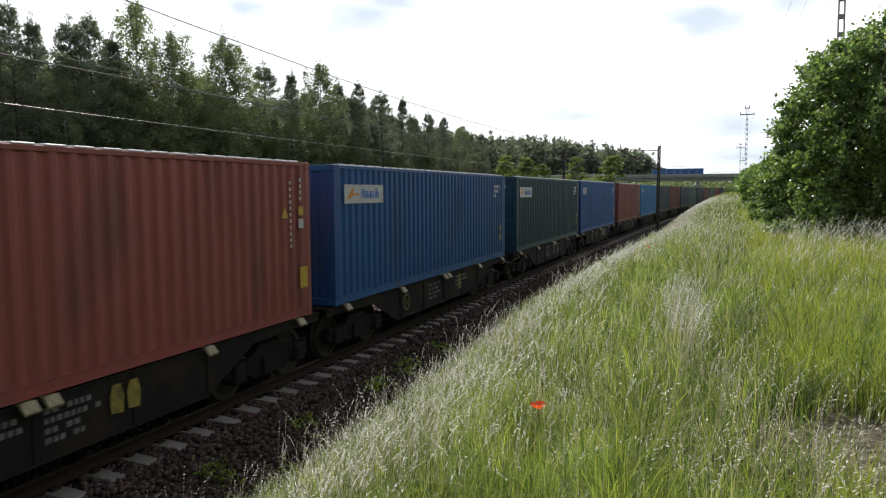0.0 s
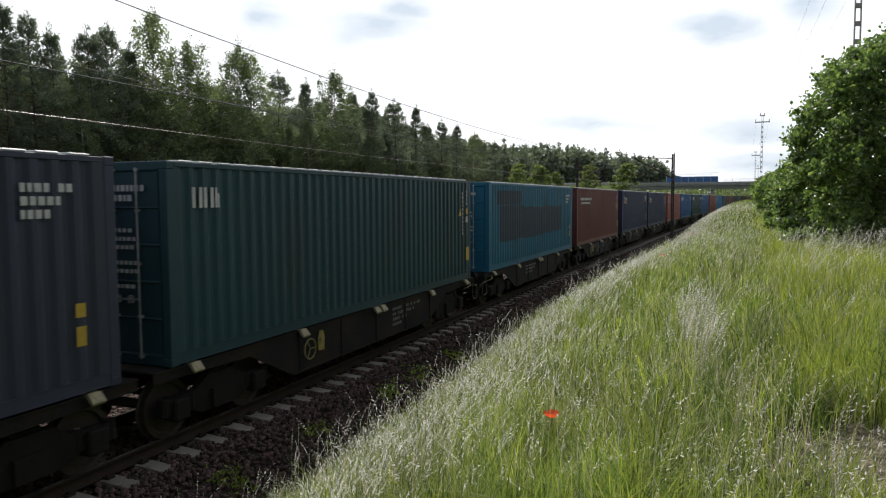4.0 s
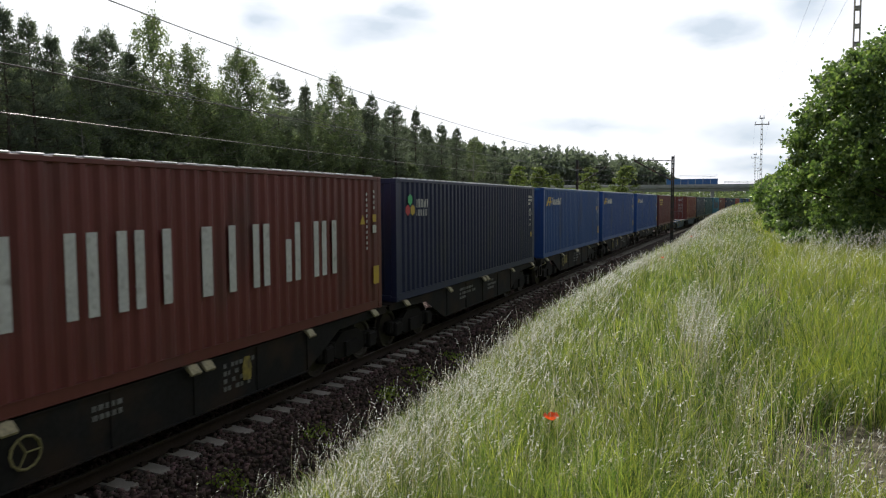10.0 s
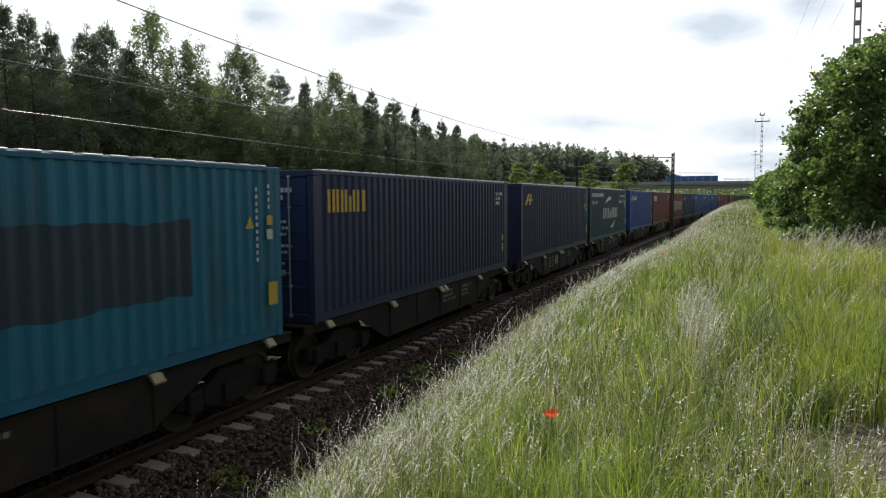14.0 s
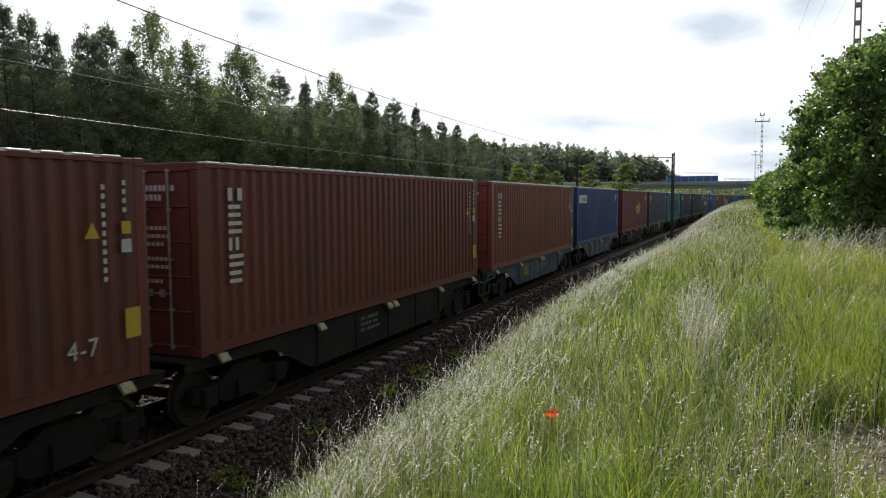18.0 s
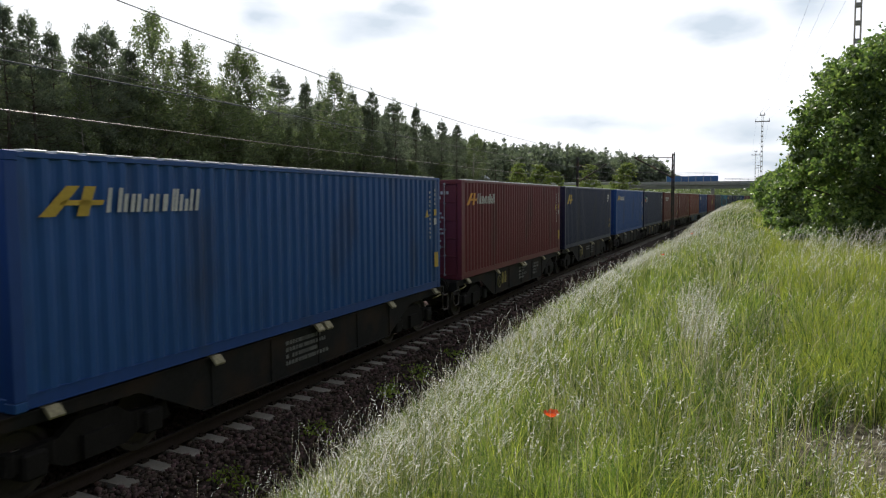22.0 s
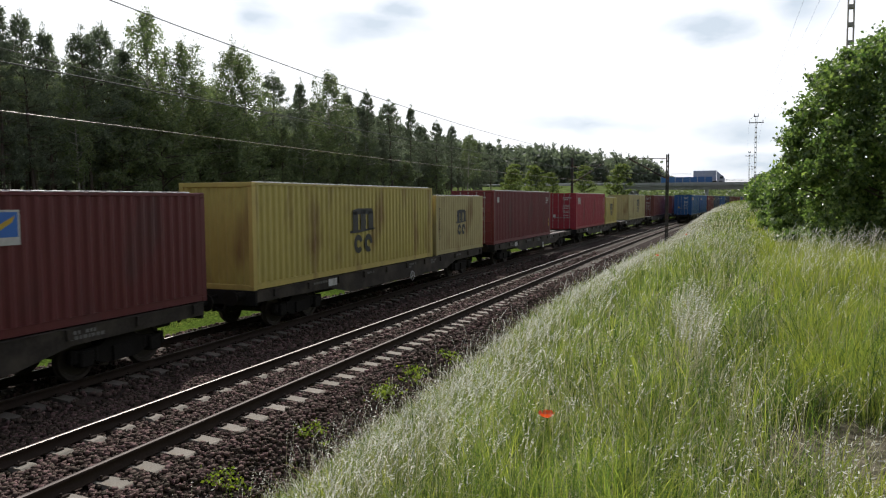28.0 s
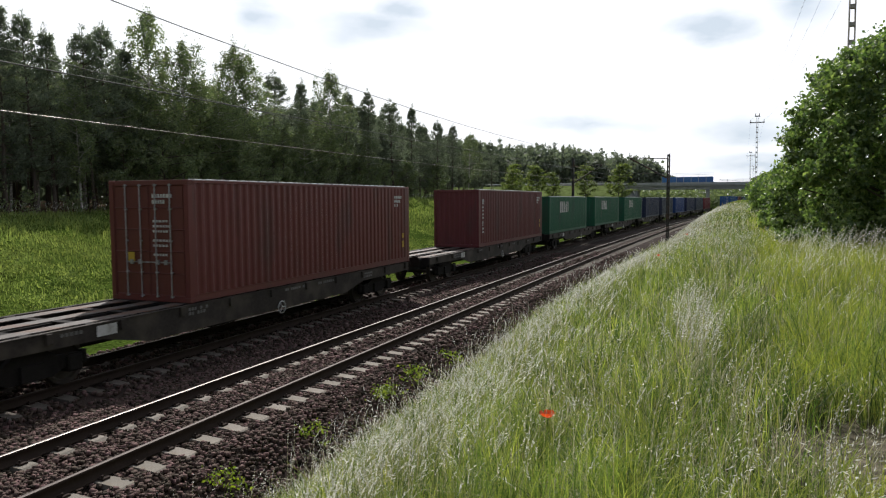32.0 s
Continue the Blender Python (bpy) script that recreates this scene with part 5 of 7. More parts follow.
STACK_BIG, STACK_SMALL, STACK_RUSTY = sign_stack(BLACK, False), sign_stack(BLACK, True, 0.76, 0.0, 1.3), sign_stack(BLACK, True, 1.0, 0.13, 1.5)
FAR = [  # place at 0 s, length, paint, sign, codes, doors, high, label
    (485.6, 12.192, "dark_red", None, 1, False, 2.896, "dark red container on a flat wagon"), (506.0, 12.192, "brown_red", None, 1, False, 2.896, "brown-red container on a flat wagon"),
    (526.3, 12.192, "maroon", sign_short(WHITE, 0.5, 0.3), 1, False, 2.896, "dark maroon container on a flat wagon"), (539.0, 6.058, "yellow", STACK_SMALL, 9, False, 2.591, "short yellow container with a dark stacked sign"),
    (546.75, 12.192, "brown_red", sign_short(WHITE, 0.5, 0.25), 1, False, 2.896, "brown-red container with white lettering"), (559.08, 6.058, "maroon", sign_column(WHITE, 4, 0.36, 0.76, 0.28, 1.13, 1.0), 9, False, 2.591, "short maroon container with a white word down its side"),
    (567.0, 12.192, "brown_red", None, 1, False, 2.896, "brown-red container with a plain ribbed end"), (579.56, 6.058, "yellow", STACK_SMALL, 9, False, 2.591, "short yellow container with a dark stacked sign"),
    (587.51, 12.192, "maroon", sign_column(YELLOW, 4, 0.5, 0.6, 0.4, 1.15), 0, False, 2.896, "maroon container with a yellow word down its side"), (600.12, 6.058, "pale_yellow", STACK_SMALL, 9, False, 2.591, "short pale yellow container with a dark sign"),
    (607.96, 12.192, "mint", sign_column(WHITE, 9, 0.17, 0.4, 0.4, 1.2), 0, True, 2.896, "mint-green container with small white lettering"), (620.5, 6.058, "yellow", STACK_SMALL, 9, False, 2.591, "short yellow container with a dark sign"),
    (628.47, 12.192, "brown_red", None, 1, False, 2.896, "brown-red container on a flat wagon"), (640.91, 6.058, "dark_red", sign_flag, 9, False, 2.591, "short dark red container with a small blue sign"),
    (648.81, 12.192, "yellow", STACK_BIG, 9, False, 2.896, "yellow ribbed container with a dark stacked sign"), (661.41, 6.058, "pale_yellow", STACK_SMALL, 9, False, 2.591, "short pale yellow container with a dark sign"),
    (669.3, 12.192, "maroon", sign_short(WHITE, 0.55, 0.3, (0.5, 0.5)), 0, True, 2.896, "maroon container with white-barred doors"), (689.7, 12.192, "bright_red", sign_short(WHITE, 0.6, 0.55, (0.62, 0.62, 0.25)), 1, True, 2.896, "bright red container with a white word"),
    (702.28, 6.058, "yellow", STACK_SMALL, 9, False, 2.591, "short yellow container with a dark stacked sign"), (716.4, 12.192, "pale_yellow", STACK_RUSTY, 9, False, 2.896, "pale yellow container with rust stains and a dark sign"),
    (736.84, 12.192, "brown_red", None, 0, True, 2.896, "brown-red container with doors to the end"), (757.23, 12.192, "dark_red", sign_column(WHITE, 5, 0.3, 0.5, 0.4, 1.2), 0, False, 2.896, "dark red container with a white word down its side"),
    (771.47, 12.192, "green", sign_short(WHITE, 3.0, 0.8, (0.7, 0.7, 0.7, 0.7)), 9, False, 2.591, "green container with a white word"), (787.3, 12.192, "green", sign_short(WHITE, 3.0, 0.8, (0.7, 0.7, 0.7, 0.7)), 9, False, 2.591, "green container with a white word"),
    (803.1, 12.192, "green", sign_short(WHITE, 3.0, 0.8, (0.7, 0.7, 0.7, 0.7)), 9, False, 2.591, "green container with a white word"), (819.0, 12.192, "navy", None, 9, True, 2.591, "dark navy container on a flat wagon"), (834.8, 12.192, "slate", None, 9, True, 2.591, "slate container on a flat wagon"),
    (850.6, 12.192, "dark_blue", None, 9, True, 2.591, "dark blue container on a flat wagon"), (866.4, 12.192, "navy", None, 9, True, 2.591, "dark navy container on a flat wagon"), (882.2, 12.192, "slate", None, 9, True, 2.591, "slate container on a flat wagon"), (898.0, 12.192, "maroon", None, 9, True, 2.591, "maroon container on a flat wagon")]


def build_far_train():
    for i in range(21):
        s = 485.6 + 20.41 * i
        kind = {11: "planks", 10: "open", 9: "open"}.get(i, "open" if i in (12, 13) else "plain")
        centre = s + 9.15
        # the short load ahead of the long one on the last wagons
        label = "flat wagon with grey planked deck, partly empty" if kind == "planks" else "grey flat container wagon with shallow sills"
        w = flat_wagon(kind, seed=50 + i, label=label)
        MOVERS.append((w, TRACK_FAR, RAIL_FAR_Z, centre, far_place))
    for s, length, col, sign, codes, doors, high, label in FAR:
        c = container(col, s, length, high, doors, 1.17, label, sign, codes, True, "containers of the far train")
        MOVERS.append((c, TRACK_FAR, RAIL_FAR_Z + 1.18, s + length / 2, far_place))


build_near_train()
build_far_train()


# ================= plants =================
LEAF = material("broad_leaf", (0.132, 0.185, 0.076), rough=0.36, spread=0.2, grain=6, patch=0.6, bump=0, island=0.5, through_light=0.46, through_color=(1.45, 1.65, 0.8))
BIRCH_LEAF = material("birch_leaf", (0.15, 0.185, 0.1), rough=0.55, spread=0.25, grain=3, patch=0.35, bump=0, vary=0.2, island=0.35, through_light=0.46, through_color=(1.4, 1.5, 0.95))
NEEDLE = material("pine_needles", (0.14, 0.165, 0.125), rough=0.6, spread=0.2, grain=3, patch=0.35, bump=0, vary=0.15, island=0.35, through_light=0.42, through_color=(1.35, 1.45, 1.05))
YOUNG = material("young_leaf", (0.19, 0.25, 0.045), rough=0.5, spread=0.2, grain=3, patch=0.4, bump=0, island=0.3, through_light=0.45, through_color=(1.5, 1.6, 0.6))
BARK = material("pine_bark", (0.08, 0.06, 0.048), rough=0.9, spread=0.35, grain=14, patch=2, bump=0.5, stretch=(1, 1, 0.3))
BIRCH_BARK = material("birch_bark", (0.42, 0.39, 0.35), rough=0.8, spread=0.3, grain=9, patch=2, bump=0.3, dirt=(0.06, 0.05, 0.045), dirt_amount=0.6, dirt_scale=5, stretch=(0.4, 0.4, 1.6))
GRASS = material("grass_blade", (0.18, 0.25, 0.068), rough=0.5, spread=0.65, grain=2.5, patch=0.9, bump=0, island=0.75, through_light=0.47, through_color=(1.32, 1.32, 0.72), gloss=0.3)
STRAW = material("dry_grass_blade", (0.46, 0.43, 0.27), rough=0.7, spread=0.2, grain=2.0, patch=0.3, bump=0, island=0.35, through_light=0.35)
PLUME = material("pale_seed_plume", (0.8, 0.785, 0.74), rough=0.7, spread=0.15, grain=3, patch=0.4, bump=0, island=0.3, through_light=0.45)
BANK_GRASS = material("bank_grass_blade", (0.19, 0.245, 0.09), rough=0.88, spread=0.5, grain=1.2, patch=0.2, bump=0, island=0.3, through_light=0.45, through_color=(1.35, 1.35, 0.75), gloss=0.0)
BRIGHT_GRASS = material("yellow_green_grass_blade", (0.27, 0.32, 0.075), rough=0.55, spread=0.3, grain=2.0, patch=0.3, bump=0, island=0.35, through_light=0.5, through_color=(1.3, 1.3, 0.6))
SAPLING = material("sapling_leaf", (0.16, 0.2, 0.075), rough=0.6, spread=0.2, grain=3, patch=0.4, bump=0, island=0.3, through_light=0.4, through_color=(1.3, 1.4, 0.6))
PALE = material("bleached_grass_stem", (0.66, 0.63, 0.46), rough=0.6, spread=0.15, grain=2.0, patch=0.3, bump=0, island=0.25, through_light=0.35)
THATCH = material("dead_grass_thatch", (0.23, 0.185, 0.105), rough=0.85, spread=0.35, grain=2.5, patch=0.6, bump=0, island=0.5, through_light=0.25)
POPPY = material("poppy_petal", (0.85, 0.1, 0.015), rough=0.5, spread=0.15, grain=20, bump=0, through_light=0.45)


def leaf_cards(rng, centres, spread_xyz, per, size, droop=0.0, long=1.7):
    """Rhombic leaves scattered round the centres: arrays of vertices and faces."""
    n = len(centres) * per
    base = np.repeat(np.asarray(centres, float), per, 0) + rng.normal(0, 1, (n, 3)) * spread_xyz
    a = rng.normal(0, 1, (n, 3))
    a[:, 2] -= droop
    a /= np.linalg.norm(a, axis=1)[:, None]
    b = np.cross(a, rng.normal(0, 1, (n, 3)))
    b /= np.linalg.norm(b, axis=1)[:, None] + 1e-6
    s = size * rng.uniform(0.6, 1.35, n)[:, None]
    v = np.stack([base, base + a * s * long * 0.5 + b * s * 0.5, base + a * s * long, base + a * s * long * 0.5 - b * s * 0.5], 1).reshape(-1, 3)
    return v, np.arange(n * 4).reshape(-1, 4)


def limb_mesh(bm, pts, r0, r1, sides=6):
    """A tapered limb through points."""
    rings = []
    for i, p in enumerate(pts):
        p = Vector(p)
        d = (Vector(pts[min(i + 1, len(pts) - 1)]) - Vector(pts[max(i - 1, 0)])).normalized()
        u = d.orthogonal().normalized()
        w = d.cross(u)
        r = r0 + (r1 - r0) * i / (len(pts) - 1)
        rings.append([bm.verts.new(p + (u * math.cos(t) + w * math.sin(t)) * r) for t in [2 * math.pi * k / sides for k in range(sides)]])
    for a, b in zip(rings, rings[1:]):
        for k in range(sides):
            bm.faces.new((a[k], a[(k + 1) % sides], b[(k + 1) % sides], b[k]))
    bm.faces.new(rings[-1])


def broad_tree(name, seed, high, wide, leaf_mat, bark, leaves, size, label, low=0.18, droop=0.5, limbs=34, tight=0.05, hang=0.0):
    """A tree with a tapered trunk, limbs and a crown of single leaves on its twigs; with hang the twigs trail down as birches do."""
    rnd, rng = random.Random(seed), np.random.default_rng(seed)
    t = empty(name, label, "tree")
    bm = bmesh.new()
    sway = [rnd.uniform(-0.25, 0.25) for _ in range(4)]
    trunk = [(sway[0] * k * (1 - k) * 3 + sway[1] * 0.4 * math.sin(5 * k), sway[2] * k * (1 - k) * 3, high * 0.97 * k) for k in [i / 9 for i in range(10)]]
    limb_mesh(bm, trunk, 0.009 * high + 0.01, 0.012, 8)
    part("trunk", bm, bark, t, smooth=True)
    centres = []
    bm = bmesh.new()
    for i in range(limbs):
        k = low + (0.97 - low) * (i + rnd.random() * 0.6) / limbs
        j = min(int(k * 9), 8)
        p = Vector(trunk[j]).lerp(Vector(trunk[j + 1]), k * 9 - j)
        shape = math.sin(math.pi * min(1, ((k - low) / (1 - low)) ** 0.6)) ** 0.7 * 0.88 + 0.12
        reach = wide * shape * rnd.uniform(0.45, 1.15)
        az = i * 2.4 + rnd.uniform(-0.5, 0.5)
        rise = rnd.uniform(0.2, 0.8) * reach
        pts = [p]
        for q in (0.35, 0.7, 1.0):
            pts.append(p + Vector((math.cos(az + rnd.uniform(-0.25, 0.25)) * reach * q, math.sin(az + rnd.uniform(-0.25, 0.25)) * reach * q, rise * q - droop * 0.3 * reach * q * q)))
        limb_mesh(bm, pts, 0.025 + 0.01 * reach, 0.008, 5)
        for q in range(7):
            f = rnd.uniform(0.3, 1.0)
            j = min(int(f * 3), 2)
            c = pts[j].lerp(pts[j + 1], f * 3 - j)
            go = Vector((rnd.gauss(0, 1), rnd.gauss(0, 1), rnd.gauss(0.1, 0.5))).normalized()
            long = rnd.uniform(0.09, 0.22) * wide
            for w in range(5):
                e = c + go * long * (w + 0.5) / 5 - Vector((0, 0, hang * wide * 0.3 * ((w + 0.5) / 5) ** 2))
                centres.append(e[:])
    for q in range(10):
        centres.append((trunk[-1][0] + rnd.gauss(0, 0.04 * wide), trunk[-1][1] + rnd.gauss(0, 0.04 * wide), trunk[-1][2] + high * (0.03 - 0.02 * q)))
    tagged(part("branchwork", bm, bark, t), kind="stuff")
    per = max(1, leaves // len(centres))
    s = tight * wide
    v, f = leaf_cards(rng, centres, np.array((s, s, s * (1.0 + hang * 0.8))), per, size, droop)
    piece("crown", fast_mesh("crown", v, f, (leaf_mat,)), None, t)
    return t


def pine_tree(name, seed, high, leaves, label, low=0.35, wide=2.2, spire=0.75, needle=0.22):
    """A pine: straight trunk, whorls of upturned boughs with needle tufts on their side twigs, a bare leader on top."""
    rnd, rng = random.Random(seed), np.random.default_rng(seed)
    t = empty(name, label, "tree")
    bm = bmesh.new()
    trunk = [(rnd.uniform(-0.06, 0.06), rnd.uniform(-0.06, 0.06), high * k / 8) for k in range(9)]
    limb_mesh(bm, trunk, 0.011 * high + 0.02, 0.015, 8)
    part("trunk", bm, BARK, t, smooth=True)
    bm = bmesh.new()
    centres, ways = [], []
    k = low
    while k < 0.975:
        for i in range(5):
            if rnd.random() < 0.14:
                continue
            az = i * 1.2566 + rnd.uniform(-0.4, 0.4) + k * 20
            reach = (0.12 + wide * (1.0 - k) ** spire * rnd.uniform(0.55, 1.15)) * (1.0 if k > low + 0.08 else 0.6)
            up = 0.15 + 0.75 * max(0.0, k - 0.45)
            p = Vector((0, 0, high * (k + rnd.uniform(-0.02, 0.012))))
            d = Vector((math.cos(az), math.sin(az), 0))
            e = p + d * reach + Vector((0, 0, reach * up * rnd.uniform(0.7, 1.5)))
            m = p.lerp(e, 0.55) - Vector((0, 0, 0.1 * reach))
            limb_mesh(bm, [p, m, e], 0.035, 0.008, 4)
            side = Vector((-d.y, d.x, 0))
            for f in (0.25, 0.45, 0.62, 0.78, 0.92):
                for q in (-1, 1):
                    w = (1.1 - f) * 0.55 * reach * rnd.uniform(0.4, 1.0)
                    c = p.lerp(e, f) + side * q * w + d * 0.4 * w + Vector((0, 0, rnd.uniform(0.0, 0.15)))
                    centres.append(c[:])
                    ways.append((d + side * q * 0.6 + Vector((0, 0, 0.9)))[:])
            centres.append(e[:])
            ways.append((d * 0.4 + Vector((0, 0, 1.8)))[:])
        k += rnd.uniform(0.03, 0.05)
    for q in range(7):
        centres.append((rnd.gauss(0, 0.05), rnd.gauss(0, 0.05), high * (0.94 + 0.013 * q)))
        ways.append((0, 0, 2.4))
    tagged(part("branchwork", bm, BARK, t), kind="stuff")
    per = max(1, leaves // len(centres))
    n = len(centres) * per
    base = np.repeat(np.array(centres), per, 0) + rng.normal(0, 0.11, (n, 3))
    a = np.repeat(np.array(ways), per, 0) + rng.normal(0, 0.75, (n, 3))
    a /= np.linalg.norm(a, axis=1)[:, None]
    b = np.cross(a, rng.normal(0, 1, (n, 3)))
    b /= np.linalg.norm(b, axis=1)[:, None] + 1e-6
    ln = needle * rng.uniform(0.7, 1.3, n)[:, None]
    v = np.stack([base, base + a * ln * 0.5 + b * ln * 0.14, base + a * ln, base + a * ln * 0.5 - b * ln * 0.14], 1).reshape(-1, 3)
    piece("crown", fast_mesh("crown", v, np.arange(n * 4).reshape(-1, 4), (NEEDLE,)), None, t)
    return t


def canopy(y):
    """Height of the wood's edge above the rails along the line."""
    return lerp_list(y, [(10, 13.8), (25, 12.8), (31, 12.6), (36, 12.4), (40, 11.3), (45, 12.4), (49, 11.9), (53, 12.2), (57, 13.3), (60, 13.0), (64, 13.6), (77, 13.4), (97, 12.6), (170, 12.6)])


def plant_wood():
    birches = [broad_tree("birch_tree", 11 + i, 12.0, 2.9, BIRCH_LEAF, BIRCH_BARK, 10500, 0.085, "slender birch with drooping fine foliage at the wood's edge", 0.3, 0.8, 40, 0.035, 1.2) for i in range(3)]
    oaks = [broad_tree("broadleaf_tree", 31 + i, 11.0, 3.9, BIRCH_LEAF, BARK, 13000, 0.1, "bushy green broadleaf tree at the wood's edge", 0.24, 0.5, 38, 0.035, 0.5) for i in range(2)]
    pines = [pine_tree("pine_tree", 51 + i, 13.0, 11500, "dark green pine with a bare lower trunk", 0.16 + 0.07 * i, 2.5 + 0.3 * i, 0.78 - 0.06 * i) for i in range(3)]
    thin = [broad_tree("young_tree", 71, 9.0, 2.4, BIRCH_LEAF, BARK, 4500, 0.15, "shaded tree inside the wood", 0.3, 0.4), pine_tree("pine_tree", 72, 12.0, 5500, "dark pine inside the wood", 0.38, 2.4, 0.7, 0.3)]
    bushes = [broad_tree("hazel_bush", 81 + i, 5.0, 2.3, BIRCH_LEAF, BARK, 6500, 0.085, "leafy hazel bush at the wood's edge", 0.06, 0.5, 30, 0.04, 0.4) for i in range(2)]
    tall = {}
    for p in bushes:
        tall[p] = 5.0
    for group, h in ((birches, 12.0), (oaks, 11.0), (pines, 13.2), (thin[:1], 9.0), (thin[1:], 12.2)):
        for p in group:
            tall[p] = h
    placed = set()
    rnd = random.Random(4)

    def put(proto, u, y, top, lean=2.0):
        x = u + bend(y)
        z = ground_z(x, y) - 0.1
        m = pose(x, y, z, rnd.uniform(-lean, lean), rnd.uniform(-lean, lean), rnd.uniform(0, 360))
        if proto not in placed:
            placed.add(proto)
            ob = proto
            ob.matrix_basis = m
        else:
            ob = copy_thing(proto, m)
        s = (top - z) / tall[proto]
        wide = s * rnd.uniform(0.85, 1.15)
        ob.scale = (wide, wide, s)

    # trees that stand out of the wood's edge against the sky
    for kind, y, top in ((pines[0], 25.3, 13.7), (pines[1], 26.9, 13.2), (pines[0], 27.9, 12.8), (pines[2], 30.1, 13.1), (pines[1], 31.6, 13.6), (birches[0], 35.3, 16.0), (birches[2], 37.4, 14.3),
                         (pines[0], 33.4, 12.9), (birches[1], 43.0, 15.1), (birches[2], 45.0, 14.9), (pines[2], 47.9, 13.6), (pines[0], 51.4, 13.6), (birches[0], 55.8, 15.5), (pines[1], 58.8, 13.6),
                         (pines[1], 63.0, 14.2), (pines[2], 67.8, 13.9), (pines[0], 73.2, 14.0), (pines[2], 78.5, 12.9), (pines[1], 84.0, 12.9), (birches[1], 90.2, 12.6)):
        put(kind, -33.6 + rnd.uniform(-0.4, 0.4), y, top)
    # leafy trees in front of them
    for kind, y, top in ((oaks[0], 33.6, 10.2), (oaks[1], 38.2, 11.6), (oaks[0], 42.0, 10.8), (birches[1], 40.2, 11.8), (oaks[1], 47.5, 9.4), (birches[0], 50.0, 10.6), (oaks[0], 54.0, 9.6), (birches[2], 29.0, 9.8), (birches[1], 60.5, 10.0)):
        put(kind, -32.7 + rnd.uniform(-0.3, 0.3), y, top)
    for i, (y, top) in enumerate(((31.5, 7.4), (34.8, 8.6), (36.9, 7.2), (39.4, 9.0), (41.8, 8.2), (44.2, 7.0), (46.8, 8.4), (49.6, 7.2), (52.2, 8.6), (56.5, 7.4), (59.0, 8.0), (64.0, 7.4), (70.0, 7.8), (78.0, 8.0))):
        put(bushes[i % 2], -32.5 - rnd.uniform(0, 0.8), y, top)
    y = 12.0
    while y < 103:
        pick = pines if y < 24 or y > 58 else pines + birches
        put(rnd.choice(pick), -34.6 - rnd.uniform(0, 1.6), y, canopy(y) * rnd.uniform(0.8, 1.0))
        put(rnd.choice(pines), -37.5 - rnd.uniform(0, 1.5), y + 0.8, canopy(y) * rnd.uniform(0.9, 1.03))
        put(rnd.choice(pines + thin[1:]), -38.9 - rnd.uniform(0, 1.0), y + 1.5, canopy(y) * rnd.uniform(0.92, 1.05))
        put(rnd.choice(pines + oaks), -40.2 - rnd.uniform(0, 1.0), y + 1.6, canopy(y) * rnd.uniform(0.84, 1.0))
        y += rnd.uniform(2.0, 2.9) if y < 75 else rnd.uniform(2.6, 3.8)
    y = 8.0
    while y < 108:
        for u in (-43, -47, -52):
            put(rnd.choice(thin), u - rnd.uniform(0, 3), y + rnd.uniform(-1, 1), canopy(y) * rnd.uniform(0.85, 1.03))
        y += 3.2
    # saplings and brushwood at the foot of the wood, in loose clumps
    rng = np.random.default_rng(8)
    c = []
    for _ in range(90):
        y, u, h = rng.uniform(8, 104), rng.uniform(-35.0, -31.6), rng.uniform(0.4, 1.9)
        for q in range(9):
            x = u + bend(y) + rng.normal(0, 0.22)
            c.append((x, y + rng.normal(0, 0.25), ground_z(x, y) + rng.uniform(0.05, 1.0) * h))
    v, f = leaf_cards(rng, c, np.array((0.13, 0.13, 0.14)), 14, 0.085)
    tagged(new("undergrowth", fast_mesh("undergrowth", v, f, (BIRCH_LEAF,))), "low brushwood and saplings along the wood's edge", "undergrowth", kind="stuff")
    # dim depth of the wood behind the rows
    n = 5200
    yy, uu, hh = rng.uniform(-10, 112, n), rng.uniform(-75, -56, n), rng.uniform(0.2, 10.0, n)
    c = np.stack([uu + 0.5, yy, 3.0 + hh], 1)
    v, f = leaf_cards(rng, c, np.array((0.7, 0.7, 0.6)), 9, 0.55)
    tagged(new("deep_wood", fast_mesh("deep_wood", v, f, (NEEDLE,))), "dense dark conifers deep in the wood", "woodland", kind="stuff")


plant_wood()


def close_behind():
    """The wood goes on behind the camera; unseen trees added there keep sky light off the -y ends."""
    rng = np.random.default_rng(77)
    n = 3600
    a = np.stack([rng.uniform(-50, -33, n), rng.uniform(-120, 6, n), rng.uniform(3, 14, n)], 1)
    b = np.stack([rng.uniform(-30, 60, n), rng.uniform(-75, -50, n), rng.uniform(2, 13, n)], 1)
    c = np.stack([rng.uniform(14, 30, n), rng.uniform(-50, 22, n), rng.uniform(2, 10, n)], 1)
    v, f = leaf_cards(rng, np.concatenate([a, b, c]), np.array((0.8, 0.8, 0.7)), 5, 0.7)
    tagged(new("wood_behind", fast_mesh("wood_behind", v, f, (BIRCH_LEAF,))), "unseen trees added behind the viewpoint to hold back sky light", "woodland", kind="stuff")


close_behind()


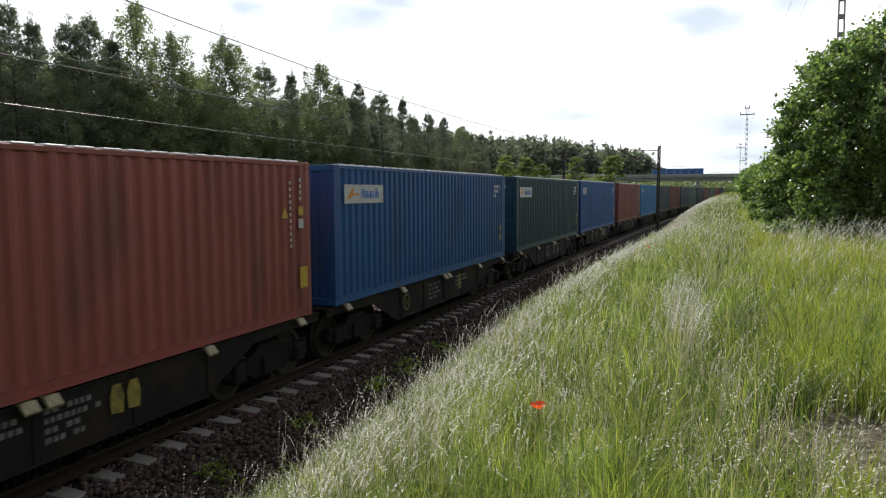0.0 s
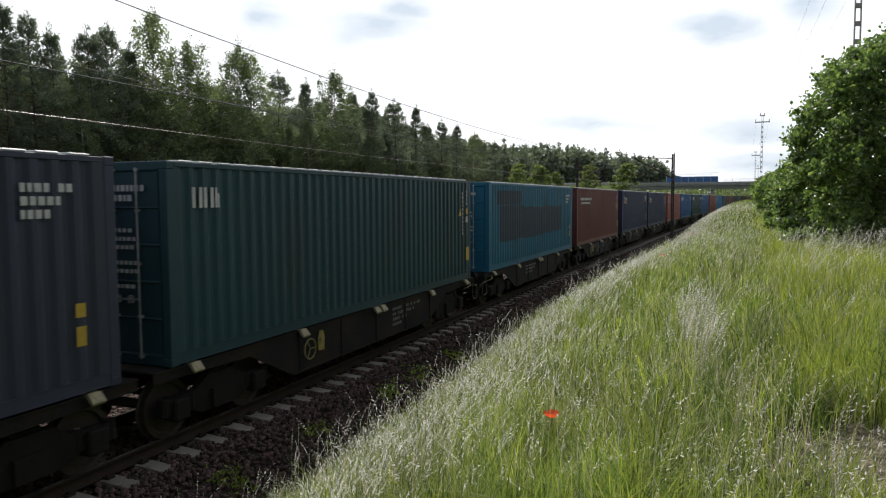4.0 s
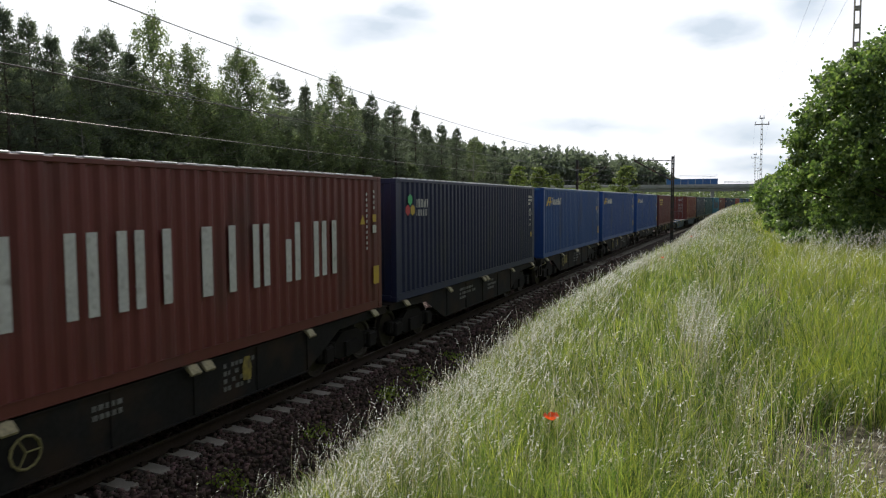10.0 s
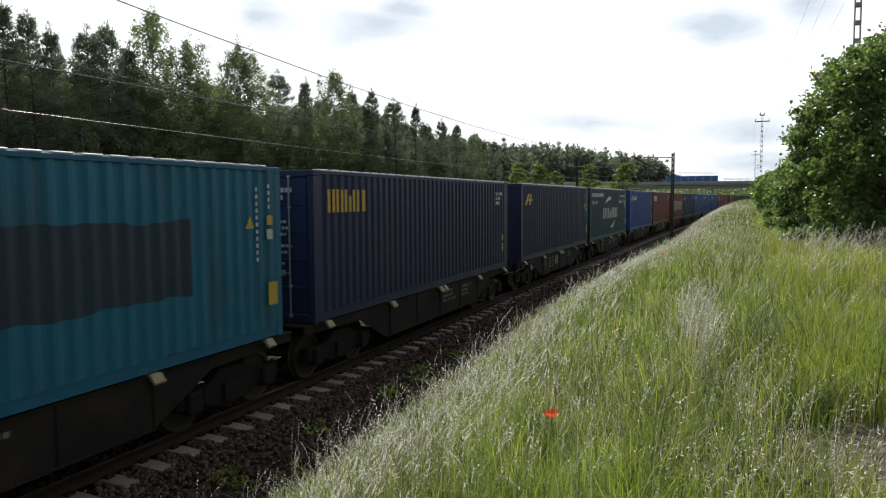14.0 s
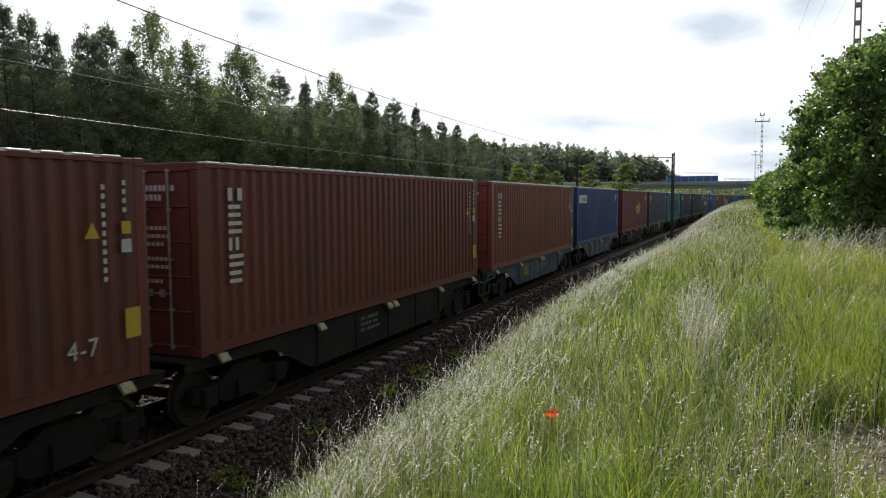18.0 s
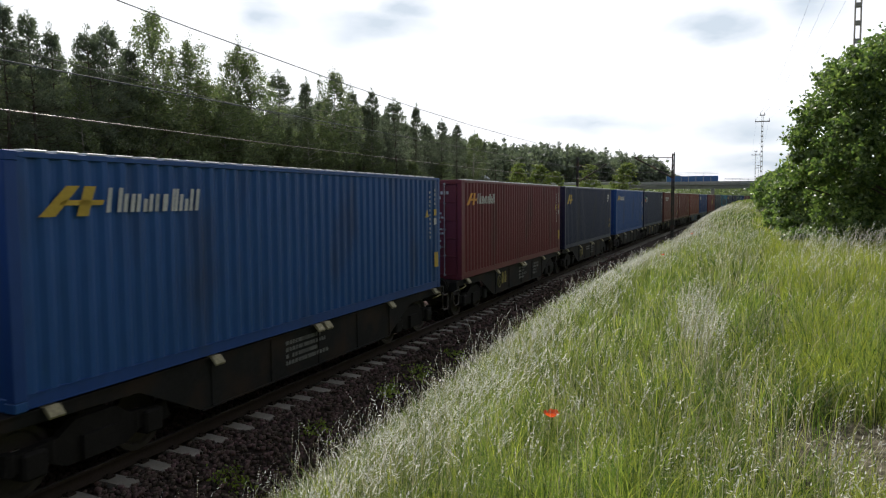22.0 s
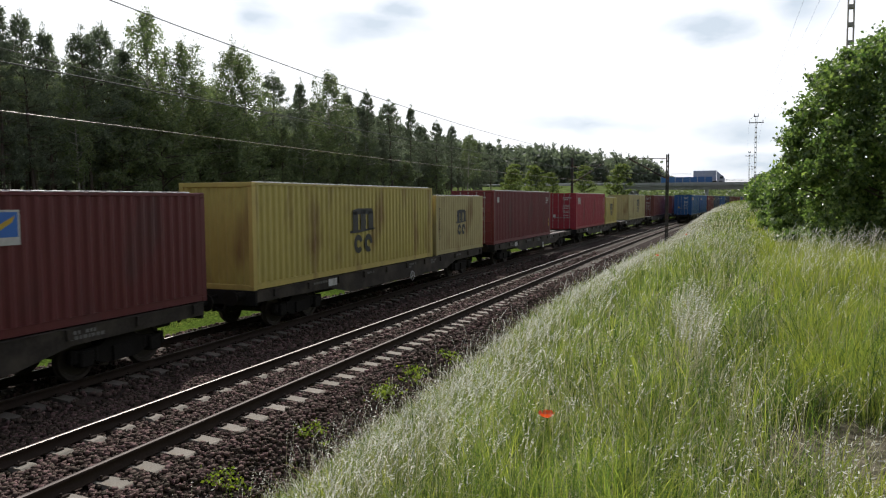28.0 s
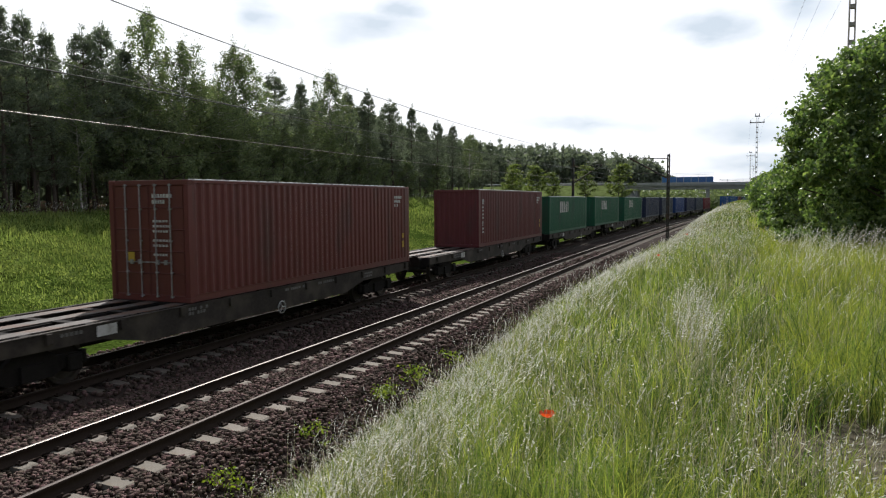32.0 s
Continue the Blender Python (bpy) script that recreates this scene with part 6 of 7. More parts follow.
def plant_distance():
    """The dark pine wood beyond the road bridge, and light young trees on the bank before it."""
    rng, rnd = np.random.default_rng(12), random.Random(12)
    cs, tr, fill = [], bmesh.new(), []
    for i in range(560):
        k = rnd.random() * 0.825
        back = rnd.uniform(0, 55) * (1 - 0.7 * smooth_step(0.6, 0.82, k))
        x, y = -125 + 128 * k - back * 0.6, 185 + 150 * k + back
        top = 23.6 + rnd.uniform(-2.6, 1.6) - 4.2 * smooth_step(0.5, 0.8, k) - 5.5 * smooth_step(0.78, 0.83, k) + back * 0.05
        rod(tr, (x, y, 2), (x, y, top - 1), 0.16, 0.04, 5)
        for q in range(34):
            fill.append((x + rnd.gauss(0, 1.5), y + rnd.gauss(0, 1.5), 2.0 + rnd.random() * (top - 4.0)))
        for q in range(30):
            f = rnd.random() ** 0.8
            r = 2.3 * (1.02 - f) ** 0.9
            a = rnd.uniform(0, 6.28)
            cs.append((x + r * rnd.random() * math.cos(a), y + r * rnd.random() * math.sin(a), 3.0 + (top - 3.0) * f))
    v, f = leaf_cards(rng, cs, np.array((0.3, 0.3, 0.3)), 8, 0.36, -0.4, 2.4)
    v2, f2 = leaf_cards(rng, fill, np.array((0.6, 0.6, 0.6)), 4, 1.2)
    v, f = np.concatenate([v, v2]), np.concatenate([f, f2 + len(v)])
    wood = empty("distant_wood", "dark pine wood beyond the road bridge", "woodland", kind="stuff")
    piece("crowns", fast_mesh("crowns", v, f, (NEEDLE,)), None, wood)
    part("trunks", tr, BARK, wood)
    # low scrub beyond the bridge
    c = [(-30 + rnd.random() * 112, 262 + rnd.uniform(0, 30), 1.5 + rnd.random() ** 1.5 * 5.6) for _ in range(3400)]
    v, f = leaf_cards(rng, c, np.array((0.7, 0.7, 0.5)), 9, 0.6)
    tagged(new("distant_scrub", fast_mesh("distant_scrub", v, f, (BIRCH_LEAF,))), "low scrub and bushes beyond the bridge", "scrub", kind="stuff")
    young = broad_tree("young_tree", 91, 5.0, 1.9, SAPLING, BARK, 4200, 0.13, "light green young tree on the railway bank", 0.05, 0.3, 30, 0.04)
    for i, (x, y, s) in enumerate(((-20.2, 153, 1.2), (-27, 151, 1.0), (-29.6, 118, 0.8), (-27.0, 119, 0.65), (-37, 130, 0.9), (-33, 116, 0.7))):
        m = pose(x, y, ground_z(x, y) - 0.1, 0, 0, 70 * i)
        ob = young if i == 0 else copy_thing(young, m)
        ob.matrix_basis = m
        ob.scale = (s * 1.75, s * 1.75, s * 1.45)


plant_distance()


def big_shrub(seed, x, y, wide, high, leaves, size, label, low=0.02):
    """A dense many-stemmed shrub whose outer leaves are seen one by one."""
    rnd, rng = random.Random(seed), np.random.default_rng(seed)
    z = ground_z(x, y) - 0.1
    t = empty("large_shrub", label, "shrub")
    t.matrix_basis = pose(x, y, z)
    bm = bmesh.new()
    centres = []
    # boughs end in rounded sprays all over a domed outline; the sprays' leaves sit on their upper and outer sides
    lobes = []
    count = 230 if wide > 4 else 80
    for i in range(count):
        k = (i + 0.5) / count
        up, a = 1 - 1.62 * k, i * 2.39996
        flat = math.sqrt(max(0.0, 1 - max(up, 0) ** 2)) * (1.0 if up > -0.25 else 0.95)
        q = rnd.choice((0.66, 0.8, 0.9, 0.97, 1.02))
        r = rnd.uniform(0.09, 0.19) * wide
        lobes.append((math.cos(a) * flat * (wide - r) * q, math.sin(a) * flat * (wide - r) * q, (0.43 + (0.52 if up > 0 else 0.6) * up * (0.88 + 0.12 * q)) * high, r))
    for i, (lx, ly, lz, r) in enumerate(lobes):
        if i % 3 == 0:
            limb_mesh(bm, [(lx * 0.1, ly * 0.1, 0), (lx * 0.4, ly * 0.5, lz * 0.55), (lx, ly, lz)], 0.08, 0.02, 6)
        out = Vector((lx, ly, (lz - 0.4 * high) * 0.6)).normalized()
        # leafy shoots fan out from each bough's end, bent over at the tip
        for q in range(11):
            d = (Vector((rnd.gauss(0, 1), rnd.gauss(0, 1), rnd.gauss(0, 0.8))).normalized() + out * 0.7 + Vector((0, 0, 0.45))).normalized()
            long = r * rnd.uniform(0.7, 1.35)
            for w in range(5):
                f = (w + 1) / 5
                c = Vector((lx, ly, lz)) + d * long * f - Vector((0, 0, 0.22 * long * f * f))
                if c.z > low * high:
                    centres.append(c[:])
        for q in range(6):
            c = Vector((lx, ly, lz)) * rnd.uniform(0.5, 0.85)
            centres.append((c.x, c.y, max(c.z, 0.3)))
    tagged(part("branchwork", bm, BARK, t), kind="stuff")
    per = max(1, leaves // len(centres))
    v, f = leaf_cards(rng, centres, np.array((0.085, 0.085, 0.06)) * max(1.0, size / 0.11), per, size, 0.5, 1.4)
    # fold each leaf along its midrib
    quad = v.reshape(-1, 4, 3)
    nrm = np.cross(quad[:, 2] - quad[:, 0], quad[:, 1] - quad[:, 3])
    nrm /= np.linalg.norm(nrm, axis=1)[:, None] + 1e-9
    w = np.linalg.norm(quad[:, 1] - quad[:, 3], axis=1)[:, None]
    quad[:, 1] += nrm * w * 0.16
    quad[:, 3] += nrm * w * 0.16
    tri = np.concatenate([f[:, [0, 1, 2]], f[:, [0, 2, 3]]])
    piece("foliage", fast_mesh("foliage", quad.reshape(-1, 3), tri, (LEAF,)), None, t)
    return t


big_shrub(5, 6.3, 24.6, 4.7, 7.0, 190000, 0.086, "tall dense shrub with broad glossy green leaves")
big_shrub(6, 10.2, 28.5, 4.2, 9.0, 65000, 0.1, "tall dense shrub with broad green leaves")
big_shrub(7, 4.2, 36.5, 2.5, 4.5, 18000, 0.14, "medium shrub with mid-green leaves beside the verge")
big_shrub(8, 4.6, 50.0, 2.5, 3.7, 11000, 0.18, "medium shrub with mid-green leaves beside the verge")
big_shrub(9, 5.6, 74.0, 3.6, 3.4, 7000, 0.22, "medium shrub farther along the verge")
big_shrub(10, 7.6, 108.0, 4.6, 4.2, 7000, 0.27, "shrub far along the verge")


# ---- grass ----
def vec_ground(x, y):
    return np.array([ground_z(a, b) for a, b in zip(x, y)])


def blades(rng, x, y, high, width, lean, mat, name, label, segs=3, category="grass", curl=0.35):
    """Single blades, each leaning and bowing its own way, in sweeps that change over the ground."""
    n = len(x)
    z = vec_ground(x, y) - 0.02
    az = rng.uniform(0, 2 * math.pi, n)
    side = np.stack([np.cos(az), np.sin(az), np.zeros(n)], 1)
    sweep = np.array([6.0 * noise.noise((a * 0.9, b * 0.9, 31.0)) for a, b in zip(x, y)])
    fall_az = np.where(rng.random(n) < 0.35, sweep + rng.normal(0.2, 0.9, n), rng.uniform(0, 2 * math.pi, n))
    amount = lean * (rng.uniform(0.05, 1.0, n) + 1.4 * (rng.random(n) < 0.2) * rng.random(n))
    fall = np.stack([np.cos(fall_az), np.sin(fall_az), np.zeros(n)], 1) * amount[:, None]
    sink = np.clip(1.0 / np.sqrt(1 + 0.8 * amount ** 2), 0.35, 1.0)
    base = np.stack([x, y, z], 1)
    vs = []
    for k in range(segs + 1):
        f = k / segs
        w = (width * (1 - f ** 1.6) + 0.0005)[:, None]
        p = base + np.array((0, 0, 1.0)) * (high * sink * f * (1 - curl * (0.4 + 0.5 * np.minimum(amount, 1.0)) * f * f))[:, None] + fall * (high * f ** 1.9)[:, None]
        vs += [p - side * w, p + side * w]
    v = np.stack(vs, 1).reshape(-1, 3)
    k2 = 2 * (segs + 1)
    o = (np.arange(n) * k2)[:, None, None]
    q = np.array([(2 * i, 2 * i + 1, 2 * i + 3, 2 * i + 2) for i in range(segs)])[None]
    tagged(new(name, fast_mesh(name, v, (o + q).reshape(-1, 4), (mat,))), label, category, kind="stuff")


def plumes(rng, x, y, high, name, label, size=1.0, nod=0.3):
    """Thin stalks with nodding pale seed heads."""
    n = len(x)
    z = vec_ground(x, y)
    az = np.where(rng.random(n) < 0.6, rng.normal(0.1, 0.9, n), rng.uniform(0, 2 * math.pi, n))
    d = np.stack([np.cos(az), np.sin(az), np.zeros(n)], 1)
    bow = rng.uniform(0.03, nod, n)
    base = np.stack([x, y, z], 1)
    side = np.stack([-d[:, 1], d[:, 0], d[:, 2]], 1)
    vs, fs = [], []
    far = (0.7 + 0.045 * y)

    def along(f):
        return base + np.array((0, 0, 1.0)) * (high * (f - 0.12 * bow * f ** 3))[:, None] + d * (high * bow * f ** 3)[:, None]
    for k in range(4):
        p = along(k / 3)
        w = (0.001 * far)[:, None]
        vs += [p - side * w, p + side * w]
    for i in range(3):
        fs.append((2 * i, 2 * i + 1, 2 * i + 3, 2 * i + 2))
    o = 8
    for k in range(7):
        f = 0.8 + 0.26 * k / 6
        p = along(np.full(n, f))
        wd = (0.0052 * size * far * (math.sin(math.pi * (k + 0.7) / 7.6) + 0.25))[:, None]
        ln = (0.026 * size * (0.7 + 0.3 * far))[:, None]
        r = rng.normal(0, 1, (n, 3))
        r /= np.linalg.norm(r, axis=1)[:, None]
        t = d * 0.5 + np.array((0, 0, 0.6)) + r * 0.5
        vs += [p - t * ln * 0.5, p + r * wd, p + t * ln, p - r * wd]
        fs.append((o, o + 1, o + 2, o + 3))
        o += 4
    v = np.stack(vs, 1).reshape(-1, 3)
    q = (np.arange(n) * o)[:, None, None] + np.array(fs)[None]
    idx = np.tile(np.array([1] * 3 + [0] * 7), n)
    tagged(new(name, fast_mesh(name, v, q.reshape(-1, 4), (PLUME, STRAW), idx)), label, "grass", kind="stuff")


def verge_points(rng, n, y0, y1, u0=-5.55, wide=2.2):
    """Places on the verge and cutting slope, denser towards the near end."""
    y = np.exp(rng.uniform(math.log(y0), math.log(y1), n))
    right = np.minimum(0.24 * y + wide, 13.0)
    left = np.where(y < 4, np.maximum(u0, -1.9 * y), u0)
    u = left + (right - left) * rng.uniform(0, 1, n)
    return u + np.array([bend(q) for q in y]), y


def sow():
    rng = np.random.default_rng(21)
    def patchy(x, y, scale=0.5, seed=0.0):
        return np.array([noise.noise((a * scale, b * scale, seed)) for a, b in zip(x, y)])
    def worn(x, y):
        return (((x - 0.95) / 0.75) ** 2 + ((y - 4.9) / 1.0) ** 2) < 0.3 + 0.9 * rng.random(len(x))
    def slope_low(x, y):
        return np.clip(0.45 + (x - np.array([bend(q) for q in y]) + 5.5) * 0.3, 0.4, 1.0)
    # green blades in tufts: many roots close together, then single ones between
    x, y = verge_points(rng, 190000, 1.6, 150)
    ok = ~worn(x, y) & (patchy(x, y, 2.3, 22.0) > -0.25 + 0.35 * rng.random(len(x)))
    x, y = x[ok], y[ok]
    high = np.clip(0.3 + 0.3 * patchy(x, y) + 0.2 * patchy(x, y, 1.7, 4.0), 0.1, 0.85) * rng.uniform(0.4, 1.25, len(x)) * slope_low(x, y) * np.interp(y, (14, 45), (1.0, 0.6))
    blades(rng, x, y, high, (0.0011 + 0.00036 * y) * rng.uniform(0.6, 1.5, len(x)), 0.5, GRASS, "meadow_grass", "tall green meadow grass on the cutting slope", 2)
    cx, cy = verge_points(rng, 2600, 1.8, 45)
    per = 38
    x, y = np.repeat(cx, per), np.repeat(cy, per)
    r = np.repeat(rng.uniform(0.04, 0.13, len(cx)), per) * (1 + 0.03 * y)
    x, y = x + rng.normal(0, 1, len(x)) * r, y + rng.normal(0, 1, len(x)) * r
    ok = ~worn(x, y) & (x - np.array([bend(q) for q in y]) > -5.5)
    tall = np.repeat(rng.uniform(0.25, 0.75, len(cx)), per)[ok]
    x, y = x[ok], y[ok]
    blades(rng, x, y, tall * rng.uniform(0.5, 1.15, len(x)) * slope_low(x, y), (0.0011 + 0.00034 * y) * rng.uniform(0.6, 1.5, len(x)), 0.75, GRASS, "tufted_grass", "tufts of long bowed green grass on the slope", 3)
    # brown thatch of last year's grass under and between the tufts
    x, y = verge_points(rng, 40000, 1.7, 60)
    ok = (patchy(x, y, 1.1, 41.0) > -0.12 + 0.25 * rng.random(len(x))) & ~worn(x, y)
    x, y = x[ok], y[ok]
    blades(rng, x, y, rng.uniform(0.12, 0.4, len(x)) * slope_low(x, y), (0.0011 + 0.0003 * y) * rng.uniform(0.6, 1.4, len(x)), 1.2, THATCH, "dead_grass", "brown dead thatch under the green grass", 2)
    x, y = verge_points(rng, 14000, 1.6, 110)
    ok = (patchy(x, y, 0.45, 7.0) > -0.2) & ~worn(x, y)
    x, y = x[ok], y[ok]
    blades(rng, x, y, rng.uniform(0.3, 0.7, len(x)) * slope_low(x, y), 0.0009 + 0.0003 * y, 0.6, STRAW, "dry_grass", "straw-coloured dry grass among the green")
    x, y = verge_points(rng, 12000, 2.0, 60)
    ok = (patchy(x, y, 0.6, 17.0) > -0.05) & ~worn(x, y)
    x, y = x[ok], y[ok]
    blades(rng, x, y, rng.uniform(0.3, 0.6, len(x)), 0.0012 + 0.00034 * y, 1.3, PALE, "bent_grass", "bent and fallen pale stems in the grass", 5, "grass", 0.8)
    # lush yellow-green tufts on the level verge
    x, y = verge_points(rng, 105000, 2.2, 60)
    ok = (x > 0.35 + 0.03 * y + 0.6 * patchy(x, y, 0.8, 12.0)) & (patchy(x, y, 0.7, 15.0) > -0.2) & ~worn(x, y)
    x, y = x[ok], y[ok]
    blades(rng, x, y, rng.uniform(0.25, 0.6, len(x)), (0.0013 + 0.00036 * y) * rng.uniform(0.6, 1.5, len(x)), 0.45, BRIGHT_GRASS, "lush_grass", "yellow-green upright grass on the level verge", 2)
    # flattened litter on the bare patch
    n = 350
    x, y = rng.normal(0.95, 0.4, n), rng.normal(4.9, 0.5, n)
    blades(rng, x, y, rng.uniform(0.03, 0.12, n), 0.0025 + 0.0004 * y, 2.5, STRAW, "dry_litter", "flattened dry stalks on bare soil")
    # bent pale stems and seed heads, thickest along the crest of the slope
    x, y = verge_points(rng, 9500, 2.6, 90)
    u = x - np.array([bend(q) for q in y])
    ok = (patchy(x, y, 0.5, 3.0) > -0.15 + 0.3 * np.clip(u + 1.0, 0, 0.4)) & ~worn(x, y)
    x, y = x[ok], y[ok]
    plumes(rng, x, y, rng.uniform(0.4, 0.8, len(x)) * slope_low(x, y) * np.interp(y, (14, 45), (1.0, 0.55)), "seed_grass", "pale nodding seed heads of tall grass", 0.7, 0.5)
    n = 4400
    y = np.exp(math.log(3.4) + math.log(95 / 3.4) * rng.uniform(0, 1, n) ** 0.8)
    u = np.clip(rng.normal(-2.7, 0.7, n), -4.1, 0) - 0.3 * np.array([smooth_step(4, 14, q) for q in y])
    x = u + np.array([bend(q) for q in y])
    plumes(rng, x, y, (rng.uniform(0.3, 0.54, n) + 0.35 * (rng.random(n) < 0.03)) * np.interp(y, (12, 35), (1.0, 0.6)), "seed_grass", "pale seed heads along the crest of the slope", 1.1, 0.4)
    # tall weeds before the large shrub
    n = 1500
    x, y = rng.uniform(1.2, 8.5, n), rng.uniform(13.0, 20.5, n)
    ok = patchy(x, y, 0.7, 51.0) > -0.15
    x, y = x[ok], y[ok]
    plumes(rng, x, y, rng.uniform(0.5, 1.0, len(x)), "seed_grass", "tall pale seed grass before the shrub", 0.9, 0.5)
    n = 9000
    x, y = rng.uniform(0.8, 9.0, n), rng.uniform(12.0, 21.0, n)
    blades(rng, x, y, rng.uniform(0.3, 0.8, n), 0.006 * rng.uniform(0.6, 1.5, n), 0.5, BRIGHT_GRASS, "tall_grass", "tall yellow-green grass before the shrub", 2)
    # tall tufts that stand out at the edge above the ballast
    xs_, ys_ = [], []
    for cy in (5.0, 5.6, 6.4, 7.2, 7.7, 8.9, 9.6, 10.8, 12.0, 13.5, 15.5, 18.0, 22.0, 27.0):
        k = int(rng.integers(4, 10))
        cu_ = -4.75 + 0.25 * rng.normal()
        xs_ += list(cu_ + rng.normal(0, 0.1, k) + bend(cy))
        ys_ += list(cy + rng.normal(0, 0.14, k))
    plumes(rng, np.array(xs_), np.array(ys_), rng.uniform(0.6, 1.05, len(xs_)), "seed_grass", "tall pale grass tufts above the ballast", 1.15)
    # the silvery clump beside the verge
    n = 230
    y = rng.uniform(6.2, 9.0, n)
    x = -0.22 - 0.06 * (y - 6.6) + rng.normal(0, 0.12, n)
    plumes(rng, x, y, rng.uniform(0.45, 0.8, n), "seed_grass", "silvery clump of feathery seed grass", 0.85, 0.25)
    # bleached stems lying in a trampled hollow
    n = 420
    x, y = rng.normal(-0.6, 0.2, n), rng.normal(4.4, 0.28, n)
    blades(rng, x, y, rng.uniform(0.2, 0.45, n), 0.0022 * rng.uniform(0.6, 1.3, n), 2.0, PALE, "trampled_grass", "bleached stems lying in a trampled hollow", 4, "grass", 0.9)
    # silvery heads on the slope farther off
    n = 3000
    y = np.exp(rng.uniform(math.log(16), math.log(100), n))
    x = rng.uniform(-4.2, 0.8, n) + np.array([bend(q) for q in y])
    plumes(rng, x, y, rng.uniform(0.18, 0.36, n), "seed_grass", "silvery seed heads on the slope farther off", 0.75, 0.4)
    # the verge round and behind the viewpoint
    n = 26000
    x, y = rng.uniform(-5.4, 7.0, n), rng.uniform(-9.0, 2.6, n)
    p = patchy(x, y)
    blades(rng, x, y, np.clip(0.33 + 0.3 * p, 0.1, 0.7) * rng.uniform(0.5, 1.2, n), 0.005 * rng.uniform(0.6, 1.6, n), 0.36, GRASS, "meadow_grass", "green meadow grass on the verge", 2)
    # the far bank: short grass, and clumps of leafy weeds that grow thicker towards the ditch
    n = 64000
    y = np.exp(rng.uniform(math.log(9), math.log(110), n))
    u = -17.3 - 15.0 * rng.uniform(0, 1, n) ** 0.9
    x = u + np.array([bend(q) for q in y])
    blades(rng, x, y, rng.uniform(0.1, 0.34, n) * np.clip(1 + 1.4 * patchy(x, y, 0.35, 9.0), 0.3, 2) * np.where(u > -19.3, 0.5, 1.0), 0.008 + 0.0005 * y, 0.6, BANK_GRASS, "bank_grass", "lush mown grass on the opposite bank", 2)
    c = []
    for _ in range(170):
        y0 = math.exp(rng.uniform(math.log(10), math.log(90)))
        u0, h, r = -18.2 - 8.0 * rng.random() ** 2.2, rng.uniform(0.12, 0.45), rng.uniform(0.15, 0.5)
        for q in range(16):
            a, b = u0 + bend(y0) + rng.normal(0, r), y0 + rng.normal(0, r)
            c.append((a, b, ground_z(a, b) + rng.uniform(0.02, 1.0) * h))
    v, f = leaf_cards(rng, c, np.array((0.12, 0.12, 0.06)), 8, 0.05)
    tagged(new("bank_weeds", fast_mesh("bank_weeds", v, f, (BANK_GRASS,))), "clumps of low leafy weeds on the opposite bank", "weeds", kind="stuff")
    n = 900
    y = np.exp(rng.uniform(math.log(10), math.log(110), n))
    u = rng.normal(-31.0, 0.8, n)
    x = u + np.array([bend(q) for q in y])
    plumes(rng, x, y, rng.uniform(0.35, 0.7, n), "seed_grass", "pale reeds along the wood's edge", 1.0)
    # leafy yellow-green weeds at the foot of the slope, and on the stones
    for wx, wy, s in ((-6.35, 7.8, 1.0), (-6.3, 10.0, 0.9), (-6.2, 12.5, 1.0), (-6.25, 14.0, 1.15), (-6.1, 6.2, 0.8), (-6.2, 16.2, 0.8)):
        c = [(wx + rng.normal(0, 0.14), wy + rng.normal(0, 0.22), -0.62 + rng.uniform(0.02, 0.38) * s) for _ in range(40)]
        v, f = leaf_cards(rng, c, np.array((0.05, 0.05, 0.04)), 9, 0.035)
        tagged(new("leafy_weed", fast_mesh("leafy_weed", v, f, (YOUNG,))), "yellow-green leafy weed at the edge of the ballast", "weed", "weeds by the track", "stuff")


sow()


def poppy(x, y, z_flower):
    z0 = ground_z(x, y)
    p = empty("poppy", "single red poppy in flower on a thin stem", "flower", "poppies in the grass")
    p.matrix_basis = pose(x, y, z0)
    h = z_flower - z0
    bm = bmesh.new()
    limb_mesh(bm, [(0.05, 0.03, 0), (0.02, 0.02, h * 0.6), (0, 0, h)], 0.003, 0.002, 5)
    part("stem", bm, GRASS, p)
    for i in range(4):
        bm = bmesh.new()
        a = i * math.pi / 2
        rows_ = []
        for r, zz, w in ((0.004, 0, 0.006), (0.022, 0.008, 0.026), (0.042, 0.024, 0.034), (0.05, 0.036, 0.02)):
            rows_.append([bm.verts.new((r * math.cos(a) - q * w * math.sin(a), r * math.sin(a) + q * w * math.cos(a), h + zz + 0.006 * abs(q))) for q in (-1, 0, 1)])
        for r0, r1 in zip(rows_, rows_[1:]):
            for q in range(2):
                bm.faces.new((r0[q], r0[q + 1], r1[q + 1], r1[q]))
        part("petal", bm, POPPY, p)
    bm = bmesh.new()
    rod(bm, (0, 0, h), (0, 0, h + 0.018), 0.007, 0.005, 8)
    part("seed_head", bm, BLACK, p, "dark seed head")


for px_, py_, pz_ in ((-1.02, 4.4, 2.07), (-1.5, 18.7, 2.02), (-1.25, 28.5, 2.1)):
    poppy(px_, py_, pz_)


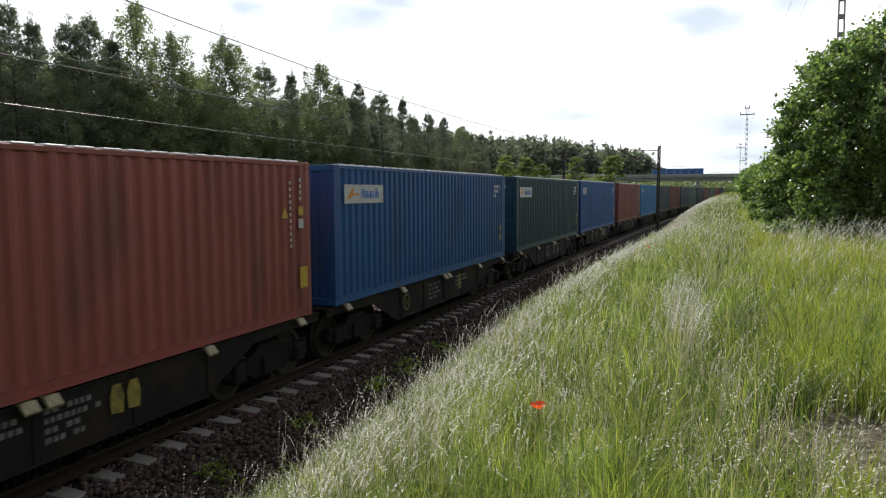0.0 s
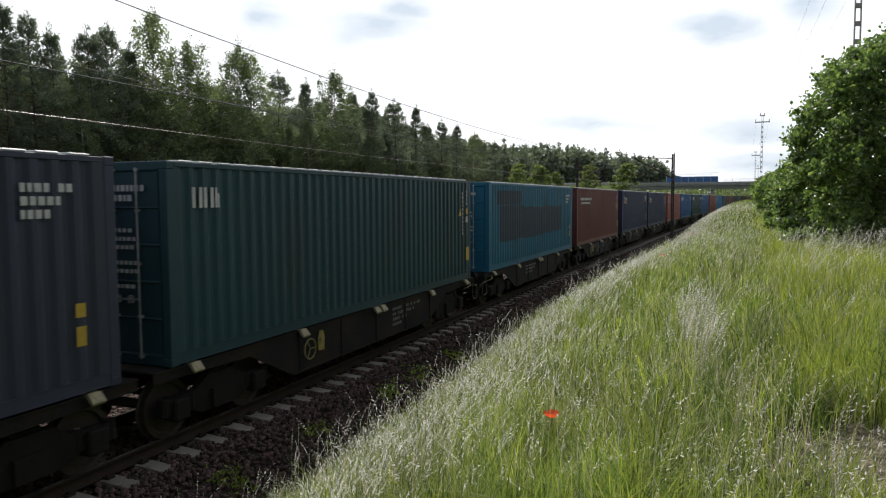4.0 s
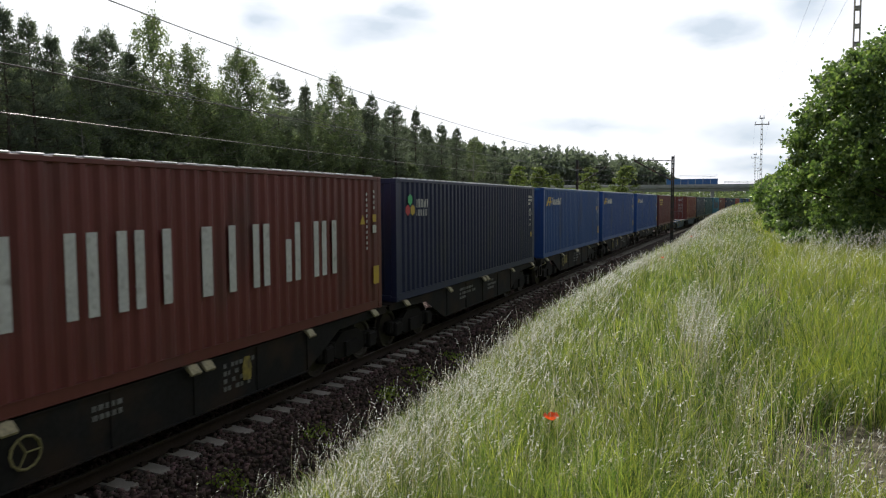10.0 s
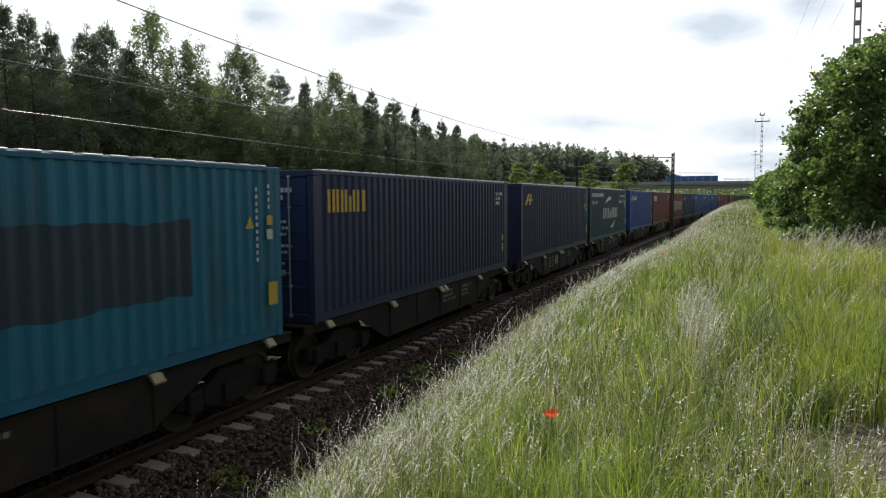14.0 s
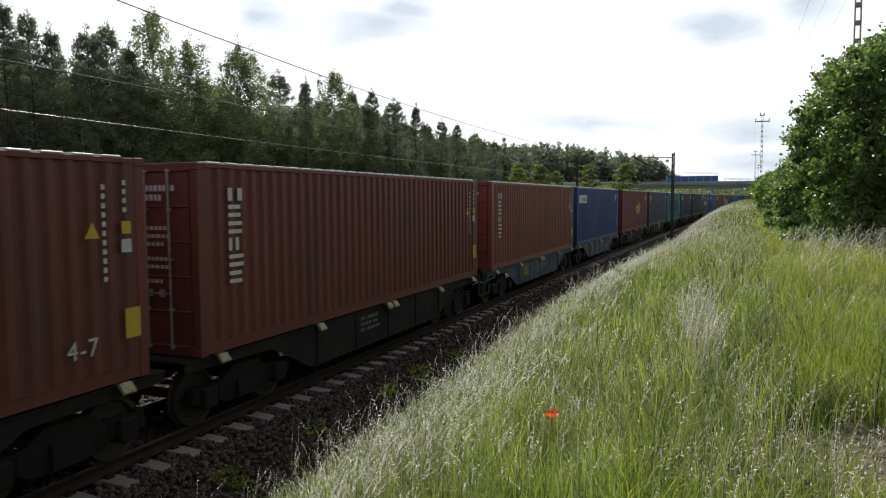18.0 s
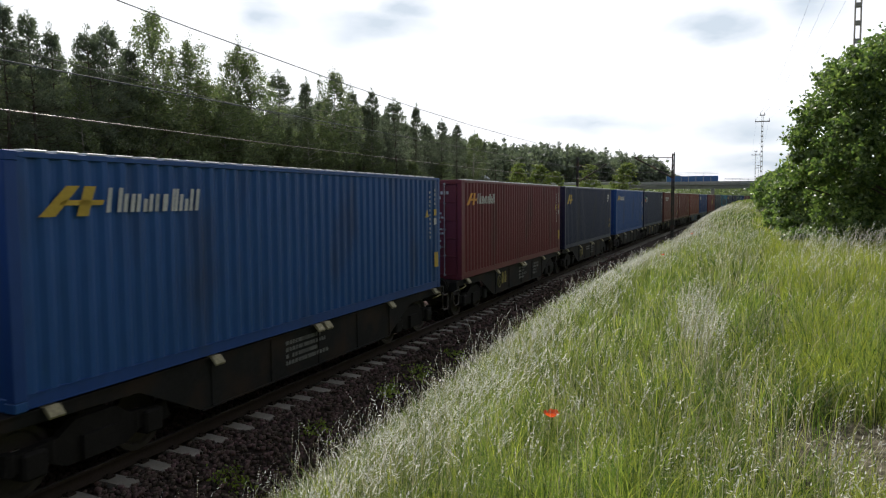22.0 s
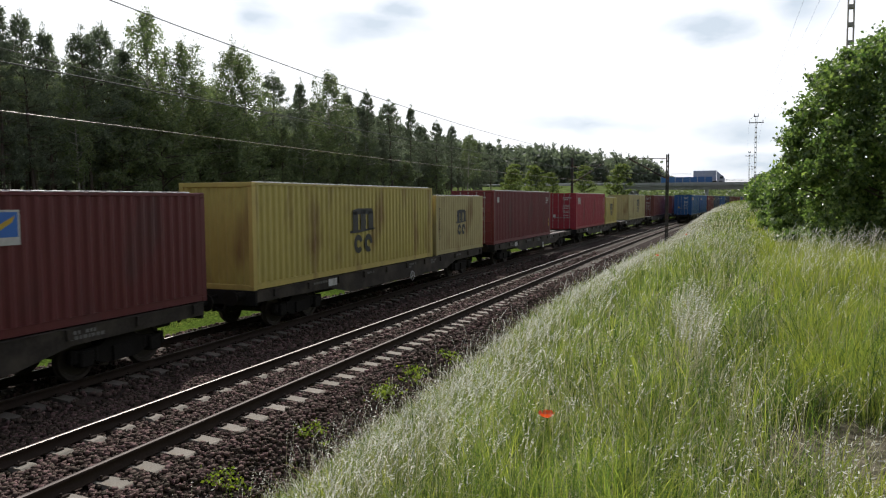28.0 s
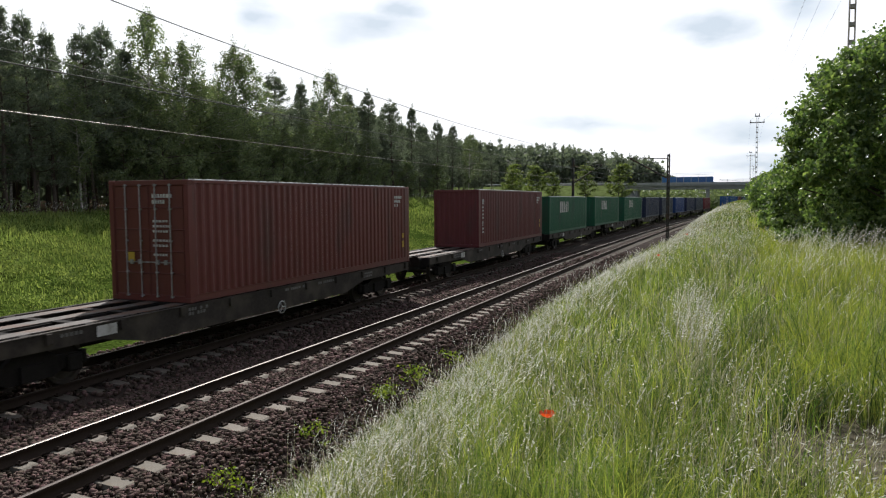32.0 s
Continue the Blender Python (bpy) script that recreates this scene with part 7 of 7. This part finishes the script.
# ================= overhead line =================
MAST = material("painted_mast_steel", (0.03, 0.028, 0.026), rough=0.75, spread=0.3, grain=20, dirt=RUST, dirt_amount=0.4, bump=0.1)
WIRE = material("glint_copper_wire", (0.24, 0.22, 0.2), rough=0.45, metal=0.8, spread=0.15, bump=0)
DULL_WIRE = material("dim_wire", (0.1, 0.1, 0.095), rough=0.7, metal=0.3, spread=0.15, bump=0)
CERAMIC = material("brown_insulator", (0.16, 0.09, 0.06), rough=0.3, spread=0.1, bump=0)
BLUE_PANEL = material("blue_barrier_panel", (0.04, 0.13, 0.36), rough=0.45, spread=0.12, grain=6, vary=0.12, bump=0.03)
GREY_PANEL = material("grey_van_paint", (0.62, 0.63, 0.65), rough=0.4, spread=0.08, grain=3, bump=0)
TARP = material("bluish_grey_truck_box", (0.34, 0.36, 0.48), rough=0.5, spread=0.1, grain=4, bump=0.05)
GLASS = material("dark_vehicle_glass", (0.02, 0.025, 0.03), rough=0.1, spread=0.1, bump=0)
TYRE = material("tyre_rubber", (0.02, 0.02, 0.02), rough=0.9, spread=0.2, bump=0.1)
POLE_CONCRETE = material("mast_concrete", (0.34, 0.31, 0.28), rough=0.9, spread=0.2, grain=12, bump=0.2)


def catenary_mast(x, y, top, arm_to, name_side):
    """A two-channel steel mast with battens and a hinged bracket arm over its track."""
    z0 = ground_z(x, y) - 0.3
    m = empty("catenary_mast", "dark steel overhead-line mast with a bracket arm", "mast", "masts of the overhead line")
    m.matrix_basis = pose(x, y, z0, 0, 0, heading(y))
    h = top - z0
    for s in (-1, 1):
        bm = bmesh.new()
        prism(bm, [(s * 0.125, -0.09), (s * 0.125, 0.09), (s * 0.02, 0.09), (s * 0.02, 0.075), (s * 0.11, 0.075), (s * 0.11, -0.075), (s * 0.02, -0.075), (s * 0.02, -0.09)], 0, h, "z")
        part("channel", bm, MAST, m)
    bm = bmesh.new()
    k = 0.5
    i = 0
    while k < h - 0.3:
        for q in (-0.088, 0.08):
            prism(bm, [(-0.13, k), (-0.09, k), (0.13, k + 0.45), (0.09, k + 0.45)] if i % 2 else [(0.13, k), (0.09, k), (-0.13, k + 0.45), (-0.09, k + 0.45)], q, q + 0.008, "y")
        k += 0.45
        i += 1
    part("lattice_batten", bm, MAST, m)
    bm = bmesh.new()
    soft_box(bm, -0.35, -0.35, -0.2, 0.35, 0.35, 0.35, 0.04)
    part("footing", bm, POLE_CONCRETE, m)
    reach = arm_to - x
    s = 1 if reach > 0 else -1
    zc = 5.3 - z0
    bm = bmesh.new()
    rod(bm, (s * 0.14, 0, zc - 0.1), (reach, 0, zc + 1.6), 0.06)
    rod(bm, (s * 0.14, 0, zc + 1.5), (reach, 0, zc + 1.65), 0.035)
    rod(bm, (s * 0.8, 0, zc + 0.3), (reach + s * 0.3, 0, zc + 0.35), 0.022)
    rod(bm, (reach + s * 0.3, 0, zc + 0.35), (reach, 0, zc + 0.02), 0.014)
    part("bracket_arm", bm, MAST, m)
    for a in ((s * 0.25, 0, zc - 0.05), (s * 0.25, 0, zc + 1.5)):
        bm = bmesh.new()
        for q in range(4):
            rod(bm, (a[0] + s * 0.07 * q, 0, a[2] + 0.06 * q * (a[2] < zc)), (a[0] + s * (0.07 * q + 0.03), 0, a[2] + 0.06 * q * (a[2] < zc) + 0.02), 0.07, 0.05, 10)
        part("insulator", bm, CERAMIC, m)


SPAN = [-78.0, -8.0, 62.0, 130.0, 196.0]
for i, y in enumerate(SPAN[1:]):
    if y < 100:
        catenary_mast(TRACK_NEAR + bend(y) + 3.15, y, 7.15, TRACK_NEAR + bend(y), "near")
    yl = y + 11
    if y > 100:
        continue
    catenary_mast(TRACK_FAR + bend(yl) - 2.95, yl, 7.7, TRACK_FAR + bend(yl), "far")


def wire(name, pts, r, label):
    cu = bpy.data.curves.new(name, "CURVE")
    cu.dimensions, cu.bevel_depth, cu.bevel_resolution = "3D", r, 1
    sp = cu.splines.new("POLY")
    sp.points.add(len(pts) - 1)
    for p, q in zip(sp.points, pts):
        p.co = (*q, 1)
    # the sun's glint on the far contact wire is put into its brighter metal
    cu.materials.append(WIRE if name == "contact_wire" and pts[0][0] < -10 else DULL_WIRE)
    return tagged(new(name, cu), label, "wire", "wires of the overhead line")


def overhead(centre, contact_z, messenger_low, shift, rise):
    span = [s + shift for s in SPAN]
    con, mes = [], []
    for a, b in zip(span, span[1:]):
        for k in range(16):
            f = k / 16
            y = a + (b - a) * f
            x = centre + bend(y) + 0.2 * (1 - abs(2 * f - 1)) * (1 if a < 0 else -1)
            con.append((x, y, contact_z - 0.12 * (1 - (2 * f - 1) ** 2)))
            mes.append((x * 1.0, y, messenger_low + rise * (2 * f - 1) ** 2))
    wire("contact_wire", con, 0.009, "taut copper contact wire over the track")
    wire("messenger_wire", mes, 0.0085, "sagging messenger wire over the track")
    for a, b in zip(span[:3], span[1:4]):
        for k in range(1, 5):
            f = k / 5
            y = a + (b - a) * f
            x = centre + bend(y) + 0.2 * (1 - abs(2 * f - 1)) * (1 if a < 0 else -1)
            wire("dropper_wire", [(x, y, contact_z - 0.12 * (1 - (2 * f - 1) ** 2)), (x, y, messenger_low + rise * (2 * f - 1) ** 2)], 0.0035, "thin vertical dropper wire")


overhead(TRACK_NEAR, 5.28, 5.93, 0.0, 1.5)
overhead(TRACK_FAR, 5.25, 5.8, 11.0, 0.9)


# ================= power line beside the verge =================
def lattice_pole(x, y, top, label):
    z0 = ground_z(x, y) - 0.3
    h = top - z0
    p = empty("power_pole", label, "power pole", "poles of the power line")
    p.matrix_basis = pose(x, y, z0)
    for s in (-1, 1):
        bm = bmesh.new()
        prism(bm, [(s * 0.14, -0.07), (s * 0.14, 0.07), (s * 0.09, 0.07), (s * 0.09, -0.07)], 0, h, "z")
        for v in bm.verts:
            if v.co.z > 1:
                v.co.x *= 0.72
        part("post", bm, POLE_CONCRETE, p)
    k = 0.6
    rung = shared(("rung",), lambda b: soft_box(b, -0.1, -0.08, 0, 0.1, 0.08, 0.16, 0.02))
    while k < h - 0.5:
        piece("rung", rung, POLE_CONCRETE, p, pose(0, 0, k))
        k += 0.62
    for z, w in ((h - 0.9, 0.85), (h - 0.12, 0.3)):
        bm = bmesh.new()
        soft_box(bm, -w, -0.05, z, w, 0.05, z + 0.12, 0.01)
        part("cross_arm", bm, MAST, p)
        for s in (-1, 1):
            bm = bmesh.new()
            rod(bm, (s * (w - 0.08), 0, z + 0.1), (s * (w - 0.08), 0, z + 0.42), 0.05, 0.03, 8)
            part("insulator", bm, CERAMIC, p)


POLES = [(4.1, 29.0, 13.4), (3.8, 98.0, 13.8), (5.6, 176.0, 13.9), (9.0, 255.0, 14.0)]
for px_, py_, pz_ in POLES:
    lattice_pole(px_, py_, pz_, "slender concrete ladder pole with a cross arm")
for (x0, y0, z0), (x1, y1, z1) in zip([(4.4, -45.0, 13.2)] + POLES, POLES):
    for off, up in ((-0.77, -0.5), (0.77, -0.5), (0.22, 0.3)):
        wire("power_line", [(x0 + off + (x1 - x0) * k / 14, y0 + (y1 - y0) * k / 14, z0 + up + (z1 - z0) * k / 14 - 1.1 * (1 - (k / 7 - 1) ** 2)) for k in range(15)], 0.0045, "thin sagging power line")


# ================= road bridge =================
BY = 220.0


def build_bridge():
    b = empty("road_bridge", "grey concrete road bridge with a blue barrier", "bridge", kind="structure")
    bm = bmesh.new()
    prism(bm, [(BY - 5.0, 7.55), (BY - 5.0, 7.1), (BY - 4.2, 7.0), (BY - 4.0, 6.15), (BY + 4.0, 6.15), (BY + 4.2, 7.0), (BY + 5.0, 7.1), (BY + 5.0, 7.55)], -28.0, 34.0, "x")
    part("deck", bm, BRIDGE_CONCRETE, b)
    for s in (-1, 1):
        bm = bmesh.new()
        soft_box(bm, -60.0, BY + s * 5.0 - 0.2, 7.5, 34.0, BY + s * 5.0 + 0.2, 8.15, 0.03)
        part("parapet", bm, BRIDGE_CONCRETE, b)
    bm = bmesh.new()
    box(bm, -60, BY - 4.8, 7.55, 34, BY + 4.8, 7.62)
    part("carriageway", bm, material("bridge_asphalt", (0.06, 0.06, 0.06), rough=0.9, spread=0.2, grain=20), b)
    for x in (-4.15, -24.0, 16.0):
        for y in (BY - 2.6, BY + 2.6):
            bm = bmesh.new()
            soft_box(bm, x - 0.42, y - 0.6, -1.2, x + 0.42, y + 0.6, 5.9, 0.06)
            part("pier", bm, BRIDGE_CONCRETE, b)
        bm = bmesh.new()
        soft_box(bm, x - 0.5, BY - 3.9, 5.7, x + 0.5, BY + 3.9, 6.2, 0.05)
        part("pier_cap", bm, BRIDGE_CONCRETE, b)
    # tubular rail on the parapet
    for z in (8.5, 8.85):
        bm = bmesh.new()
        rod(bm, (-1.0, BY - 5.0, z), (34, BY - 5.0, z), 0.05, sides=6)
        part("rail", bm, GALV, b)
    for i in range(18):
        bm = bmesh.new()
        box(bm, -1.0 + 2 * i, BY - 5.04, 8.1, -0.92 + 2 * i, BY - 4.96, 8.88)
        part("rail_post", bm, GALV, b)
    # blue barrier: panels between posts, with a light railing above
    panel = shared(("barrier_panel",), lambda q: (box(q, 0.03, -0.05, 0, 1.95, 0.05, 1.6), [box(q, 0.03, -0.075, 0.12 + 0.3 * i, 1.95, -0.045, 0.26 + 0.3 * i) for i in range(5)]))
    post = shared(("barrier_post",), lambda q: (box(q, -0.06, -0.1, 0, 0.06, 0.1, 1.7), box(q, -0.02, -0.02, 1.7, 0.02, 0.02, 2.6)))
    for i in range(7):
        x = -16.6 + 2.0 * i
        piece("barrier_panel", panel, BLUE_PANEL, b, pose(x, BY - 5.0, 8.1))
        piece("barrier_post", post, GALV, b, pose(x, BY - 5.0, 8.1))
    bm = bmesh.new()
    rod(bm, (-16.6, BY - 5.0, 10.7), (-2.6, BY - 5.0, 10.7), 0.03, sides=6)
    rod(bm, (-16.6, BY - 5.0, 10.3), (-2.6, BY - 5.0, 10.3), 0.03, sides=6)
    part("barrier_rail", bm, GALV, b)
    # abutment with its sloping stone face
    bm = bmesh.new()
    prism(bm, [(-28.0, 7.2), (-27.0, 7.2), (-20.5, 0.0), (-20.5, -1.0), (-28.0, -1.0)], BY - 6.2, BY + 6.2, "y")
    part("abutment", bm, BRIDGE_CONCRETE, b)
    # embankments of the road on both sides
    for name, x0, x1 in (("road_embankment", -420.0, -27.0), ("road_embankment", 33.0, 240.0)):
        v = []
        n = 30
        for i in range(n + 1):
            x = x0 + (x1 - x0) * i / n
            drop = 0.0
            for dy, z in ((-19, 1.6), (-6.0, 7.6 - drop), (6.0, 7.6 - drop), (19, 1.6)):
                v.append((x, BY + dy, z))
        f = [(4 * i + k, 4 * i + k + 1, 4 * i + 5 + k, 4 * i + 4 + k) for i in range(n) for k in range(3)]
        tagged(new(name, fast_mesh(name, v, f, (MATS["bank_grass_blade"],))), "grassy road embankment beside the bridge", "embankment", kind="structure")
    # crash barrier along the left approach
    g = empty("crash_barrier", "galvanised steel crash barrier along the road", "barrier")
    for i in range(22):
        x = -28.5 - 4 * i
        bm = bmesh.new()
        box(bm, x - 0.06, BY - 5.5, 7.2, x + 0.06, BY - 5.38, 8.3)
        part("barrier_post", bm, GALV, g)
    bm = bmesh.new()
    prism(bm, [(BY - 5.56, 8.0), (BY - 5.5, 8.04), (BY - 5.5, 8.15), (BY - 5.54, 8.17), (BY - 5.5, 8.19), (BY - 5.5, 8.3), (BY - 5.56, 8.34), (BY - 5.62, 8.28), (BY - 5.58, 8.17), (BY - 5.62, 8.06)], -116, -28, "x")
    part("guard_rail", bm, GALV, g)


build_bridge()


def road_truck():
    """A box truck on the bridge; its nose points to +x."""
    t = empty("box_truck", "box truck with a bluish grey body on the bridge", "truck")
    bm = bmesh.new()
    soft_box(bm, -3.1, -1.2, 1.0, 3.1, 1.2, 3.85, 0.05)
    part("cargo_box", bm, TARP, t)
    bm = bmesh.new()
    prism(bm, [(3.2, 0.6), (5.3, 0.6), (5.35, 1.5), (4.9, 2.3), (4.3, 2.7), (3.2, 3.7)], -1.15, 1.15, "y")
    part("cab", bm, TARP, t, "pale sloping cab with a roof fairing")
    bm = bmesh.new()
    prism(bm, [(5.34, 1.52), (5.36, 1.52), (4.94, 2.3), (4.9, 2.3)], -1.0, 1.0, "y")
    for s in (-1, 1):
        box(bm, 4.0, s * 1.16 - 0.005, 1.5, 4.85, s * 1.16 + 0.005, 2.15)
    part("window", bm, GLASS, t)
    bm = bmesh.new()
    box(bm, -3.0, -0.45, 0.6, 4.0, 0.45, 0.95)
    part("chassis", bm, BOGIE, t)
    for x in (-1.9, 4.3):
        for s in (-1, 1):
            bm = bmesh.new()
            rod(bm, (x, s * 0.85, 0.5), (x, s * 1.15, 0.5), 0.5, sides=16)
            part("wheel", bm, TYRE, t)
    return t


def white_van():
    """A white panel van; its nose points to +x."""
    t = empty("panel_van", "white panel van on the road beside the bridge", "van")
    bm = bmesh.new()
    prism(bm, [(-2.9, 0.45), (2.9, 0.45), (2.95, 1.1), (2.1, 1.45), (1.3, 2.35), (0.9, 2.55), (-2.7, 2.6), (-2.9, 2.4)], -1.0, 1.0, "y")
    part("body", bm, GREY_PANEL, t)
    bm = bmesh.new()
    prism(bm, [(2.1, 1.48), (2.12, 1.47), (1.34, 2.34), (1.3, 2.34)], -0.85, 0.85, "y")
    for s in (-1, 1):
        box(bm, 0.9, s * 1.005 - 0.004, 1.45, 1.7, s * 1.005 + 0.004, 2.05)
    part("window", bm, GLASS, t)
    for x in (-1.7, 1.8):
        for s in (-1, 1):
            bm = bmesh.new()
            rod(bm, (x, s * 0.75, 0.36), (x, s * 1.0, 0.36), 0.36, sides=16)
            part("wheel", bm, TYRE, t)
    return t


TRUCK, VAN = road_truck(), white_van()


# ================= what moves =================
def motions():
    for thing, centre, z, s, place in MOVERS:
        rows_ = []
        for i in range(17):
            t = 2.0 * i
            y = place(s, t)
            rows_.append((t, pose(centre + bend(y), y, z, 0, 0, heading(y))))
        walk(thing, rows_)
    # the truck crosses the bridge between 26 and 31 s, the van runs up the left approach before it
    walk(TRUCK, [(t, pose(-4.7 + 11.9 * (t - 28.0), BY - 2.2, 7.62)) for t in (0.0, 8.0, 16.0, 24.0, 28.0, 32.0)])
    walk(VAN, [(t, pose(-31.0 + 14.0 * (t - 25.0), BY - 2.2, 7.62)) for t in (0.0, 8.0, 16.0, 24.0, 28.0, 32.0)])


motions()
